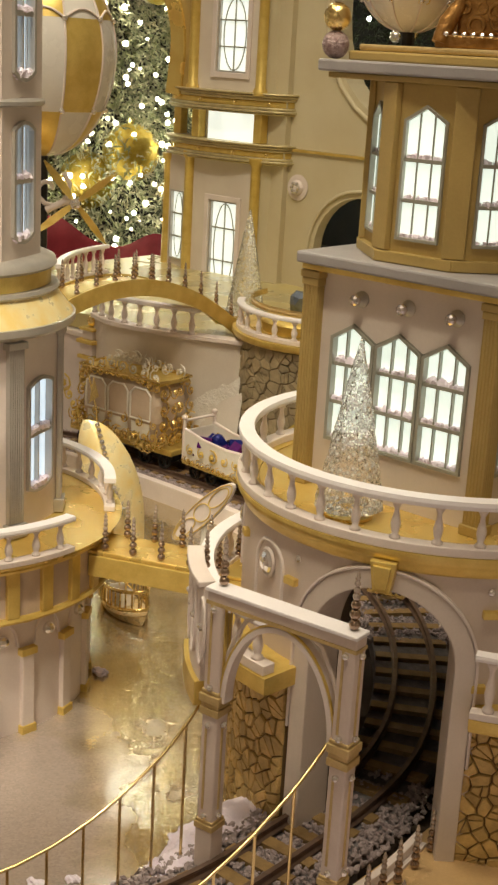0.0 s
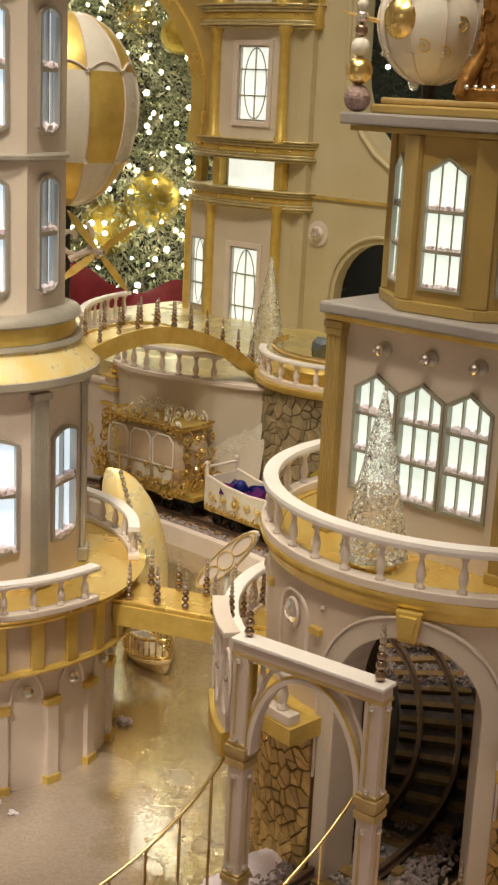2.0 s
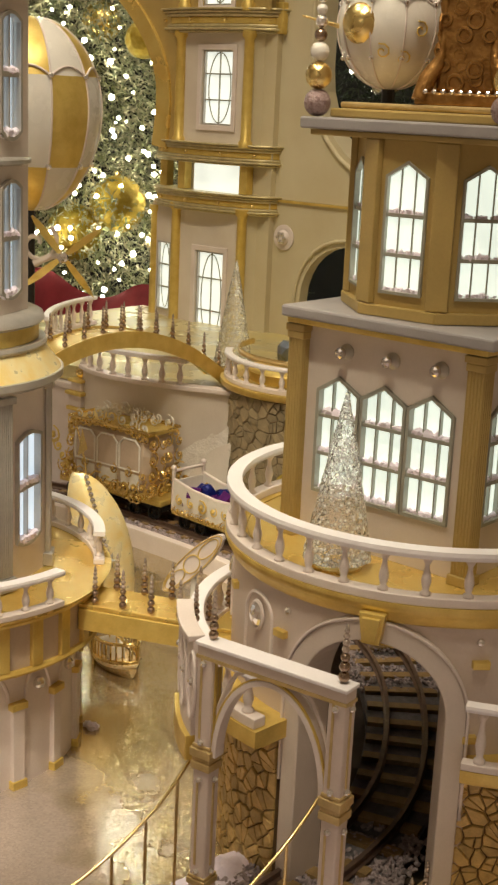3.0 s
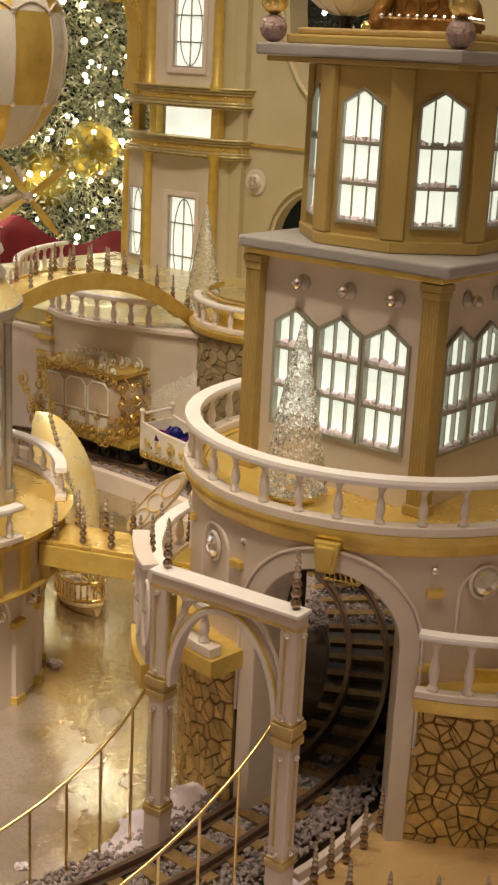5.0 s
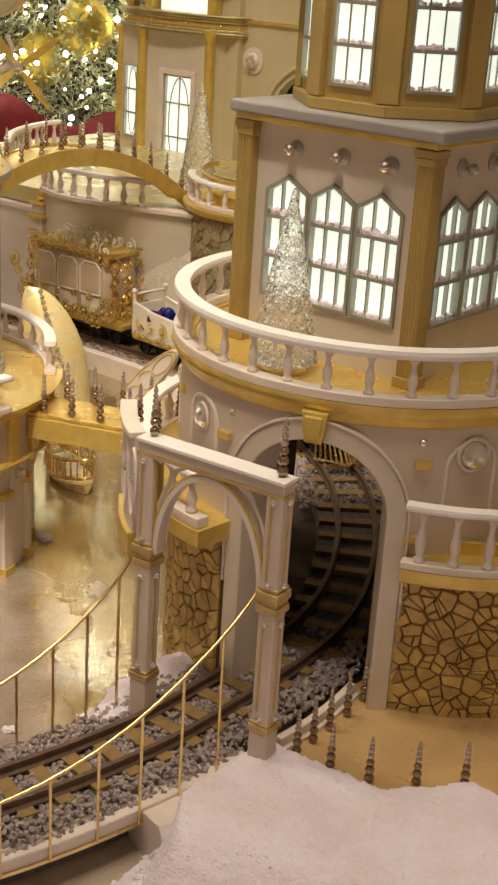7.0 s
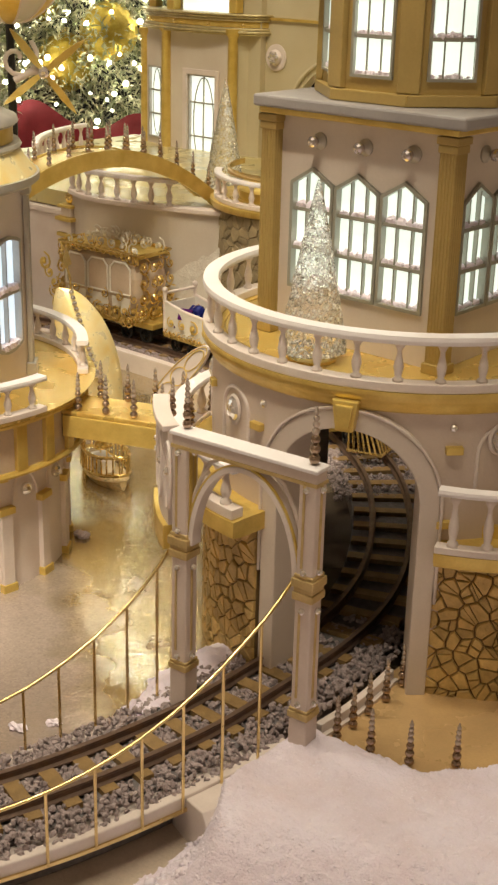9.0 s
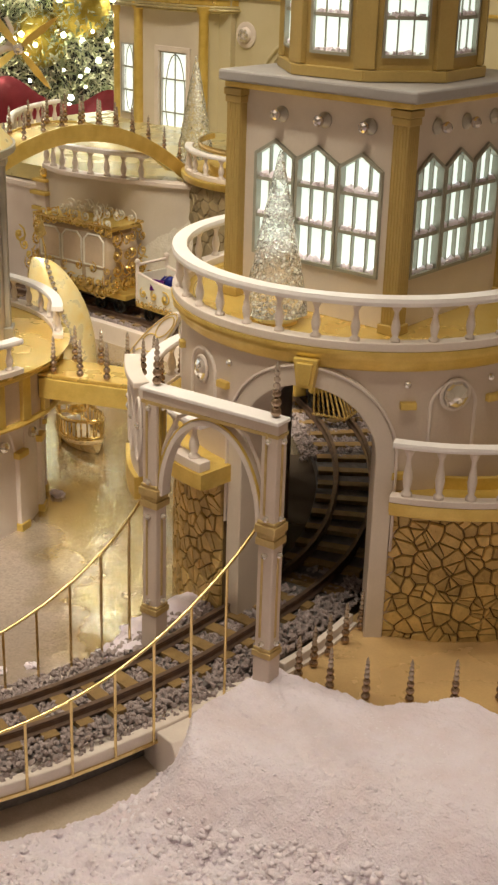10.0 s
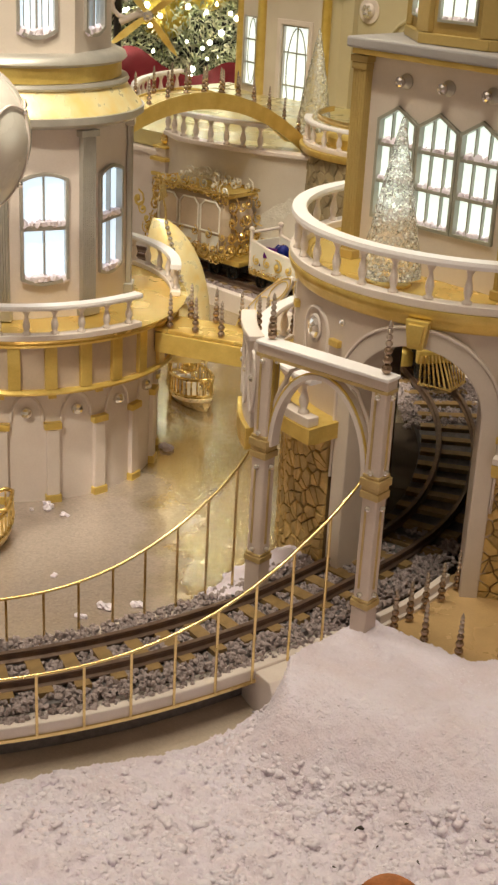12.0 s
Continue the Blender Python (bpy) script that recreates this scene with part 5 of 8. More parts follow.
def oct_storey(R, z0, z1, wins, w, sag, seed, streaks, faces_win):
    a = R * math.cos(radians(22.5))
    hf = R * math.sin(radians(22.5))
    for k in range(8):
        az = 22.5 + 45 * k
        m = Matrix.Rotation(radians(az + 90), 4, "Z") @ Matrix.Translation((0, -a, 0))
        edges = [z0] + [(wins[j][1] + wins[j + 1][0]) / 2 for j in range(len(wins) - 1)] + [z1]
        for j, (w0, w1) in enumerate(wins):
            bm = bmesh.new()
            wall_face_with_hole(bm, -hf, hf, edges[j], edges[j + 1], round_window_outline(w, w0, w1, sag), 0, 0.010, m)
            part("storey_wall", bm, WHITE if z0 < 0.5 else MAUVE, LT, "white painted wall face", weld=True)
            if k in faces_win:
                bowed_window(LT, m, w, w0, w1, sag, seed + 10 * k + j, streaks)


oct_storey(0.148, 0.1945, 0.436, [(0.238, 0.381)], 0.062, 0.008, 100, False, (5, 6, 7, 0, 1))
oct_storey(0.122, 0.518, 1.02, [(0.535, 0.674), (0.716, 0.858), (0.90, 1.0)], 0.050, 0.010, 200, True, (5, 6, 7, 0, 1))
for k in range(8):
    az = 45 * k
    m = Matrix.Rotation(radians(az + 90), 4, "Z") @ Matrix.Translation((0, -0.148, 0))
    bm = bmesh.new()
    n = 7
    flute = [(-0.0116, 0.003)]
    for j in range(n):
        x = -0.0095 + 0.019 * j / (n - 1)
        flute += [(x + 0.0017 * math.cos(math.pi * (4 - q) / 4), -0.001 - 0.0022 * math.sin(math.pi * q / 4)) for q in range(5)]
    flute += [(0.0116, 0.003)]
    ends = [[bm.verts.new(m @ Vector((x, y, z))) for x, y in flute] for z in (0.213, 0.423)]
    for q in range(len(flute)):
        w = (q + 1) % len(flute)
        bm.faces.new((ends[0][q], ends[0][w], ends[1][w], ends[1][q]))
    bm.faces.new(ends[0])
    bm.faces.new(ends[1][::-1])
    pil = part("corner_pilaster", bm, SILVER, LT, "fluted silver-grey corner pilaster")
    bm = bmesh.new()
    box(bm, -0.014, 0.014, -0.006, 0.006, 0.4235, 0.432, m)
    part("capital", bm, SILVER, pil, bevel=0.001)
    bm = bmesh.new()
    box(bm, -0.014, 0.014, -0.007, 0.006, 0.196, 0.2125, m)
    part("foot", bm, SILVER, pil, bevel=0.001)
for prof, mt, nm, lab in (([(0.135, 0.434), (0.158, 0.436), (0.165, 0.441), (0.165, 0.449), (0.150, 0.452)], SILVER, "eave", "silver-grey moulded eave"),
                          ([(0.162, 0.4495), (0.160, 0.453), (0.150, 0.464), (0.141, 0.478), (0.12, 0.480)], SAIL, "skirt_roof", "bright gold leaf sloping skirt"),
                          ([(0.12, 0.478), (0.143, 0.478), (0.145, 0.481), (0.143, 0.485), (0.12, 0.485)], SILVER, "roof_ring", ""),
                          ([(0.12, 0.4855), (0.135, 0.4855), (0.135, 0.504), (0.12, 0.504)], GOLD, "gold_collar", ""),
                          ([(0.11, 0.5045), (0.138, 0.5045), (0.142, 0.508), (0.140, 0.514), (0.128, 0.519), (0.11, 0.519)], SILVER, "upper_ring", ""),
                          ([(0.11, 0.688), (0.1225, 0.689), (0.1255, 0.691), (0.1255, 0.695), (0.1225, 0.697), (0.11, 0.699)], SILVER, "string_course", ""),
                          ([(0.11, 0.873), (0.1225, 0.874), (0.1255, 0.876), (0.1255, 0.880), (0.1225, 0.882), (0.11, 0.884)], SILVER, "string_course", "")):
    part(nm, lathe(bmesh.new(), prof, 72), mt, LT, lab, smooth=True)

# ---- footbridge between the two towers ----
FB = thing("footbridge", "flat gold footbridge between two towers", "footbridge", pose(-0.58, -0.13, 0, 0, 0, 22.3))
bm = bmesh.new()
box(bm, 0.205, 0.415, -0.014, 0.050, 0.1735, 0.1785)
part("deck", bm, FLOORGOLD, FB, "gold deck", bevel=0.001)
bm = bmesh.new()
box(bm, 0.214, 0.412, -0.016, 0.052, 0.146, 0.173)
part("beam", bm, GOLD, FB, bevel=0.001)
m0 = FB.matrix_basis
for s in range(5):
    for y in (-0.008, 0.044):
        bead_post(m0 @ Vector((0.232 + 0.0365 * s + (0.006 if y > 0 else 0), y, 0.1785)), 1.0)

# ---- gilded boats, one with a gold sail ----
def sail_edges(t):
    """Left and right edge of the sail at a share of its height."""
    k = max(0.0, (t - 0.30) / 0.70)
    left = -0.072 + 0.006 * max(0.0, (t - 0.85) / 0.15) ** 2
    return left, left + 0.006 + 0.093 * math.sqrt(max(0.0, 1 - k * k))


def sail_point(u, t, proud=0.0):
    """A point of the billowing sheet, u along it and t up it."""
    xl, xr = sail_edges(t)
    q = min(1.0, max(0.0, (u - xl) / (xr - xl)))
    return Vector((u, -0.030 * math.sin(math.pi * q) ** 0.8 * math.sin(math.pi * min(1, t * 0.9 + 0.1)) ** 0.9 - 0.004 - proud, 0.076 + 0.222 * t))


def rig(bt):
    ms = Matrix.Rotation(radians(66.6), 4, "Z") @ Matrix.Translation((0, 0, 0.076)) @ Matrix.Rotation(radians(-9), 4, "X") @ Matrix.Translation((0, 0, -0.076))
    bm = bmesh.new()
    rows = 22
    grid = []
    for i in range(rows + 1):
        t = 1 - (1 - i / rows) ** 1.6
        xl, xr = sail_edges(t)
        grid.append([sail_point(xl + (xr - xl) * j / 12, t) for j in range(13)])
    fr = [[bm.verts.new(ms @ p) for p in row] for row in grid]
    bk = [[bm.verts.new(ms @ (p + Vector((0, 0.0018, 0)))) for p in row] for row in grid]
    for i in range(rows):
        for j in range(12):
            bm.faces.new((fr[i][j], fr[i][j + 1], fr[i + 1][j + 1], fr[i + 1][j]))
            bm.faces.new((bk[i][j], bk[i + 1][j], bk[i + 1][j + 1], bk[i][j + 1]))
        for j in (0, 12):
            bm.faces.new((fr[i][j], fr[i + 1][j], bk[i + 1][j], bk[i][j]))
    sail = part("sail", bm, SAIL, bt, "billowing gold leaf sail", smooth=True)
    for k in range(15):
        t = k / 14
        bm = bmesh.new()
        ball(bm, ms @ sail_point(-0.045 + 0.034 * t, 0.975 - 0.50 * t, 0.004), 0.0038, 8, 5)
        part("chain_crystal", bm, CRYSTAL, sail)
    bm = bmesh.new()
    for k in range(5):
        a = TAU * k / 5
        c = sail_point(-0.009, 0.45, 0.005)
        tube(bm, [ms @ c, ms @ (c + Vector((0.011 * math.cos(a), 0, 0.011 * math.sin(a))))], [0.003, 0.0006], 6)
    part("star_pendant", bm, CRYSTAL, sail)
    bm = bmesh.new()
    tube(bm, [ms @ Vector((-0.030, 0.004, 0.010)), ms @ Vector((-0.040, 0.004, 0.20)), ms @ Vector((-0.047, 0.002, 0.312)), ms @ Vector((-0.060, 0.0, 0.365))], [0.003, 0.0026, 0.0018, 0.0012], 8)
    part("mast", bm, GOLDLEAF, bt, "slender gold mast", smooth=True)
    bm = bmesh.new()
    prism(bm, [(-0.058, 0.322), (-0.044, 0.332), (-0.052, 0.362)], -0.001, 0.001, ms)
    part("pennant", bm, GOLDLEAF, bt, "small gold pennant")


CREAMGOLD = paint("cream_gold_lacquer", (0.70, 0.57, 0.36), 0.3, metal=0.2, vary=0.3, scale=120, bump=0.3, col2=(0.62, 0.44, 0.18))


def boat(m, rigged, label):
    bt = thing("gilded_boat", label, "boat", m)
    n, L = 14, 0.066
    bm = bmesh.new()
    rings = []
    for i in range(n + 1):
        t = i / n
        x = -L + 2 * L * t
        w = 0.030 * max(0.03, math.sin(math.pi * min(max(t, 0.02), 0.98)) ** 0.6)
        zk = 0.0 + 0.016 * (2 * t - 1) ** 4
        zr = 0.022 + 0.008 * (2 * t - 1) ** 2
        rings.append([bm.verts.new((x, y * w, zk + (zr - zk) * abs(y) ** 2.2)) for y in (-1, -0.85, -0.6, -0.3, 0, 0.3, 0.6, 0.85, 1)])
    for a, b in zip(rings, rings[1:]):
        for j in range(8):
            bm.faces.new((a[j], a[j + 1], b[j + 1], b[j]))
        bm.faces.new((a[0], b[0], b[8], a[8]))
    bm.faces.new(rings[0])
    bm.faces.new(rings[-1][::-1])
    part("hull", bm, CREAMGOLD, bt, "cream and gold hull", smooth=True)
    for k, zo in enumerate((0.002, 0.030)):
        bm = bmesh.new()
        side = []
        for s in (-1, 1):
            for i in range(n + 1):
                t = (i if s < 0 else n - i) / n
                w = 0.030 * max(0.03, math.sin(math.pi * min(max(t, 0.02), 0.98)) ** 0.6)
                side.append((-L + 2 * L * t, s * w, 0.028 + 0.010 * (2 * t - 1) ** 2 + zo))
        tube(bm, side + side[:1], 0.0028, 8)
        part("rail", bm, GOLDLEAF, bt, smooth=True)
        if k:
            for q in range(0, len(side), 1):
                bm = bmesh.new()
                x, y, z = side[q]
                tube(bm, [(x, y, z - 0.028), (x, y, z)], 0.0014, 6)
                part("rail_post", bm, GOLDLEAF, bt)
    if rigged:
        rig(bt)
    bm = bmesh.new()
    tube(bm, [(0.060, 0, 0.035)] + [(0.060 - 0.010 + 0.016 * math.cos(a), 0, 0.075 + 0.020 * math.sin(a)) for a in [i * 0.5 for i in range(7)]], 0.0012, 6)
    part("prow_scroll", bm, GOLDLEAF, bt, smooth=True)
    bm = bmesh.new()
    box(bm, -0.030, 0.012, -0.012, 0.012, 0.022, 0.046)
    part("cabin", bm, PEARL, bt, bevel=0.003)
    part("canopy", lathe(bmesh.new(), [(0.014, 0.062), (0.0145, 0.066), (0.011, 0.073), (0.005, 0.077), (0.0005, 0.078)], 20, (-0.006, 0, 0)), GOLDLEAF, bt, "small domed gold canopy", smooth=True)
    for x, y in ((-0.018, 0.0), (0.006, 0.0)):
        bm = bmesh.new()
        tube(bm, [(x, y, 0.045), (x, y, 0.063)], 0.0012, 6)
        part("canopy_post", bm, GOLDLEAF, bt)
    return bt


boat(pose(-0.575, 0.190, WZ - 0.014, 0, 0, -20), True, "white and gold boat with curved gold sail on the water")

boat(pose(-0.352, -0.367, WZ - 0.010, 0, 0, -75), False, "small white and gold boat without a sail on the water")

# ---- terrace and retaining wall behind the railway ----
TER = thing("terrace", "plastered retaining wall with white balustrade and gold terrace floor", "terrace")
wp = spline([(-1.21, 0.697, 0), (-1.15, 0.676, 0), (-1.09, 0.674, 0), (-1.02, 0.688, 0), (-0.95, 0.709, 0), (-0.88, 0.738, 0), (-0.80, 0.775, 0)], 5)
wr = [p for p in wp if p.x < -0.925]
bm = bmesh.new()
sweep(bm, wp, [(-0.02, -0.05), (0.0, -0.05), (0.0, 0.236), (-0.02, 0.236)])
part("retaining_wall", bm, PLASTER, TER, "stained plaster retaining wall")
bm = bmesh.new()
sweep(bm, [(p.x, p.y, 0.2365) for p in wp], [(-0.02, 0), (0.008, 0), (0.008, 0.009), (-0.02, 0.009)])
part("coping", bm, WHITE, TER, bevel=0.0015)
bm = bmesh.new()
sweep(bm, [(p.x, p.y, 0.288) for p in wr], [(-0.012, 0), (0.006, 0), (0.006, 0.008), (-0.012, 0.008)])
part("handrail", bm, RAILWHITE, TER, bevel=0.0015)
balusters(TER, [(p.x, p.y + 0.003, 0.2455) for p, d, s in along(wr, 0.038)], 0.0425, 0.0055)
bm = bmesh.new()
slab(bm, [(-1.75, 0.70), (-1.21, 0.715), (-1.12, 0.70), (-1.02, 0.708), (-0.90, 0.75), (-0.70, 0.82), (-0.1, 0.75), (-0.1, 1.40), (-1.75, 1.40)], 0.20, 0.232)
part("terrace_floor", bm, PALEGOLD, TER, "pale yellow-gold terrace floor")
# snow and a plaster bank heaped between the wall and the drum's foot
def heap(name, label, crest, x0, x1, out, mat, lumpy, category, seed):
    bm = bmesh.new()
    sv = []
    for i in range(45):
        for j in range(17):
            u, v = i / 44, j / 16
            x = x0 + (x1 - x0) * u
            top = crest(x) + lumpy * (noise.noise(Vector((u * 16, 1.5, seed))) + 0.6 * noise.noise(Vector((u * 42, 2.5, seed))))
            ripple = lumpy * (noise.noise(Vector((u * 20, v * 11, 8 + seed))) + 0.7 * noise.noise(Vector((u * 52, v * 30, 5))))
            z = -0.016 + (max(top, 0.0) + 0.016) * (1 - v) ** 1.15
            sv.append(bm.verts.new((x, 0.734 + 0.36 * (x + 0.88) - out * (0.25 + 0.75 * v) + ripple * 0.5, z + ripple * (1 - v))))
    for i in range(44):
        for j in range(16):
            a = i * 17 + j
            bm.faces.new((sv[a], sv[a + 1], sv[a + 18], sv[a + 17]))
    tagged(part(name, bm, mat, smooth=True), label, category, "", "structure")


DRIFT = paint("rough_white_drift", (0.82, 0.77, 0.70), 0.8, vary=0.12, scale=60, bump=1.0, fine=240, col2=(0.72, 0.66, 0.58))
heap("snow_drift", "rough snow drifted up against the wall", lambda x: float(np.interp(x, (-1.04, -1.02, -1.0, -0.964, -0.90, -0.85), (-0.01, 0.030, 0.070, 0.100, 0.148, 0.178))), -1.04, -0.85, 0.016, DRIFT, 0.0055, "snow", 3)
heap("plaster_bank", "smooth beige bank at the foot of the stone drum", lambda x: float(np.interp(x, (-0.965, -0.949, -0.929, -0.90, -0.877, -0.84), (-0.01, 0.006, 0.060, 0.104, 0.130, 0.150))), -0.962, -0.84, 0.036, PLASTER, 0.0008, "bank", 6)
# pale kerb on the water side of the back track
bm = bmesh.new()
kb = [p for p in TRACK if p.x < -0.36 and p.y > 0.3]
sweep(bm, kb, [(-0.078, -0.05), (-0.062, -0.05), (-0.062, -0.004), (-0.078, -0.004)])
tagged(part("track_kerb", bm, WHITE, bevel=0.0015), "pale kerb along the back track", "kerb", "", "structure")
# gate pier with ball, and lower wall beyond it
PIER = thing("gate_pier", "square cream pier with gold ball finial", "pier", pose(-1.215, 0.700, 0))
bm = bmesh.new()
box(bm, -0.017, 0.017, -0.017, 0.017, -0.05, 0.150)
part("shaft", bm, WHITE, PIER, bevel=0.002)
for z0, z1, w, mt in ((0.150, 0.158, 0.022, GOLD), (0.158, 0.182, 0.018, WHITE), (0.182, 0.190, 0.024, GOLD), (0.190, 0.208, 0.015, WHITE), (0.208, 0.214, 0.020, GOLD)):
    bm = bmesh.new()
    box(bm, -w, w, -w, w, z0, z1 - 0.0004)
    part("moulding", bm, mt, PIER, bevel=0.0015)
bm = bmesh.new()
ball(bm, (0, 0, 0.226), 0.012, 14, 9)
lathe(bm, [(0.004, 0.236), (0.0015, 0.246), (0.0004, 0.258)], 8)
part("ball_finial", bm, GOLDLEAF, PIER, smooth=True)
bm = bmesh.new()
box(bm, -1.60, -1.245, 0.705, 0.74, -0.05, 0.185)
box(bm, -1.60, -1.243, 0.700, 0.745, 0.1855, 0.197)
tagged(part("panelled_wall", bm, WHITE, bevel=0.002), "white wall with a moulded coping behind the pier", "wall", "", "structure")

# ---- stone drum at the end of the arched bridge ----
SD = thing("stone_drum", "round terrace faced with brown-grey rough stone under a gold rim", "terrace", pose(-0.765, 0.895, 0))
bm = bmesh.new()
lathe(bm, [(0.05, -0.05), (0.172, -0.05), (0.172, 0.2505), (0.05, 0.2505)], 60)
part("stone_backing", bm, MORTAR, SD, "dark mortar behind the stones")
for prof, mt, nm in (([(0.05, 0.251), (0.182, 0.251), (0.186, 0.256), (0.186, 0.264), (0.05, 0.264)], GOLD, "rim"), ([(0.02, 0.2643), (0.150, 0.2643), (0.150, 0.267), (0.02, 0.267)], FLOORGOLD, "drum_floor")):
    part(nm, lathe(bmesh.new(), prof, 60), mt, SD, smooth=True)
ring_balustrade(SD, 0.172, 0.2645, 0.048, -150, -40, 0.040, w=0.014, curb=0.008, rail=0.006, br=0.0050)
bm = bmesh.new()
arc_solid(bm, [(0.150, 0.312), (0.154, 0.312), (0.154, 0.322), (0.150, 0.322)], -175, -60, 30)
part("gold_hoop", bm, BRASS, SD)
bm = bmesh.new()
lathe(bm, [(0.075, 0.2672), (0.078, 0.285), (0.070, 0.292), (0.05, 0.292)], 30, (-0.02, -0.06, 0))
part("gold_dais", bm, GOLD, SD, smooth=True)
GIFT = thing("gift_bundle", "blue-grey wrapped bundle on the stone drum", "gift", pose(-0.790, 0.840, 0.2925))
bm = bmesh.new()
ico(bm, (0, 0, 0.024), 0.026, 0.22, random.Random(4), 2, (1, 0.9, 0.95))
part("wrapping", bm, paint("blue_grey_foil", (0.16, 0.19, 0.24), 0.35, metal=0.4, vary=0.3, scale=90, bump=0.4), GIFT)

# ---- arched footbridge over the back track ----
AB2 = thing("arched_bridge", "arched gold footbridge edged with bead posts", "footbridge")


def bridge_z(y):
    return 0.367 - 1.22 * (y - 0.513) ** 2


ys = [0.20 + 0.625 * i / 34 for i in range(35)]
bm = bmesh.new()
prev = None
for y in ys:
    z = bridge_z(y)
    ring = [bm.verts.new(p) for p in ((-0.927, y, z), (-0.990, y, z), (-0.990, y, z - 0.0035), (-0.927, y, z - 0.0035))]
    if prev:
        for j in range(4):
            bm.faces.new((prev[j], prev[(j + 1) % 4], ring[(j + 1) % 4], ring[j]))
    else:
        bm.faces.new(ring)
    prev = ring
bm.faces.new(prev[::-1])
part("deck", bm, FLOORGOLD, AB2, "gold deck")
for x, drop in ((-0.9265, 0.027), (-0.9945, 0.004)):
    bm = bmesh.new()
    prev = None
    for y in ys:
        z = bridge_z(y)
        ring = [bm.verts.new(p) for p in ((x, y, z + 0.003), (x + 0.004, y, z + 0.003), (x + 0.004, y, z - drop), (x, y, z - drop))]
        if prev:
            for j in range(4):
                bm.faces.new((prev[j], prev[(j + 1) % 4], ring[(j + 1) % 4], ring[j]))
        else:
            bm.faces.new(ring)
        prev = ring
    bm.faces.new(prev[::-1])
    part("side_beam", bm, GOLD, AB2, "arched gold side beam")
for i in range(12):
    y = 0.317 + 0.0437 * i
    bead_post((-0.9325, y, bridge_z(y) + 0.0002), 1.0)
    if i < 11:
        bead_post((-0.984, y + 0.012, bridge_z(y + 0.012) + 0.0002), 1.0)
PB = thing("bridge_pier", "round cream pier carrying the arched bridge", "pier", pose(-0.98, 0.225, 0))
bm = bmesh.new()
lathe(bm, [(0.085, -0.05), (0.085, 0.22), (0.095, 0.235), (0.10, 0.245), (0.10, 0.252), (0.02, 0.252)], 40)
part("pier_wall", bm, PLASTER, PB, smooth=True)
part("cap", lathe(bmesh.new(), [(0.02, 0.2525), (0.105, 0.2525), (0.105, 0.265), (0.02, 0.265)], 40), GOLD, PB, smooth=True)

# ---- palace facade at the back ----
FY = 1.32
FA = thing("palace_facade", "cream palace front with gold columns, bands and lit windows", "palace", pose(0, FY + 0.045, 0))


def ellipse_window(parent, x0, x1, z0, z1, y, bars):
    m = Matrix.Translation((0, y, 0))
    o = [(x0, z0), (x1, z0), (x1, z1), (x0, z1)]
    bm = bmesh.new()
    frame_of(bm, o, inset(o, 0.004), -0.006, 0.006, m)
    w = part("window", bm, SILVER, parent, "tall lit window with oval tracery")
    for a, b in ((0.0046, 0.013),):
        bm = bmesh.new()
        frame_of(bm, inset(o, -b), inset(o, -0.0005), -0.0135, -0.0092, m)
        part("surround", bm, WHITE, w, bevel=0.0008)
    bm = bmesh.new()
    prism(bm, inset(o, 0.003), 0.002, 0.006, m)
    part("pane", bm, PANEWARM, w)
    bm = bmesh.new()
    cx, cz = (x0 + x1) / 2, (z0 + z1) / 2
    tube(bm, [(cx + (x1 - x0) * 0.36 * math.cos(TAU * i / 28), y, cz + (z1 - z0) * 0.47 * math.sin(TAU * i / 28)) for i in range(29)], 0.0016, 6)
    part("tracery", bm, FRAME, w, smooth=True)
    bm = bmesh.new()
    box(bm, cx - 0.0010, cx + 0.0010, y - 0.002, y + 0.002, z0, z1)
    part("mullion", bm, FRAME, w)
    for b in bars:
        bm = bmesh.new()
        box(bm, x0, x1, y - 0.003, y + 0.002, b - 0.0018, b + 0.0018)
        part("glazing_bar", bm, FRAME, w)


# tower-like projection: a shallow three-sided bay
bm = bmesh.new()
m = Matrix.Identity(4)
wall_face_with_hole(bm, -1.555, -1.335, 0.18, 0.525, [(-1.486, 0.190), (-1.395, 0.190), (-1.395, 0.411), (-1.486, 0.411)], -0.045, -0.030, m)
part("bay_wall", bm, PLASTER, FA, weld=True)
bm = bmesh.new()
wall_face_with_hole(bm, -1.555, -1.335, 0.664, 0.930, [(-1.485, 0.712), (-1.388, 0.712), (-1.388, 0.884), (-1.485, 0.884)], -0.045, -0.030, m)
part("bay_wall", bm, PLASTER, FA, weld=True)
ellipse_window(FA, -1.486, -1.395, 0.190, 0.411, -0.036, (0.265, 0.345))
ellipse_window(FA, -1.485, -1.388, 0.712, 0.884, -0.036, (0.77, 0.83))
# oblique left side of the bay with its own window
ang = math.degrees(math.atan2(-0.022, 0.105))
m = Matrix.Translation((-1.6075, -0.034, 0)) @ Matrix.Rotation(radians(ang), 4, "Z")
lw = math.hypot(0.105, 0.022) / 2
bm = bmesh.new()
wall_face_with_hole(bm, -lw, lw, 0.18, 0.525, [(-0.026, 0.247), (0.032, 0.247), (0.032, 0.420), (-0.026, 0.420)], 0, 0.012, m)
part("bay_side", bm, PLASTER, FA, weld=True)
bm = bmesh.new()
o = [(-0.026, 0.247), (0.032, 0.247), (0.032, 0.420), (-0.026, 0.420)]
frame_of(bm, o, inset(o, 0.004), -0.003, 0.012, m)
w = part("window", bm, SILVER, FA, "narrow lit window")
bm = bmesh.new()
prism(bm, inset(o, 0.003), 0.006, 0.010, m)
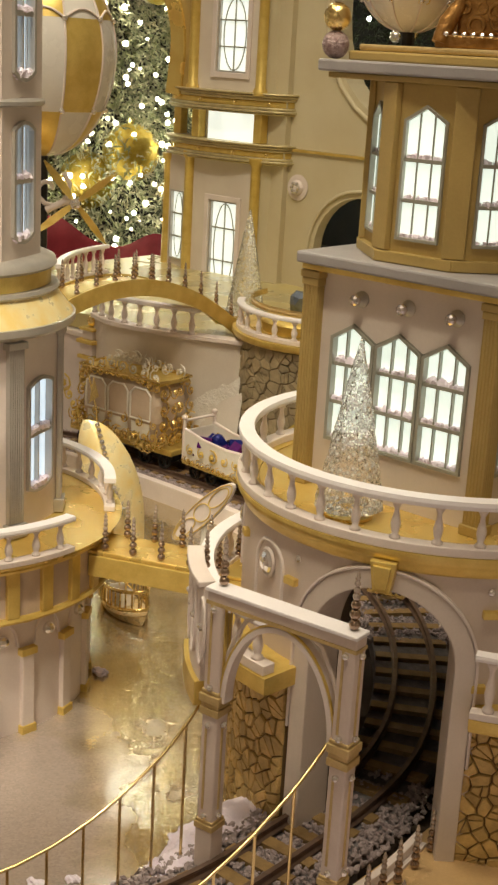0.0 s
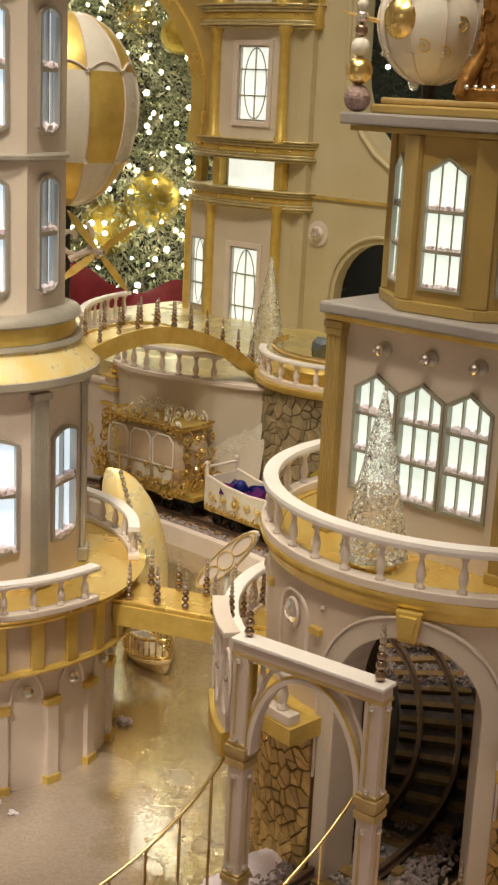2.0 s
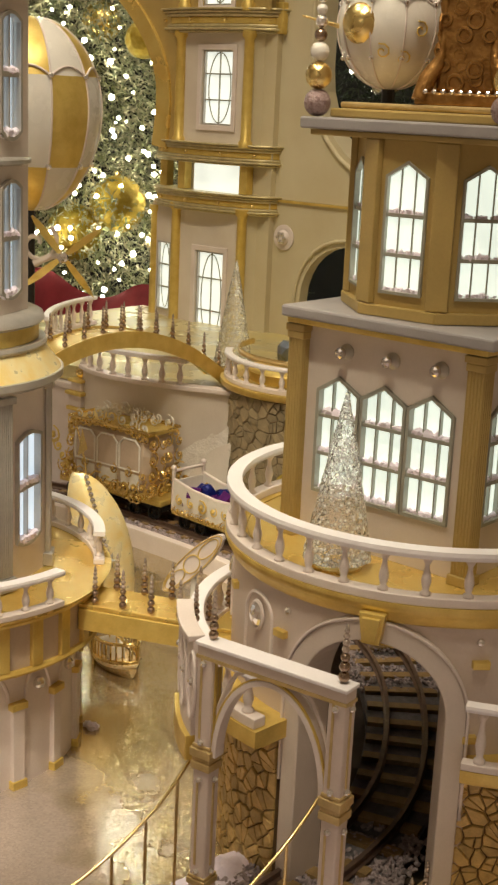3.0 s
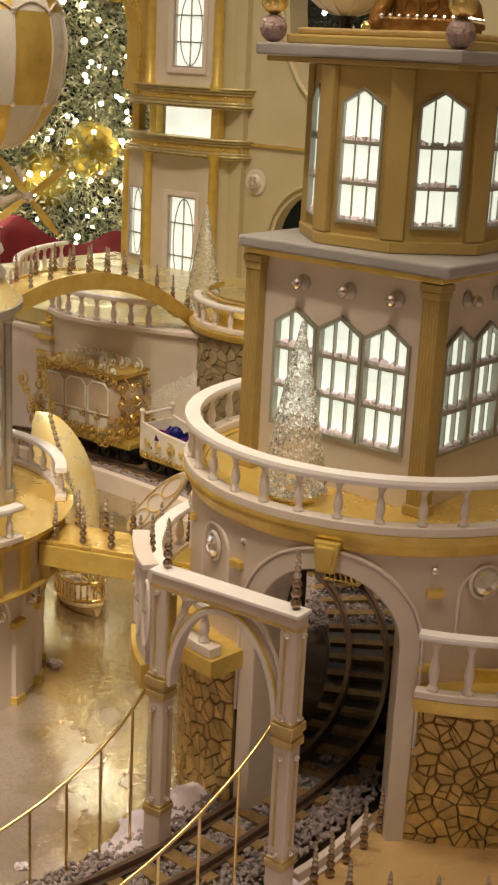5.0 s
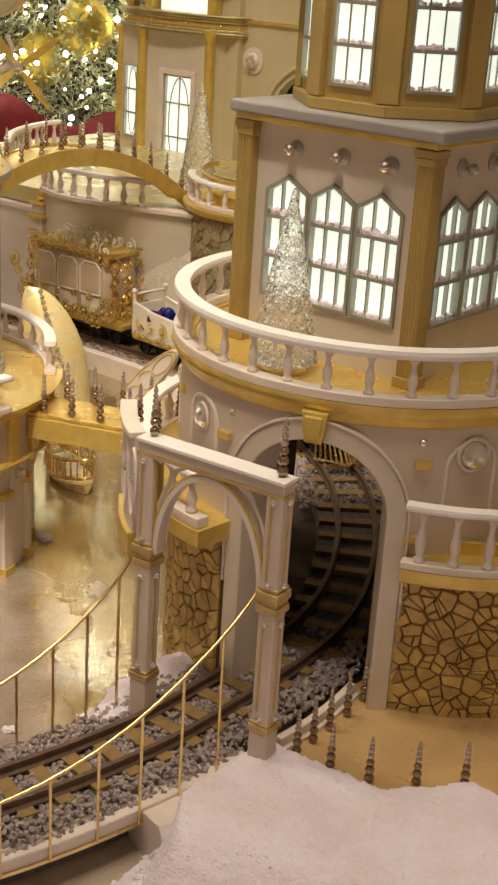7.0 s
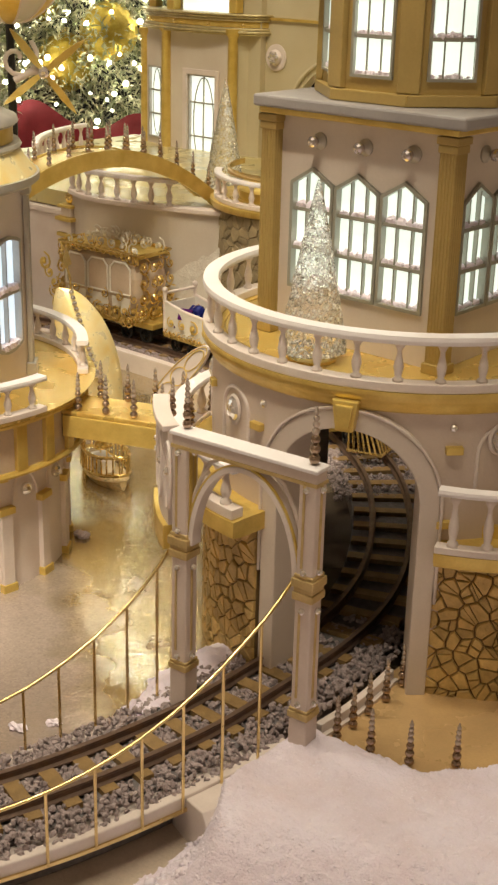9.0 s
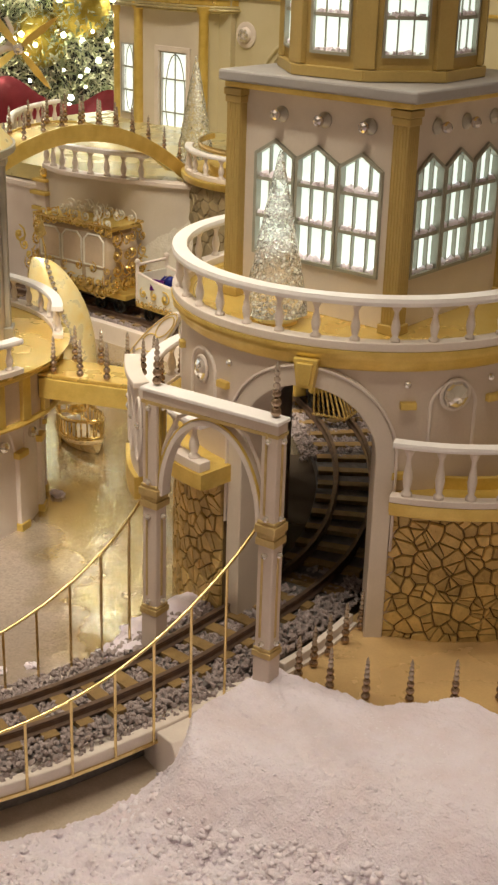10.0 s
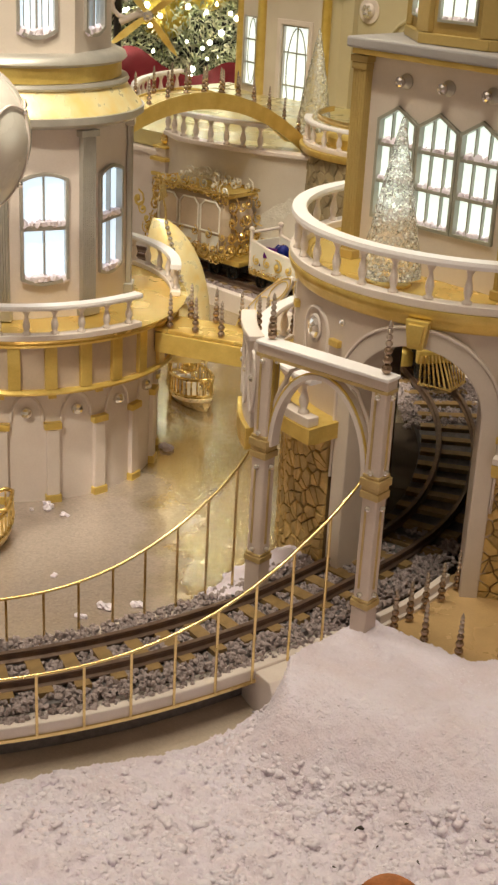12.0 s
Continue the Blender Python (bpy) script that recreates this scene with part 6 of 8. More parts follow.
part("pane", bm, PANEWARM, w)
bm = bmesh.new()
tube(bm, [m @ Vector((0.004 + 0.018 * math.cos(TAU * i / 24), 0.004, 0.3335 + 0.08 * math.sin(TAU * i / 24))) for i in range(25)], 0.0014, 6)
part("tracery", bm, FRAME, w)
for z in (0.305, 0.362):
    bm = bmesh.new()
    box(bm, -0.024, 0.030, 0.001, 0.006, z - 0.002, z + 0.002, m)
    part("glazing_bar", bm, FRAME, w)
bm = bmesh.new()
lathe(bm, [(0.015, 0.18), (0.015, 0.192), (0.011, 0.198), (0.010, 0.488), (0.015, 0.496), (0.015, 0.5075)], 16, (-1.652, -0.024, 0))
part("column", bm, GOLD, FA, "gold engaged column", smooth=True)
bm = bmesh.new()
slab(bm, [(-1.66, 0.02), (-1.555, -0.044), (-1.335, -0.044), (-1.29, 0.02), (-1.29, 0.05), (-1.66, 0.05)], 0.16, 0.1795)
part("bay_foot", bm, OLIVE, FA)
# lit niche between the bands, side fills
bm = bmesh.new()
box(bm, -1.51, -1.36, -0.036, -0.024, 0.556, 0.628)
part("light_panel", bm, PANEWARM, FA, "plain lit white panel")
for x in (-1.545, -1.345):
    bm = bmesh.new()
    box(bm, x - 0.012, x + 0.012, -0.045, -0.02, 0.556, 0.632)
    part("niche_pier", bm, GOLD, FA, bevel=0.002)
for x in (-1.645,):
    bm = bmesh.new()
    box(bm, x - 0.012, x + 0.012, -0.005, 0.02, 0.556, 0.632)
    part("niche_pier", bm, GOLD, FA, bevel=0.002)
BANDGOLD = paint("worn_pale_gold", (0.62, 0.53, 0.29), 0.36, metal=0.4, vary=0.25, scale=50, bump=0.15, col2=(0.48, 0.40, 0.22))
for z0, z1 in ((0.508, 0.556), (0.622, 0.672), (0.922, 0.978)):
    h = z1 - z0
    for k, (a, b, o, mt) in enumerate(((0.0, 0.10, 0.008, BANDGOLD), (0.10, 0.22, 0.013, BANDGOLD), (0.22, 0.36, 0.009, BANDGOLD), (0.36, 0.64, 0.005, GOLD), (0.64, 0.78, 0.010, BANDGOLD), (0.78, 0.90, 0.014, BANDGOLD), (0.90, 1.0, 0.018, BANDGOLD))):
        bm = bmesh.new()
        pts = [(-1.4675 - (0.1925 + o) * math.cos(math.pi * q / 22), 0.02 - (0.084 + o) * math.sin(math.pi * q / 22) ** 0.8) for q in range(23)] + [(-1.275 + o, 0.04), (-1.66 - o, 0.04)]
        slab(bm, pts, z0 + h * a, z0 + h * b - 0.0004)
        part("band", bm, mt, FA, bevel=0.0022)
    for x in (-1.60, -1.50, -1.39, -1.30):
        bm = bmesh.new()
        ball(bm, (x, -0.078 if -1.55 < x < -1.33 else -0.058, z0 + h * 0.5), 0.0045, 8, 6)
        part("stud", bm, GOLDLEAF, FA)
for z0, z1 in ((0.18, 0.5225), (0.6645, 0.9275)):
    for x, y in ((-1.553, -0.050), (-1.337, -0.050)):
        bm = bmesh.new()
        lathe(bm, [(0.017, z0), (0.017, z0 + 0.012), (0.0125, z0 + 0.018), (0.0115, z1 - 0.020), (0.017, z1 - 0.012), (0.017, z1 - 0.0005)], 16, (x, y, 0))
        part("column", bm, GOLD, FA, "gold engaged column", smooth=True)
# gold wing wall with the concave edge of a great arch
bm = bmesh.new()
arc = [(-1.634, 0.655), (-1.628, 0.70), (-1.622, 0.76), (-1.628, 0.82), (-1.655, 0.88), (-1.700, 0.94), (-1.765, 1.00), (-1.86, 1.06), (-1.86, 1.15), (-1.556, 1.15), (-1.556, 0.664), (-1.60, 0.655)]
prism(bm, arc, -0.01, 0.03)
part("arch_wing", bm, OCHRE, FA, "ochre gold wing wall").location.y = -0.045
# broad bright band following the arch
edge = [Vector((x, 0, z)) for x, z in arc[:8]]
edge = spline(edge, 4)
bm = bmesh.new()
prev = None
for q, p in enumerate(edge):
    d = (edge[min(q + 1, len(edge) - 1)] - edge[max(q - 1, 0)]).normalized()
    w = Vector((d.z, 0, -d.x)) * (0.050 - 0.014 * q / len(edge))
    ring = [bm.verts.new(v) for v in (p + Vector((0, -0.018, 0)), p + w + Vector((0, -0.018, 0)), p + w + Vector((0, -0.006, 0)), p + Vector((0, 0.034, 0)))]
    if prev:
        for k in range(4):
            bm.faces.new((prev[k], prev[(k + 1) % 4], ring[(k + 1) % 4], ring[k]))
    else:
        bm.faces.new(ring)
    prev = ring
bm.faces.new(prev[::-1])
part("arch_edge", bm, FLOORGOLD, FA, "broad bright gold arch band", bevel=0.002).location.y = -0.045
bm = bmesh.new()
wall_face_with_hole(bm, -1.556, -1.28, 0.9705, 1.40, [(-1.49, 0.984), (-1.40, 0.984), (-1.40, 1.20), (-1.49, 1.20)], -0.045, -0.030, Matrix.Identity(4))
part("upper_wall", bm, OCHRE, FA, weld=True)
ellipse_window(FA, -1.49, -1.40, 0.984, 1.20, -0.036, (1.06, 1.13))
bm = bmesh.new()
box(bm, -1.556, -1.28, -0.018, 0.03, 0.9705, 1.40)
part("upper_core", bm, OCHRE, FA)
for x in (-1.545, -1.345):
    bm = bmesh.new()
    lathe(bm, [(0.017, 0.9705), (0.017, 0.985), (0.0125, 0.992), (0.0115, 1.39)], 16, (x, -0.050, 0))
    part("column", bm, GOLD, FA, "gold engaged column", smooth=True)
bm = bmesh.new()
box(bm, -1.556, -1.28, -0.018, 0.03, 0.16, 0.6643)
box(bm, -1.556, -1.28, -0.018, 0.03, 0.6645, 0.93)
part("bay_core", bm, OLIVE, FA)
bm = bmesh.new()
slab(bm, [(-1.335, -0.044), (-1.290, 0.02), (-1.300, 0.03), (-1.345, -0.034)], 0.18, 0.525)
part("bay_side", bm, OLIVE, FA)
bm = bmesh.new()
slab(bm, [(-1.335, -0.044), (-1.290, 0.02), (-1.300, 0.03), (-1.345, -0.034)], 0.664, 0.93)
part("bay_side", bm, OLIVE, FA)
EAST = Vector((-0.041, 0, -0.008))
# plain wall to the east, with a great round opening and a smaller arch
bm = bmesh.new()
hole = [(-1.135, 1.149), (-1.133, 0.90)] + [(-0.90 - 0.233 * math.cos(math.pi * i / 14) * 1.0, 0.86 - 0.235 * math.sin(math.pi * i / 14)) for i in range(15)] + [(-0.667, 0.90), (-0.667, 1.149)]
wall_face_with_hole(bm, -1.26, -0.2, 0.5585, 1.15, hole, 0, 0.065, Matrix.Identity(4))
part("east_wall", bm, OLIVE, FA, "cream plaster wall with a great round opening", weld=True).location = EAST
bm = bmesh.new()
tube(bm, [(x * 1.0, -0.002, z) for x, z in [(-1.15, 1.15), (-1.148, 0.90)] + [(-0.90 - 0.250 * math.cos(math.pi * i / 14), 0.86 - 0.252 * math.sin(math.pi * i / 14)) for i in range(15)]], 0.0055, 8)
part("opening_moulding", bm, OLIVE, FA, "raised moulding round the opening", smooth=True).location = EAST
bm = bmesh.new()
hole = [(-1.150, 0.235)] + [(-1.150, 0.33)] + [(-1.02 - 0.13 * math.cos(math.pi * i / 14), 0.33 + 0.135 * math.sin(math.pi * i / 14)) for i in range(1, 14)] + [(-0.890, 0.33), (-0.890, 0.235)]
wall_face_with_hole(bm, -1.26, -0.2, 0.18, 0.5515, hole[::-1], 0, 0.03, Matrix.Identity(4))
part("east_wall", bm, OLIVE, FA, "cream plaster wall with an arched opening", weld=True).location = EAST
bm = bmesh.new()
tube(bm, [(x, -0.003, z) for x, z in [(-1.165, 0.25), (-1.165, 0.33)] + [(-1.02 - 0.145 * math.cos(math.pi * i / 14), 0.33 + 0.150 * math.sin(math.pi * i / 14)) for i in range(1, 14)]], 0.0045, 8)
part("arch_moulding", bm, OLIVE, FA, smooth=True).location = EAST
bm = bmesh.new()
box(bm, -1.30, -0.2, -0.006, 0.02, 0.552, 0.558)
part("yellow_line", bm, GOLD, FA).location = EAST
mm = Matrix.Translation((-1.205, -0.001, 0.471)) @ Matrix.Rotation(radians(90), 4, "X")
ros = part("rosette", lathe(bmesh.new(), [(0.030, 0), (0.030, 0.002), (0.020, 0.004), (0.018, 0.003), (0.017, 0.008), (0.012, 0.012), (0.001, 0.012)], 24, m=mm), WHITE, FA, "round rosette with crystal petals", smooth=True)
ros.location = EAST
for i in range(6):
    bm = bmesh.new()
    ball(bm, mm @ Vector((0.0095 * math.cos(TAU * i / 6), 0.0095 * math.sin(TAU * i / 6), 0.012)), 0.0055, 7, 5)
    part("petal", bm, CRYSTAL, ros)
bm = bmesh.new()
box(bm, -1.265, -1.225, -0.02, 0.0, 0.93, 1.0)
part("wall_bracket", bm, GOLD, FA, bevel=0.003).location = EAST

# near-black sheet added for the darkness of the hall beyond the openings
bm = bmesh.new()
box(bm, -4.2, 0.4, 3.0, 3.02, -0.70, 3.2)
tagged(part("backdrop", bm, DARK), "added near-black sheet standing in for the unlit hall behind the display", "curtain", "", "structure")

# ---- frosted glass cone trees ----
def cone_tree(m, h, r, seed, stand=True, lab="frosted glass cone tree with a rippled surface"):
    tr = thing("glass_tree", lab, "glass tree", m, "glass trees")
    rg = random.Random(seed)
    bm = bmesh.new()
    n, rows = 34, int(30 + 60 * h)
    rings = []
    for i in range(rows + 1):
        t = i / rows
        rr = r * (1 - t) ** 0.92 + 0.0012
        rings.append([bm.verts.new((rr * (1 + (0.11 * (rg.random() - 0.5)) * (0.4 if i == 0 else 1)) * math.cos(TAU * a / n), rr * (1 + 0.11 * (rg.random() - 0.5)) * math.sin(TAU * a / n), 0.010 + (h - 0.010) * min(1.0, max(0.0, t + 0.010 * (rg.random() - 0.5))))) for a in range(n)])
    for a, b in zip(rings, rings[1:]):
        for j in range(n):
            bm.faces.new((a[j], a[(j + 1) % n], b[(j + 1) % n], b[j]))
    bm.faces.new(rings[0][::-1])
    bm.faces.new(rings[-1])
    part("cone", bm, ICE, tr)
    if stand:
        part("stand", lathe(bmesh.new(), [(r * 0.75, 0), (r * 0.75, 0.003), (r * 0.3, 0.006), (r * 0.3, 0.0105)], 24), GOLDLEAF, tr, smooth=True)
    return tr


cone_tree(pose(-0.007, -0.052, 0.3244), 0.179, 0.0335, 1)
cone_tree(pose(-1.040, 0.962, 0.2322), 0.224, 0.039, 2)
cone_tree(pose(-1.02, 1.42, 0.2322), 0.20, 0.035, 3)

# ---- great fir tree with lights, behind the arch ----
def fir_tree():
    ft = thing("christmas_tree", "tall frosted fir hung with gold balls and white lights", "tree", pose(-2.62, 2.02, -0.70))
    bm = bmesh.new()
    tube(bm, [(0, 0, 0), (0, 0, 1.8), (0, 0, 3.75)], [0.10, 0.06, 0.01], 12)
    part("trunk", bm, BLACK, ft)
    r = random.Random(21)
    verts, faces = [], []

    def radius(z):
        return 0.78 * (1 - (z - 0.35) / 3.6)

    for q in range(105000):
        z = 0.50 + 1.75 * r.random() if q < 85000 else 2.2 + 1.5 * r.random()
        a = radians(-110 + 140 * r.random()) if r.random() < 0.62 else TAU * r.random()
        rr = radius(z) * (0.72 + 0.30 * r.random() + 0.08 * math.sin(7 * a + 11 * z))
        c = Vector((rr * math.cos(a), rr * math.sin(a), z))
        d = Vector((math.cos(a) + (r.random() - 0.5) * 1.6, math.sin(a) + (r.random() - 0.5) * 1.6, (r.random() - 0.6) * 1.2)).normalized()
        s = d.cross(Vector((r.random() - 0.5, r.random() - 0.5, r.random() - 0.5))).normalized()
        l, w = 0.016 + 0.030 * r.random(), 0.0019 + 0.0024 * r.random()
        bend = Vector((0, 0, -0.010 * r.random()))
        n = len(verts)
        verts.extend([c - s * w, c + s * w, c + d * l * 0.5 + s * w * 0.9, c + d * l * 0.5 - s * w * 0.9, c + d * l + bend])
        faces.extend([(n, n + 1, n + 2, n + 3), (n + 3, n + 2, n + 4)])
    me = bpy.data.meshes.new("crown")
    me.from_pydata([tuple(v) for v in verts], [], faces)
    me.materials.append(LEAF)
    crown = new("crown", me)
    crown.parent = ft
    tagged(crown, "frosted curly fir sprigs")
    bulb = bmesh.new()
    ball(bulb, (0, 0, 0), 0.0060, 8, 6)
    TREEBULB = glow("tree_bulb", (1.0, 0.97, 0.78), 37.0, 5, 0.5)
    bulb_me = mesh_of("bulb", bulb, TREEBULB)
    bm = bmesh.new()
    for q in range(340):
        z = 2.15 + 1.35 * r.random()
        a = radians(-100 + 110 * r.random())
        rr = radius(z) * (1.0 + 0.08 * r.random())
        ball(bm, (rr * math.cos(a), rr * math.sin(a), z), 0.006 * (0.7 + 0.9 * r.random()), 7, 5)
    part("upper_lights", bm, TREEBULB, ft, "many small warm lights", kind="stuff")
    for q in range(860):
        z = 0.55 + 1.65 * r.random() if q < 600 else 2.1 + 1.55 * r.random()
        a = radians(-100 + 120 * r.random()) if r.random() < 0.75 else TAU * r.random()
        rr = radius(z) * (1.0 + 0.06 * r.random())
        k = 0.55 + 0.9 * r.random()
        piece("bulb", bulb_me, ft, Matrix.Translation((rr * math.cos(a), rr * math.sin(a), z)) @ Matrix.Diagonal((k, k, k, 1)))
    return ft


fir_tree()
TINSEL = paint("gold_tinsel", (0.47, 0.35, 0.06), 0.5, metal=0.7, vary=0.35, scale=60, bump=0.7, fine=140, col2=(0.40, 0.27, 0.03))


def bauble(p, r, rough):
    b = thing("gold_bauble", "large glittering gold bauble on the fir", "bauble", Matrix.Translation(p), "gold baubles")
    bm = bmesh.new()
    ico(bm, (0, 0, 0), r, 0.012 if rough else 0.0, random.Random(int(r * 1e4)), 4)
    part("bauble_shell", bm, TINSEL if rough else GOLDLEAF, b, smooth=not rough)
    bm = bmesh.new()
    tube(bm, [(0, 0, r * 0.95), (0, 0, r * 1.15)], r * 0.12, 8)
    part("cap", bm, GOLDLEAF, b)


for p, r, rough in (((-2.275, 1.63, 0.365), 0.085, True), ((-2.165, 1.70, 0.455), 0.085, True), ((-2.30, 1.75, 0.98), 0.06, False), ((-2.12, 1.75, 0.93), 0.055, True), ((-2.05, 1.78, 0.35), 0.05, False), ((-2.36, 1.62, 0.52), 0.05, True)):
    bauble(p, r, rough)
# dark fir boughs with a few lights, seen through the great round opening
BO = thing("fir_boughs", "dark fir boughs with lights behind the round opening", "fir branch", pose(-1.02, 1.62, 0.86))
rb = random.Random(77)
verts, faces = [], []
for q in range(9000):
    c = Vector(((rb.random() - 0.5) * 0.5, (rb.random() - 0.5) * 0.16, (rb.random() - 0.5) * 0.5))
    c.z += 0.03 * math.sin(14 * c.x)
    d = Vector((rb.random() - 0.5, rb.random() - 0.9, rb.random() - 0.6)).normalized()
    w = d.cross(Vector((rb.random() - 0.5, rb.random() - 0.5, rb.random() - 0.5))).normalized() * 0.0016
    n = len(verts)
    verts += [tuple(c - w), tuple(c + w), tuple(c + d * (0.014 + 0.02 * rb.random()))]
    faces.append((n, n + 1, n + 2))
me = bpy.data.meshes.new("needles")
me.from_pydata(verts, [], faces)
me.materials.append(paint("dark_fir_needle", (0.035, 0.055, 0.02), 0.6, vary=0.4, scale=40, bump=0.0))
needles = new("needles", me)
needles.parent = BO
bm = bmesh.new()
tube(bm, [(0, 0.02, -1.56), (0, 0.02, 0.20)], 0.012, 8)
part("bough_pole", bm, BLACK, BO)
bulb = bmesh.new()
ball(bulb, (0, 0, 0), 0.0055, 8, 6)
bulb_me = mesh_of("bulb", bulb, glow("bough_bulb", (1.0, 0.97, 0.78), 30.0, 5, 0.3))
for x, z in ((-0.173, -0.010), (-0.120, 0.055), (-0.14, -0.16), (0.02, 0.06), (0.10, -0.05)):
    piece("bulb", bulb_me, BO, Matrix.Translation((x, -0.10, z)))
for x, z, mt in ((-0.089, -0.047, STUDSILVER), (-0.045, -0.039, GOLDLEAF)):
    bm = bmesh.new()
    ball(bm, (x, -0.105, z), 0.016, 16, 10)
    part("ball", bm, mt, BO, smooth=True)
# red velvet heap under the tree
bm = bmesh.new()
g = []
for i in range(41):
    for j in range(15):
        u, v = i / 40, j / 14
        x = -2.75 + 1.1 * u
        g.append(bm.verts.new((x, 1.50 - 0.25 * v + 0.02 * math.sin(9 * u + 5 * v), 0.24 - 0.42 * v ** 1.3 + 0.03 * math.sin(17 * u + 2.5 * v) + 0.015 * noise.noise(Vector((u * 9, v * 5, 2))))))
for i in range(40):
    for j in range(14):
        a = i * 15 + j
        bm.faces.new((g[a], g[a + 1], g[a + 16], g[a + 15]))
VEL = thing("velvet_drape", "heap of deep red velvet under the fir", "drape")
part("drape_cloth", bm, RED, VEL, smooth=True)
bm = bmesh.new()
box(bm, -2.75, -1.65, 1.24, 1.52, -0.70, -0.20)
part("drape_stand", bm, BLACK, VEL)

# ---- hot-air balloons ----
def balloon(m, r, mast, tall=1.0, plain=False):
    bl = thing("model_balloon", "white and gold model balloon with crystal cords", "balloon", m, "model balloons")
    n = 10
    for k in range(n):
        a0, a1 = TAU * k / n, TAU * (k + 1) / n
        for lo, hi, mt in ((0.02, 0.32, PEARL if k % 2 else GOLD), (0.32, 0.6225, GOLD if k % 2 else PEARL), (0.6225, 0.98, PEARL if k % 2 else GOLD)):
            if plain:
                mt = PEARL
            bm = bmesh.new()
            rows = 12
            grid = []
            for i in range(rows + 1):
                t = lo + (hi - lo) * i / rows
                th = math.pi * (1 - t)
                rr = r * math.sin(th) * (1 if t > 0.5 else 1 - 0.10 * (0.5 - t))
                z = -r * tall * math.cos(math.pi * t) * (1.0 if t > 0.5 else 1.12)
                grid.append([bm.verts.new((rr * math.cos(a0 + (a1 - a0) * j / 6), rr * math.sin(a0 + (a1 - a0) * j / 6), z)) for j in range(7)])
            for i in range(rows):
                for j in range(6):
                    bm.faces.new((grid[i][j], grid[i][j + 1], grid[i + 1][j + 1], grid[i + 1][j]))
            part("gore", bm, mt, bl, smooth=True)
        bm = bmesh.new()
        pts = []
        for i in range(2, 30):
            t = i / 31
            rr = r * math.sin(math.pi * t) * (1 if t > 0.5 else 1 - 0.10 * (0.5 - t)) + 0.001
            pts.append((rr * math.cos(a0), rr * math.sin(a0), -r * tall * math.cos(math.pi * t) * (1.0 if t > 0.5 else 1.12)))
        tube(bm, pts, r * 0.016, 6)
        part("seam_cord", bm, WHITE, bl, smooth=True)
        bm = bmesh.new()
        pts = []
        for i in range(9):
            u = i / 8
            t = 0.622 + 0.035 * math.sin(math.pi * u)
            a = a0 + (a1 - a0) * u
            rr = r * math.sin(math.pi * t) + 0.002
            pts.append((rr * math.cos(a), rr * math.sin(a), -r * tall * math.cos(math.pi * t)))
        tube(bm, pts, r * 0.018, 6)
        part("swag_cord", bm, WHITE, bl, smooth=True)
        for t in (0.62, 0.32):
            bm = bmesh.new()
            rr = r * math.sin(math.pi * t) + 0.002
            ball(bm, (rr * math.cos(a0), rr * math.sin(a0), -r * tall * math.cos(math.pi * t) * (1 if t > 0.5 else 1.10)), r * 0.045, 8, 6)
            part("crystal", bm, CRYSTAL, bl)
    if mast < 0:
        bm = bmesh.new()
        tube(bm, [(0, 0, mast), (0, 0, -r * 0.9)], 0.007, 8)
        part("pole", bm, BLACK, bl)
    elif mast > 0:
        bm = bmesh.new()
        tube(bm, [(0, 0, r * 0.9), (0, 0, mast)], 0.0006, 5)
        part("wire", bm, BRASS, bl)
    return bl


balloon(pose(-1.022, 0.405, 0.742, 0, 0, 12), 0.116, -0.80, 1.28)
balloon(pose(-0.316, -0.396, 0.466, 0, 0, 0), 0.078, 3.13, 1.0, True)

# propeller ornament below the balloon
PR = thing("propeller", "four-bladed gold propeller on a scrolled white bracket", "propeller", pose(-0.958, 0.421, 0.503, 0, 0, 45))
for k in range(4):
    a = radians(38 + 90 * k)
    bm = bmesh.new()
    d, s = Vector((math.cos(a), 0, math.sin(a))), Vector((-math.sin(a), 0, math.cos(a)))
    L = 0.086
    ring = []
    for t, w in ((0.05, 0.003), (0.3, 0.0058), (0.6, 0.0064), (0.85, 0.004), (1.0, 0.0006)):
        c = d * (L * t)
        ring.append([bm.verts.new(c + s * w + Vector((0, -0.006 * t, 0))), bm.verts.new(c - s * w + Vector((0, 0.004, 0))), bm.verts.new(c - s * w + Vector((0, 0.006, 0))), bm.verts.new(c + s * w + Vector((0, -0.004 * t + 0.001, 0)))])
    for p, q in zip(ring, ring[1:]):
        for j in range(4):
            bm.faces.new((p[j], p[(j + 1) % 4], q[(j + 1) % 4], q[j]))
    bm.faces.new(ring[0])
    bm.faces.new(ring[-1][::-1])
    part("blade", bm, GOLD, PR)
bm = bmesh.new()
ball(bm, (0, -0.008, 0), 0.010, 10, 7)
part("hub", bm, CRYSTAL, PR)
bm = bmesh.new()
tube(bm, [(-0.045 + (0.004 + 0.0026 * i) * math.cos(i * 0.55), 0.012, 0.02 + (0.004 + 0.0026 * i) * math.sin(i * 0.55)) for i in range(14)], 0.004, 8)
tube(bm, [(0, 0.01, 0), (-0.02, 0.012, 0.0), (-0.05, 0.012, -0.015)], 0.006, 8)
part("scroll_bracket", bm, WHITE, PR, smooth=True)

# ---- ornaments on the main tower's top slab ----
TP = thing("stepped_plinth", "stepped cream and gold plinth on the tower roof", "plinth", pose(0, 0.108, 0.7602))
bm = bmesh.new()
square_ring(bm, 0, 0.097, 0.0, 0.009)
part("lower_step", bm, OCHRE, TP, bevel=0.002)
bm = bmesh.new()
square_ring(bm, 0, 0.090, 0.0094, 0.0155)
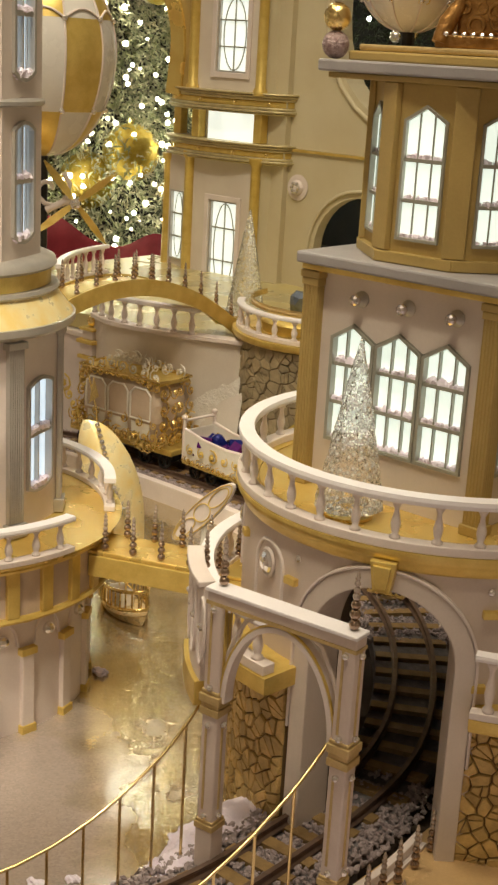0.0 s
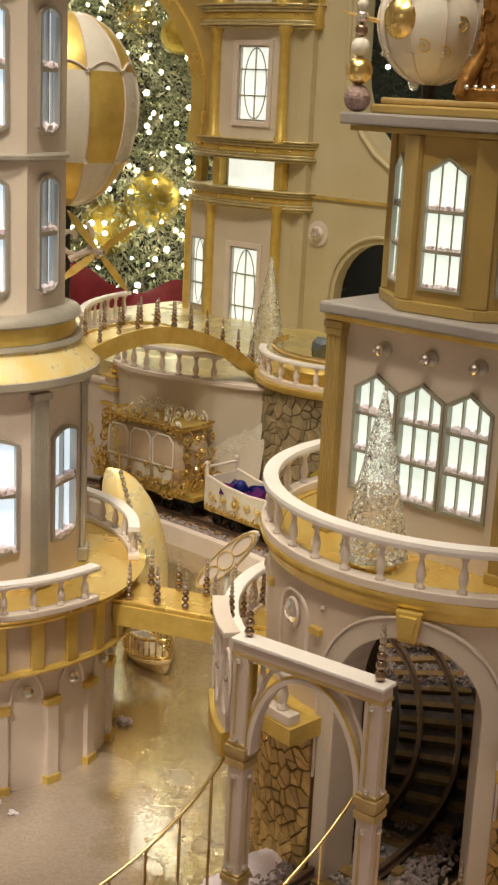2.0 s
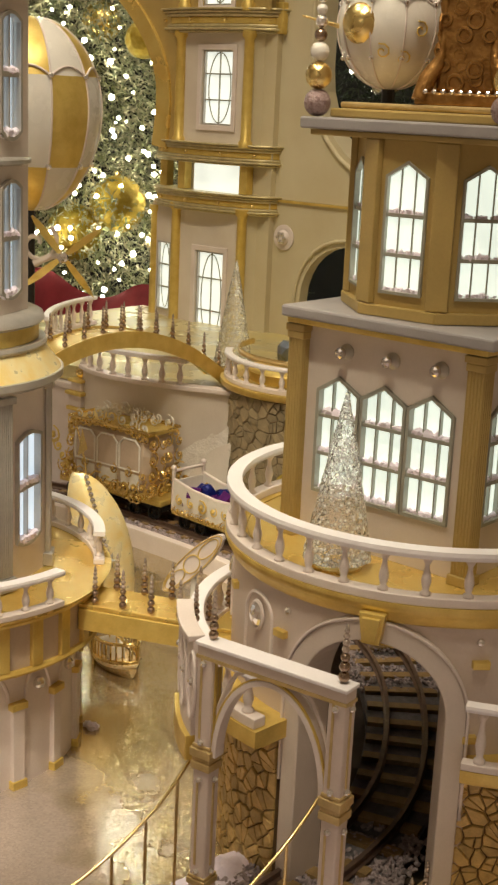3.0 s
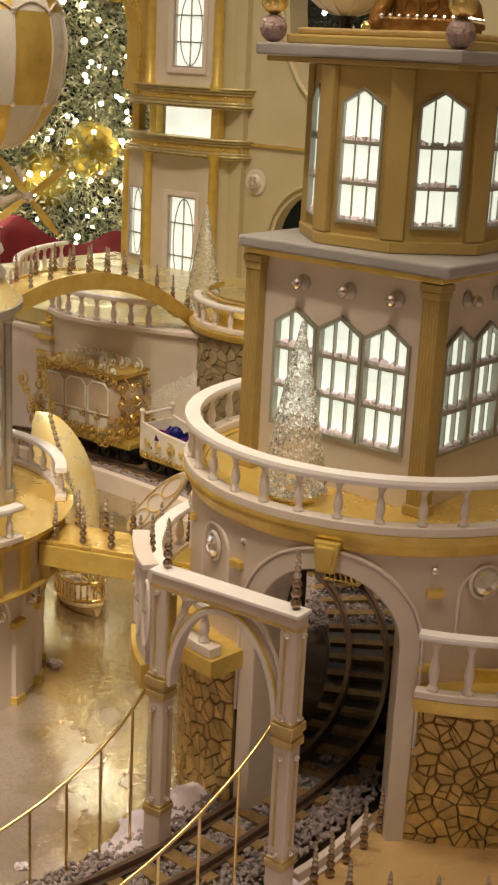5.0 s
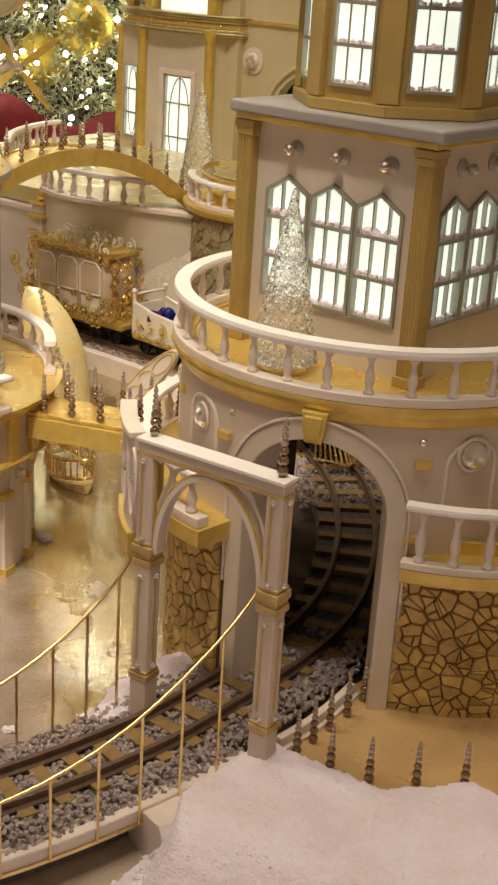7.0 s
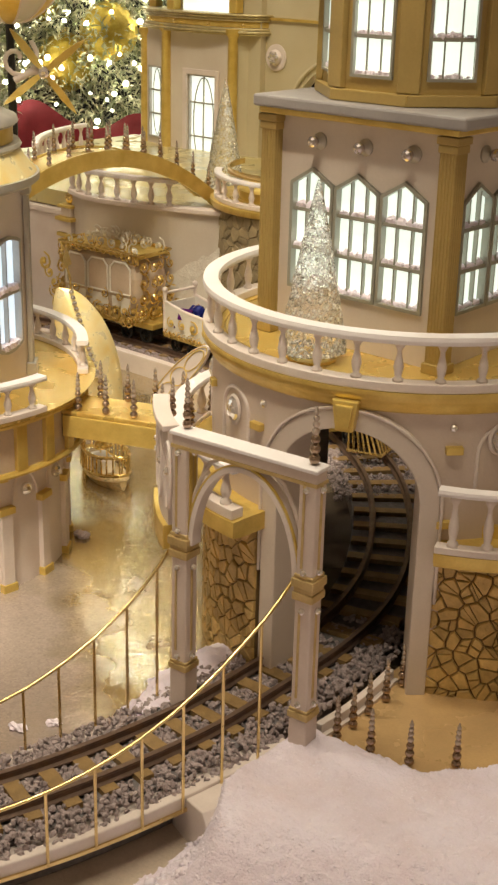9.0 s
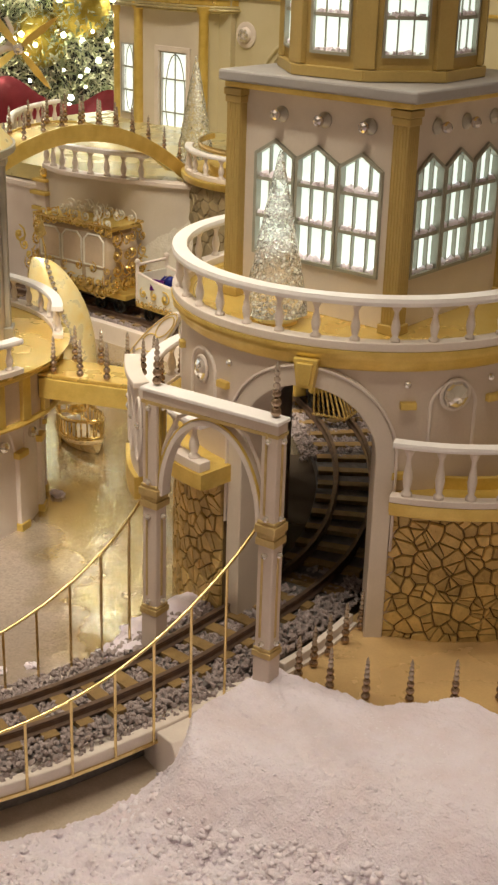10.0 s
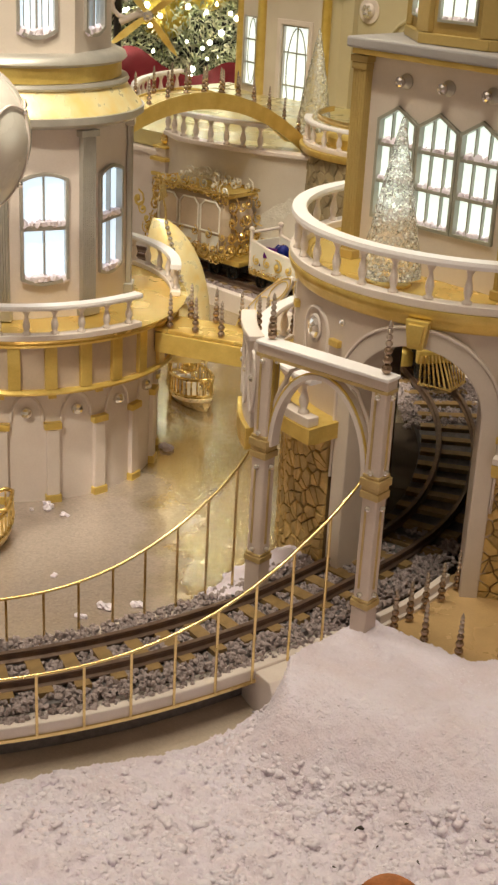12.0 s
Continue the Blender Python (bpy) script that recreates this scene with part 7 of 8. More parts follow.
part("upper_step", bm, GILT, TP, bevel=0.002)
OR = thing("bead_finial", "stacked finial of rough pearl, gold and clear balls", "finial", pose(-0.107, 0.003, 0.7602), "roof finials")
ROSEBEAD = paint("rose_sequin", (0.48, 0.37, 0.36), 0.35, metal=0.3, vary=0.35, scale=260, bump=1.0, fine=500, col2=(0.24, 0.15, 0.15))
for z, r, mt in ((0.0135, 0.0136, ROSEBEAD), (0.0395, 0.0135, GOLDLEAF), (0.0622, 0.0095, PEARL), (0.0780, 0.0065, BEADMETAL), (0.0905, 0.0062, CRYSTAL), (0.1020, 0.0055, PEARL), (0.1120, 0.0046, CRYSTAL)):
    bm = bmesh.new()
    ico(bm, (0, 0, z), r, 0.06 if r == 0.0135 and mt == PEARL else 0.0, random.Random(2), 3)
    part("finial_ball", bm, mt, OR, smooth=mt != PEARL)
copy_thing(OR, pose(0.107, 0.003, 0.7602))
ST = thing("filigree_stand", "ornate pierced bronze-gold stand on the roof plinth", "stand", pose(0.025, 0.075, 0.7757, 0, 0, 20))
BRONZE = paint("antique_bronze_gold", (0.40, 0.21, 0.06), 0.40, metal=0.7, vary=0.30, scale=70, bump=0.8, fine=160, col2=(0.22, 0.10, 0.02))
bm = bmesh.new()
square_ring(bm, 0, 0.045, 0, 0.012)
part("stand_base", bm, BRONZE, ST, bevel=0.002)
for k in range(4):
    a = TAU * k / 4 + TAU / 8
    bm = bmesh.new()
    tube(bm, [(0.058 * math.cos(a), 0.058 * math.sin(a), 0.004), (0.050 * math.cos(a), 0.050 * math.sin(a), 0.025), (0.036 * math.cos(a), 0.036 * math.sin(a), 0.045), (0.034 * math.cos(a), 0.034 * math.sin(a), 0.075), (0.038 * math.cos(a), 0.038 * math.sin(a), 0.12)], [0.008, 0.009, 0.006, 0.005, 0.006], 8)
    part("leg", bm, BRONZE, ST, smooth=True)
for k in range(4):
    m = Matrix.Rotation(radians(90 * k), 4, "Z") @ Matrix.Translation((0, -0.030, 0))
    for i in range(4):
        for j in range(7):
            bm = bmesh.new()
            fr_ = random.Random(i * 31 + j * 7 + k)
            c = m @ Vector((-0.021 + 0.014 * i + 0.006 * (fr_.random() - 0.5), 0.004 * fr_.random(), 0.022 + 0.014 * j + 0.006 * (fr_.random() - 0.5)))
            rq = 0.0045 + 0.0045 * fr_.random()
            u, v = m.to_3x3() @ Vector((1, 0, 0)), Vector((0, 0, 1))
            tube(bm, [c + rq * (math.cos(TAU * q / 10) * u + math.sin(TAU * q / 10) * v) for q in range(11)], 0.0019, 5)
            part("filigree_ring", bm, BRONZE, ST)
    for i in range(9):
        bm = bmesh.new()
        ball(bm, m @ Vector((-0.034 + 0.0085 * i, -0.0165, 0.0125)), 0.0026, 7, 5)
        part("pearl_bead", bm, CRYSTAL, ST)
bm = bmesh.new()
box(bm, -0.029, 0.029, -0.029, 0.029, 0.0125, 0.16)
part("core", bm, BRONZE, ST, bevel=0.003)
BT = balloon(pose(-0.086, 0.094, 0.852, 0, 0, 30), 0.056, -0.0915, 1.0, True)
bm = bmesh.new()
ball(bm, Matrix.Rotation(radians(-125), 4, 'Z') @ Vector((0.044, 0, 0.0)), 0.022, 18, 11, 1.0)
part('gold_medallion', bm, GOLDLEAF, BT, smooth=True)
inv = BT.matrix_basis.inverted()
bm = bmesh.new()
tube(bm, [inv @ Vector((-0.118, 0.058, 0.848)), inv @ Vector((-0.150, 0.026, 0.858))], [0.0028, 0.0008], 8)
part('gold_spear', bm, GOLDLEAF, BT, smooth=True)
for az, el in ((-118, 38), (-75, 42), (-95, -28), (-55, -5), (-48, 35), (-70, -35)):
    c = Vector((math.cos(radians(az)) * math.cos(radians(el)), math.sin(radians(az)) * math.cos(radians(el)), math.sin(radians(el)))) * 0.0565
    u = Vector((-math.sin(radians(az)), math.cos(radians(az)), 0))
    v = c.normalized().cross(u)
    bm = bmesh.new()
    tube(bm, [c + (0.0012 + 0.0007 * i) * (math.cos(i * 0.75) * u + math.sin(i * 0.75) * v) for i in range(12)], 0.0009, 5)
    part('gold_scroll', bm, GOLD, BT, smooth=True)

# ---- white and gold winged sledge on the far bank of the water ----
SL = thing("winged_sledge", "white sledge with a raised pierced wing edged in gold", "sledge", pose(-0.455, 0.224, WZ, 0, 0, 5))
wm = Matrix.Translation((0.0, 0.0, 0.1785)) @ Matrix.Rotation(radians(-46), 4, "Y")
bm = bmesh.new()
ov = [(0.074 * math.cos(TAU * i / 26), 0.0165 * math.sin(TAU * i / 26)) for i in range(26)]
lo_, hi_ = [bm.verts.new(wm @ Vector((x, -0.003, z))) for x, z in ov], [bm.verts.new(wm @ Vector((x, 0.003, z))) for x, z in ov]
bm.faces.new(lo_)
bm.faces.new(hi_[::-1])
for i in range(26):
    bm.faces.new((lo_[i], hi_[i], hi_[(i + 1) % 26], lo_[(i + 1) % 26]))
wg = part("wing", bm, WHITE, SL, "slanting pearl wing")
for cx, a, b in ((-0.042, 0.024, 0.0085), (0.0, 0.017, 0.0115), (0.040, 0.023, 0.0085), (0.0, 0.071, 0.0150)):
    bm = bmesh.new()
    tube(bm, [wm @ Vector((cx + a * math.cos(TAU * i / 24), -0.0035, b * math.sin(TAU * i / 24))) for i in range(25)], 0.0009, 6)
    part("gold_outline", bm, GOLD, wg, smooth=True)
bm = bmesh.new()
ico(bm, (0.062, 0.030, 0.072), 0.052, 0.06, random.Random(5), 3, (0.9, 0.75, 1.35))
part("sledge_body", bm, PEARL, SL, smooth=True)
for q in range(4):
    bm = bmesh.new()
    tube(bm, [(0.030 + 0.012 * q, -0.006 - 0.004 * q, 0.040 + 0.03 * q), (0.042 + 0.012 * q, -0.016, 0.058 + 0.03 * q), (0.062 + 0.01 * q, -0.014, 0.060 + 0.03 * q), (0.080 + 0.005 * q, 0.0, 0.048 + 0.03 * q)], [0.004, 0.006, 0.005, 0.002], 8)
    part("sledge_scroll", bm, PEARL, SL, smooth=True)
bm = bmesh.new()
tube(bm, [(-0.006, 0.004, 0.0), (-0.003, 0.004, 0.09), (0.0, 0.004, 0.175)], 0.004, 8)
part("wing_strut", bm, PEARL, SL, smooth=True)
bm = bmesh.new()
box(bm, 0.025, 0.105, 0.005, 0.06, -0.002, 0.003)
part("runner_board", bm, GOLD, SL, bevel=0.001)

# ---- curved white balustrade behind the arched bridge's far end ----
CB = thing("curved_balustrade", "short curved white balustrade on the terrace", "balustrade", pose(-1.146, 1.158, 0))
ring_balustrade(CB, 0.462, 0.2324, 0.068, -172, -128, 0.036, w=0.014, curb=0.008, rail=0.008, br=0.0052)

# ---- the gilded train ----
LEN = [0.0]
for a, b in zip(TRACK, TRACK[1:]):
    LEN.append(LEN[-1] + (b - a).length)


def on_track(s):
    for i in range(len(LEN) - 1):
        if LEN[i] <= s <= LEN[i + 1]:
            return TRACK[i] + (TRACK[i + 1] - TRACK[i]) * ((s - LEN[i]) / (LEN[i + 1] - LEN[i]))
    return TRACK[-1]


def car_pose(s, wheelbase):
    """A vehicle centred at s, its front towards the start of the line."""
    a, b = on_track(s - wheelbase / 2), on_track(s + wheelbase / 2)
    d = a - b
    return Matrix.Translation((a + b) / 2 + Vector((0, 0, 0.004))) @ Matrix.Rotation(math.atan2(d.y, d.x), 4, "Z")


def nearest_s(x, y):
    return min(zip(LEN, TRACK), key=lambda q: (q[1] - Vector((x, y, 0))).length)[0]


S_NOSE = nearest_s(-0.262, 0.438)
STEEL = paint("rosy_silver", (0.62, 0.55, 0.47), 0.22, metal=0.85, vary=0.12, scale=40, bump=0.03)
RUBYGLOW = glow("red_headlamp", (1.0, 0.12, 0.10), 2.0)
GEMS = [paint("gem_" + n, c, 0.12, metal=0.3, vary=0.2, scale=90, bump=0.0) for n, c in (("blue", (0.02, 0.03, 0.22)), ("red", (0.45, 0.02, 0.02)), ("gold", (0.8, 0.5, 0.05)), ("violet", (0.12, 0.02, 0.18)))]


def wheel(parent, x, y, r, spokes=8):
    m = Matrix.Translation((x, y, r)) @ Matrix.Rotation(radians(90), 4, "X")
    wh = part("wheel", lathe(bmesh.new(), [(r * 0.82, -0.003), (r, -0.003), (r, 0.003), (r * 0.82, 0.003), (r * 0.82, -0.003)], 20, m=m), BLACK, parent, smooth=True)
    bm = bmesh.new()
    for i in range(spokes):
        a = TAU * i / spokes
        tube(bm, [m @ Vector((0, 0, 0)), m @ Vector((r * 0.85 * math.cos(a), r * 0.85 * math.sin(a), 0))], 0.0012, 5)
    part("spokes", bm, BLACK, wh)


def scrolls(parent, pts, size, mt, seed, name="scroll"):
    """Rococo curls set along a line of points with outward side vectors."""
    r = random.Random(seed)
    for p, out in pts:
        p, out = Vector(p), Vector(out)
        up = Vector((0, 0, 1))
        bm = bmesh.new()
        k = size * (0.8 + 0.5 * r.random())
        fl = 1 if r.random() > 0.5 else -1
        side = up.cross(out).normalized() * fl
        ph = r.random() * 2
        tube(bm, [p + out * 0.002 + k * (0.25 + 0.09 * i) * (math.cos(i * 0.75 + ph) * side + math.sin(i * 0.75 + ph) * up) for i in range(10)], [k * 0.20 * (1 - 0.06 * i) for i in range(10)], 6)
        ball(bm, p + out * 0.003, k * 0.28, 7, 5)
        part(name, bm, mt, parent, smooth=True)


def locomotive(m):
    lo = thing("locomotive", "rose-silver and gold steam locomotive inside the tunnel", "locomotive", m)
    bm = bmesh.new()
    box(bm, -0.175, 0.150, -0.030, 0.030, 0.026, 0.046)
    box(bm, -0.16, 0.13, -0.018, 0.018, 0.010, 0.026)
    part("chassis", bm, BLACK, lo, bevel=0.002)
    mx = Matrix.Translation((0, 0, 0.088)) @ Matrix.Rotation(radians(90), 4, "Y")
    boiler = part("boiler", lathe(bmesh.new(), [(0.001, -0.09), (0.033, -0.09), (0.033, 0.138), (0.030, 0.142), (0.001, 0.142)], 32, m=mx), STEEL, lo, "rose-silver boiler", smooth=True)
    for x in (-0.06, -0.01, 0.04, 0.09, 0.134):
        part("boiler_band", lathe(bmesh.new(), [(0.0332, x - 0.003), (0.0348, x - 0.002), (0.0348, x + 0.002), (0.0332, x + 0.003)], 32, m=mx), GOLDLEAF, boiler, smooth=True)
    part("smokebox_door", lathe(bmesh.new(), [(0.001, 0.1422), (0.0335, 0.1422), (0.0335, 0.146), (0.010, 0.1475), (0.008, 0.153), (0.001, 0.154)], 28, m=mx), PEARL, boiler, "pale round smokebox door", smooth=True)
    for s in (-1, 1):
        bm = bmesh.new()
        tube(bm, [(-0.09, s * 0.034, 0.100), (0.14, s * 0.034, 0.100)], 0.0016, 6)
        part("handrail", bm, GOLDLEAF, boiler)
        bm = bmesh.new()
        box(bm, -0.10, 0.145, s * 0.036 - 0.012, s * 0.036 + 0.012, 0.054, 0.060)
        part("running_board", bm, GOLD, lo, bevel=0.001)
    # stack with crown of crystals
    stack = part("funnel", lathe(bmesh.new(), [(0.012, 0.118), (0.010, 0.124), (0.010, 0.136), (0.014, 0.150), (0.026, 0.186), (0.026, 0.190)], 24, (0.110, 0, 0)), STEEL, lo, "flared silver funnel with gold crown", smooth=True)
    part("funnel_crown", lathe(bmesh.new(), [(0.026, 0.186), (0.031, 0.188), (0.032, 0.204), (0.029, 0.208), (0.018, 0.206)], 28, (0.110, 0, 0)), GOLDLEAF, stack, smooth=True)
    for i in range(12):
        bm = bmesh.new()
        ball(bm, (0.110 + 0.024 * math.cos(TAU * i / 12), 0.024 * math.sin(TAU * i / 12), 0.211), 0.0042, 7, 5)
        part("crown_crystal", bm, CRYSTAL if i % 3 else GEMS[1], stack)
    part("funnel_foot", lathe(bmesh.new(), [(0.018, 0.117), (0.016, 0.124), (0.011, 0.128)], 20, (0.110, 0, 0)), GOLDLEAF, stack, smooth=True)
    for x in (0.045, -0.050):
        dome = part("dome", lathe(bmesh.new(), [(0.019, 0.114), (0.0165, 0.122), (0.0165, 0.150), (0.017, 0.152)], 22, (x, 0, 0)), STEEL, lo, "silver dome with gold cap", smooth=True)
        part("dome_cap", lathe(bmesh.new(), [(0.018, 0.152), (0.018, 0.157), (0.008, 0.164), (0.004, 0.171), (0.001, 0.172)], 22, (x, 0, 0)), GOLDLEAF, dome, smooth=True)
    part("bell", lathe(bmesh.new(), [(0.009, 0.124), (0.007, 0.130), (0.004, 0.140), (0.001, 0.146)], 14, (-0.005, 0, 0)), GOLDLEAF, lo, smooth=True)
    bm = bmesh.new()
    box(bm, 0.128, 0.154, -0.011, 0.011, 0.126, 0.158)
    lamp = part("headlamp", bm, STEEL, lo, "square headlamp with red glass", bevel=0.002)
    part("lamp_glass", lathe(bmesh.new(), [(0.009, 0.1542), (0.009, 0.157), (0.001, 0.159)], 16, m=Matrix.Translation((0, 0, 0.143)) @ Matrix.Rotation(radians(90), 4, "Y")), RUBYGLOW, lamp, smooth=True)
    bm = bmesh.new()
    box(bm, 0.122, 0.158, -0.015, 0.015, 0.121, 0.1257)
    part("lamp_shelf", bm, GOLD, lamp, bevel=0.001)
    # pilot
    bm = bmesh.new()
    box(bm, 0.148, 0.160, -0.040, 0.040, 0.034, 0.056)
    buf = part("buffer_beam", bm, GOLD, lo, bevel=0.002)
    for i in range(13):
        y = -0.038 + 0.076 * i / 12
        k = 1 - abs(y) / 0.038
        bm = bmesh.new()
        tube(bm, [(0.160, y * 0.9, 0.048), (0.172 + 0.036 * k, y, 0.006)], 0.0018, 6)
        part("pilot_bar", bm, GOLDLEAF, buf)
    bm = bmesh.new()
    tube(bm, [(0.170, -0.040, 0.006), (0.208, 0, 0.006), (0.170, 0.040, 0.006)], 0.0026, 6)
    part("pilot_rim", bm, GOLDLEAF, buf)
    for s in (-1, 1):
        bm = bmesh.new()
        box(bm, 0.070, 0.118, s * 0.040 - 0.011, s * 0.040 + 0.011, 0.014, 0.040)
        part("cylinder_block", bm, GOLD, lo, bevel=0.004)
        for x, r in ((0.030, 0.022), (-0.025, 0.022), (-0.080, 0.022), (0.130, 0.012)):
            wheel(lo, x, s * 0.025, r)
        bm = bmesh.new()
        tube(bm, [(-0.085, s * 0.031, 0.020), (0.075, s * 0.034, 0.024)], 0.0022, 6)
        part("side_rod", bm, STEEL, lo)
    # cab with gold filigree roof
    bm = bmesh.new()
    for x0, x1, y0, y1 in ((-0.165, -0.092, -0.040, -0.036), (-0.165, -0.092, 0.036, 0.040), (-0.096, -0.092, -0.036, 0.036)):
        box(bm, x0, x1, y0, y1, 0.046, 0.105)
    for x in (-0.163, -0.128, -0.094):
        for y in (-0.038, 0.038):
            box(bm, x - 0.003, x + 0.003, y - 0.002, y + 0.002, 0.105, 0.150)
    cab = part("cab", bm, GOLD, lo, "gold cab with open windows")
    bm = bmesh.new()
    pts = []
    n = 10
    for x in (-0.190, -0.075):
        pts.append([bm.verts.new((x, -0.050 + 0.100 * i / n, 0.150 + 0.022 * math.sin(math.pi * i / n))) for i in range(n + 1)] + [bm.verts.new((x, 0.050 - 0.100 * i / n, 0.146 + 0.020 * math.sin(math.pi * i / n))) for i in range(n + 1)])
    k = len(pts[0])
    for i in range(k):
        bm.faces.new((pts[0][i], pts[0][(i + 1) % k], pts[1][(i + 1) % k], pts[1][i]))
    bm.faces.new(pts[0])
    bm.faces.new(pts[1][::-1])
    part("cab_roof", bm, TINSEL, cab, "rough glittering gold roof")
    return lo


def bogie(parent, x):
    bm = bmesh.new()
    box(bm, x - 0.035, x + 0.035, -0.020, 0.020, 0.012, 0.024)
    b = part("bogie", bm, BLACK, parent, bevel=0.002)
    for dx in (-0.022, 0.022):
        for s in (-1, 1):
            wheel(b, x + dx, s * 0.025, 0.013, 6)


def gift_wagon(m):
    gw = thing("gift_wagon", "open white and gold wagon heaped with wrapped gifts", "railway wagon", m)
    bm = bmesh.new()
    box(bm, -0.115, 0.115, -0.038, 0.038, 0.026, 0.034)
    part("floor_board", bm, GOLD, gw, bevel=0.001)
    for x in (-0.07, 0.07):
        bogie(gw, x)
    for s in (-1, 1):
        bm = bmesh.new()
        prism(bm, [(-0.11, 0.0345), (0.11, 0.0345), (0.112, 0.092), (0.06, 0.082), (0.0, 0.078), (-0.06, 0.082), (-0.112, 0.092)], s * 0.037 - 0.002, s * 0.037 + 0.002)
        side = part("side", bm, PEARL, gw, "pearl white side with gold scrolls", bevel=0.001)
        scrolls(side, [((-0.09 + 0.03 * i, s * 0.040, 0.058), (0, s, 0)) for i in range(7)], 0.011, GOLD, 5 + s)
        scrolls(side, [((-0.108 + 0.0135 * i, s * 0.040, 0.036), (0, s, 0)) for i in range(17)], 0.0075, GOLDLEAF, 15 + s)
        bm = bmesh.new()
        tube(bm, [(-0.112, s * 0.037, 0.093), (-0.06, s * 0.037, 0.083), (0, s * 0.037, 0.079), (0.06, s * 0.037, 0.083), (0.112, s * 0.037, 0.093)], 0.0028, 6)
        part("top_rail", bm, WHITE, gw, smooth=True)
    for x in (-0.112, 0.112):
        bm = bmesh.new()
        box(bm, x - 0.002, x + 0.002, -0.037, 0.037, 0.0345, 0.090)
        part("end_board", bm, PEARL, gw, bevel=0.001)
        for y in (-0.037, 0.037):
            bm = bmesh.new()
            tube(bm, [(x, y, 0.034), (x, y, 0.112)], 0.0035, 8)
            ball(bm, (x, y, 0.114), 0.0055, 8, 6)
            part("end_post", bm, WHITE, gw, smooth=True)
        bm = bmesh.new()
        tube(bm, [(x, -0.037, 0.108), (x, 0.037, 0.108)], 0.0030, 8)
        part("end_bar", bm, WHITE, gw, smooth=True)
    r = random.Random(9)
    for i in range(26):
        x, y = (r.random() - 0.5) * 0.19, (r.random() - 0.5) * 0.052
        k = 0.010 + 0.010 * r.random()
        bm = bmesh.new()
        e = Matrix.Translation((x, y, 0.050 + 0.030 * r.random())) @ Euler((r.random(), r.random(), r.random() * 3)).to_matrix().to_4x4()
        if i % 3:
            box(bm, -k, k, -k * 0.8, k * 0.8, -k * 0.7, k * 0.7, e)
        else:
            ball(bm, (0, 0, 0), k * 0.8, 10, 7, 1.0, e)
        part("gift", bm, GEMS[(i * 7 + i // 3) % 4], gw, "glossy wrapped gift", bevel=0.001)
    bm = bmesh.new()
    box(bm, -0.108, 0.108, -0.034, 0.034, 0.035, 0.050)
    part("gift_bed", bm, GEMS[3], gw)
    return gw


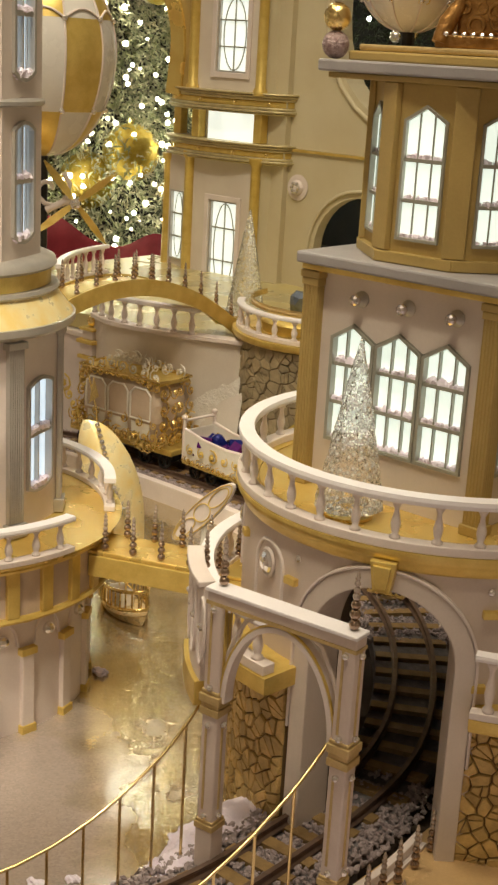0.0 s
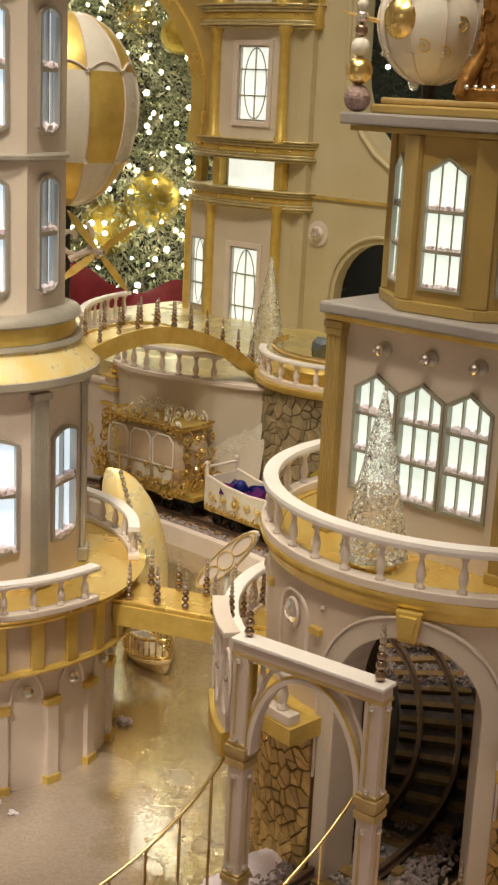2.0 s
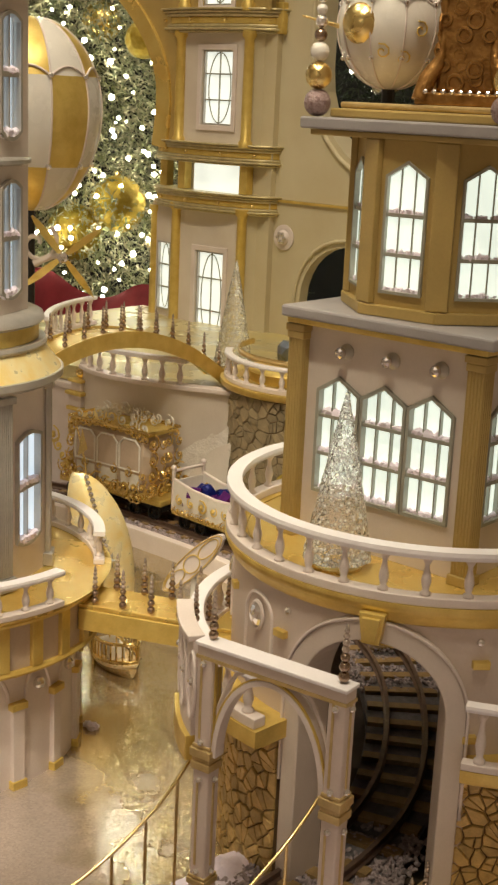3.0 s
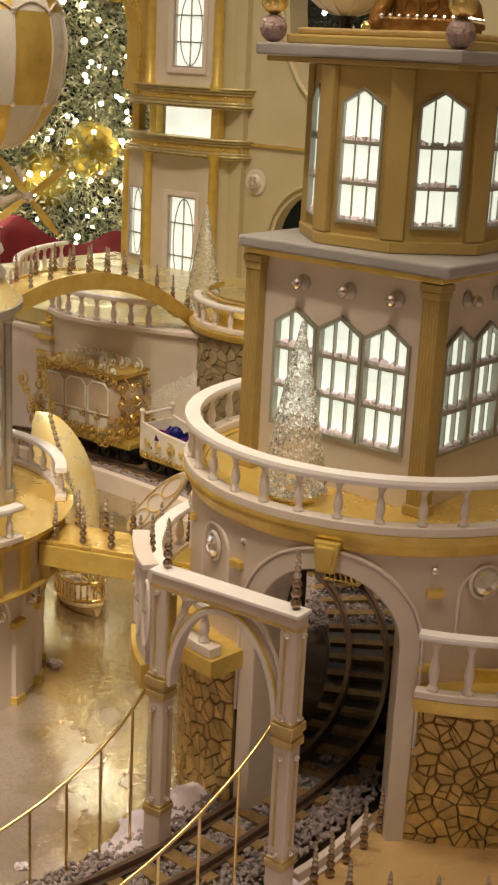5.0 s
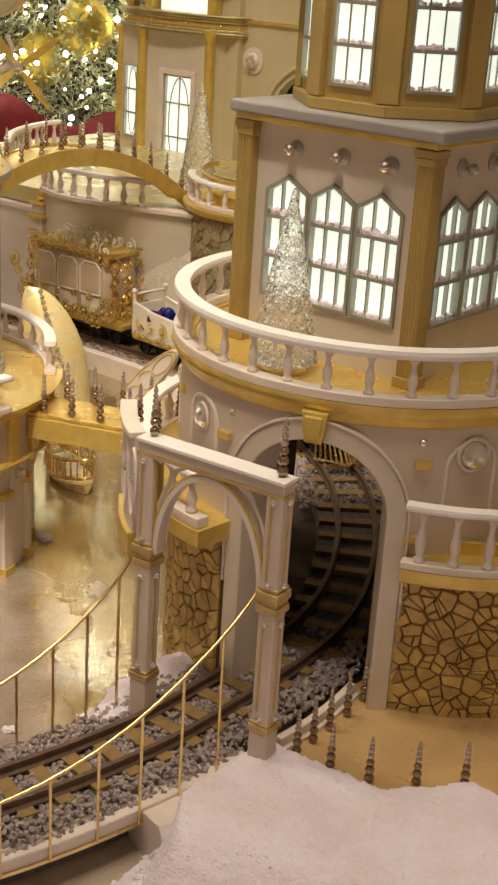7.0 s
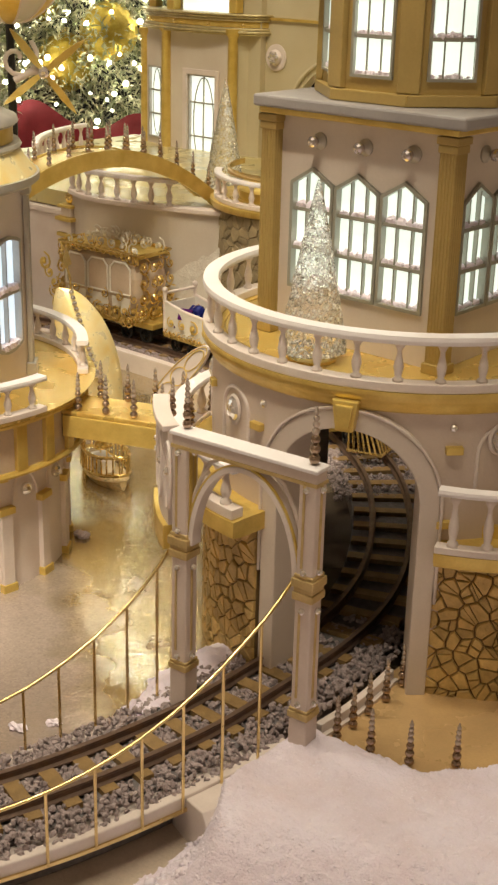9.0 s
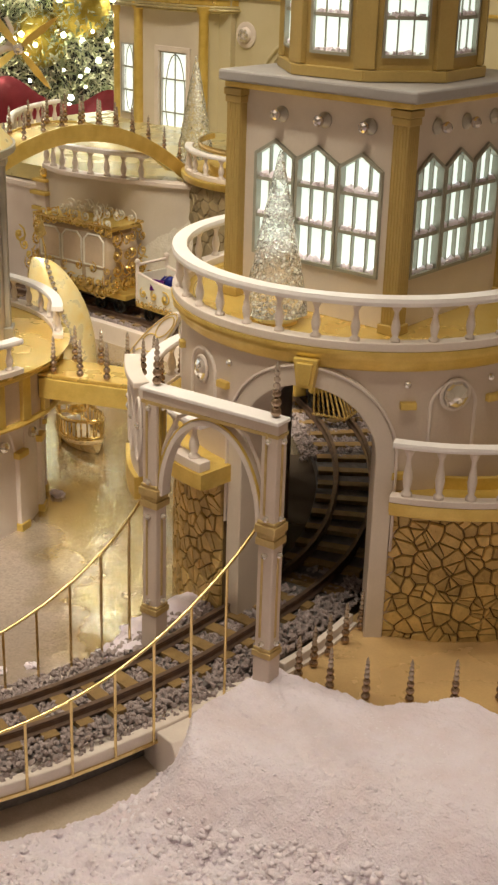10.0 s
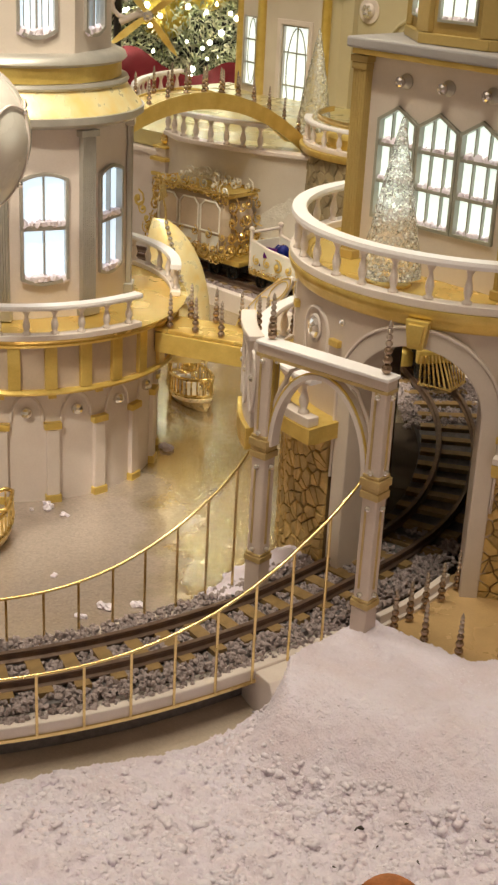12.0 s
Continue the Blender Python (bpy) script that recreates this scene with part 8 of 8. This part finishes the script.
def coach(m):
    co = thing("gilded_coach", "rococo gold and cream coach with scrolled ornament", "railway carriage", m)
    bm = bmesh.new()
    box(bm, -0.120, 0.120, -0.036, 0.036, 0.026, 0.036)
    part("floor_board", bm, GOLD, co, bevel=0.002)
    for x in (-0.075, 0.075):
        bogie(co, x)
    # bowed body
    bm = bmesh.new()
    rows = [(0.0365, 0.072, 0.028), (0.050, 0.084, 0.036), (0.075, 0.092, 0.040), (0.105, 0.092, 0.040), (0.130, 0.084, 0.036), (0.138, 0.074, 0.030)]
    rings = [[bm.verts.new((sx * hx, sy * hy, z)) for sx, sy in ((-1, -0.7), (-0.9, -1), (0.9, -1), (1, -0.7), (1, 0.7), (0.9, 1), (-0.9, 1), (-1, 0.7))] for z, hx, hy in rows]
    for a, b in zip(rings, rings[1:]):
        for i in range(8):
            bm.faces.new((a[i], a[(i + 1) % 8], b[(i + 1) % 8], b[i]))
    bm.faces.new(rings[0][::-1])
    bm.faces.new(rings[-1])
    part("body", bm, CHAMPAGNE, co, "bowed body of gold and cream", bevel=0.003)
    for s in (-1, 1):
        for x in (-0.052, 0.0, 0.052):
            bm = bmesh.new()
            prism(bm, [(x - 0.021, 0.080), (x + 0.021, 0.080), (x + 0.021, 0.118), (x + 0.012, 0.127), (x - 0.012, 0.127), (x - 0.021, 0.118)], s * 0.0402 - 0.001, s * 0.0402 + 0.001)
            pn = part("window_panel", bm, CHAMPAGNE, co, "smoky champagne panel with curved top")
            bm = bmesh.new()
            o = [(x - 0.023, 0.078), (x + 0.023, 0.078), (x + 0.023, 0.120), (x + 0.013, 0.130), (x - 0.013, 0.130), (x - 0.023, 0.120)]
            tube(bm, [(a, s * 0.0418, b) for a, b in o + o[:1]], 0.0018, 6)
            part("panel_frame", bm, PEARL, pn, "pearl white frame")
            bm = bmesh.new()
            prism(bm, [(x - 0.019, 0.045), (x + 0.019, 0.045), (x + 0.021, 0.072), (x - 0.021, 0.072)], s * 0.0385 - 0.002, s * 0.0385 + 0.002)
            part("lower_panel", bm, PEARL, co)
        scrolls(co, [((-0.10 + 0.0133 * i, s * 0.041, 0.040 + 0.006 * math.sin(i * 0.9)), (0, s, 0)) for i in range(16)], 0.0105, GOLDLEAF, 30 + s)
        scrolls(co, [((-0.088 + 0.0145 * i, s * 0.037, 0.136 + 0.010 * math.sin(math.pi * i / 12)), (0, s, 0)) for i in range(13)], 0.0100, GOLDLEAF, 40 + s)
        scrolls(co, [((-0.085 + 0.034 * i, s * 0.042, 0.074), (0, s, 0)) for i in range(6)], 0.0080, GOLDLEAF, 50 + s)
    for s in (-1, 1):
        scrolls(co, [((-0.105 + 0.021 * i, s * 0.042, 0.056 - 0.010 * math.sin(math.pi * i / 10)), (0, s, 0)) for i in range(11)], 0.0135, GOLDLEAF, 80 + s)
        scrolls(co, [((-0.112 - 0.012 * i, s * 0.022, 0.050 + 0.016 * i), (0, s, 0)) for i in range(4)], 0.0140, GOLD, 85 + s)
        scrolls(co, [((-0.075 + 0.025 * i, s * 0.030, 0.150 + 0.008 * math.sin(math.pi * i / 6)), (0, s, 0)) for i in range(7)], 0.0100, PEARL, 90 + s)
    for x in (-1, 1):
        scrolls(co, [((x * (0.094 + 0.006 * (i % 2)), -0.03 + 0.020 * (i % 4), 0.048 + 0.026 * (i // 4)), (x, 0, 0)) for i in range(16)], 0.0125, GOLDLEAF, 60 + x)
        scrolls(co, [((x * (0.112 + 0.004 * i), -0.028 + 0.014 * i, 0.052 + 0.007 * (i % 3)), (x, 0, 0)) for i in range(5)], 0.0125, GOLDLEAF, 64 + x)
    bm = bmesh.new()
    box(bm, -0.092, 0.092, -0.038, 0.038, 0.1385, 0.1450)
    roof = part("roof", bm, GOLD, co, "flat gold roof", bevel=0.002)
    bm = bmesh.new()
    rim = [(-0.094, -0.040, 0.146), (0.094, -0.040, 0.146), (0.094, 0.040, 0.146), (-0.094, 0.040, 0.146)]
    tube(bm, rim + rim[:1], 0.0026, 8)
    part("roof_rim", bm, GOLDLEAF, roof, smooth=True)
    scrolls(co, [((-0.060 + 0.012 * i, 0.014 * math.sin(i * 2.1), 0.156 + 0.008 * math.sin(math.pi * i / 10)), (0, -1, 0)) for i in range(11)], 0.0095, PEARL, 71)
    return co


locomotive(car_pose(S_NOSE + 0.208, 0.12))
gift_wagon(car_pose(S_NOSE + 0.208 + 0.190 + 0.030 + 0.115, 0.14))
coach(car_pose(S_NOSE + 0.208 + 0.190 + 0.030 + 0.23 + 0.035 + 0.130, 0.15) @ Matrix.Diagonal((1.10, 1.10, 1.14, 1)))

# ---- stone facings, piece by piece ----
stone_facing(LB, 0, 0, 0.228, -69.5, -14, -0.004, 0.1520, 0.0160, STONE, 5)
stone_facing(LW, 0, 0, 0.2165, -165, -96.5, -0.045, 0.1525, 0.0165, STONE, 6)
stone_facing(SD, 0, 0, 0.172, -168, -60, 0.0, 0.2495, 0.0205, GREYSTONE, 8, proud=0.004)
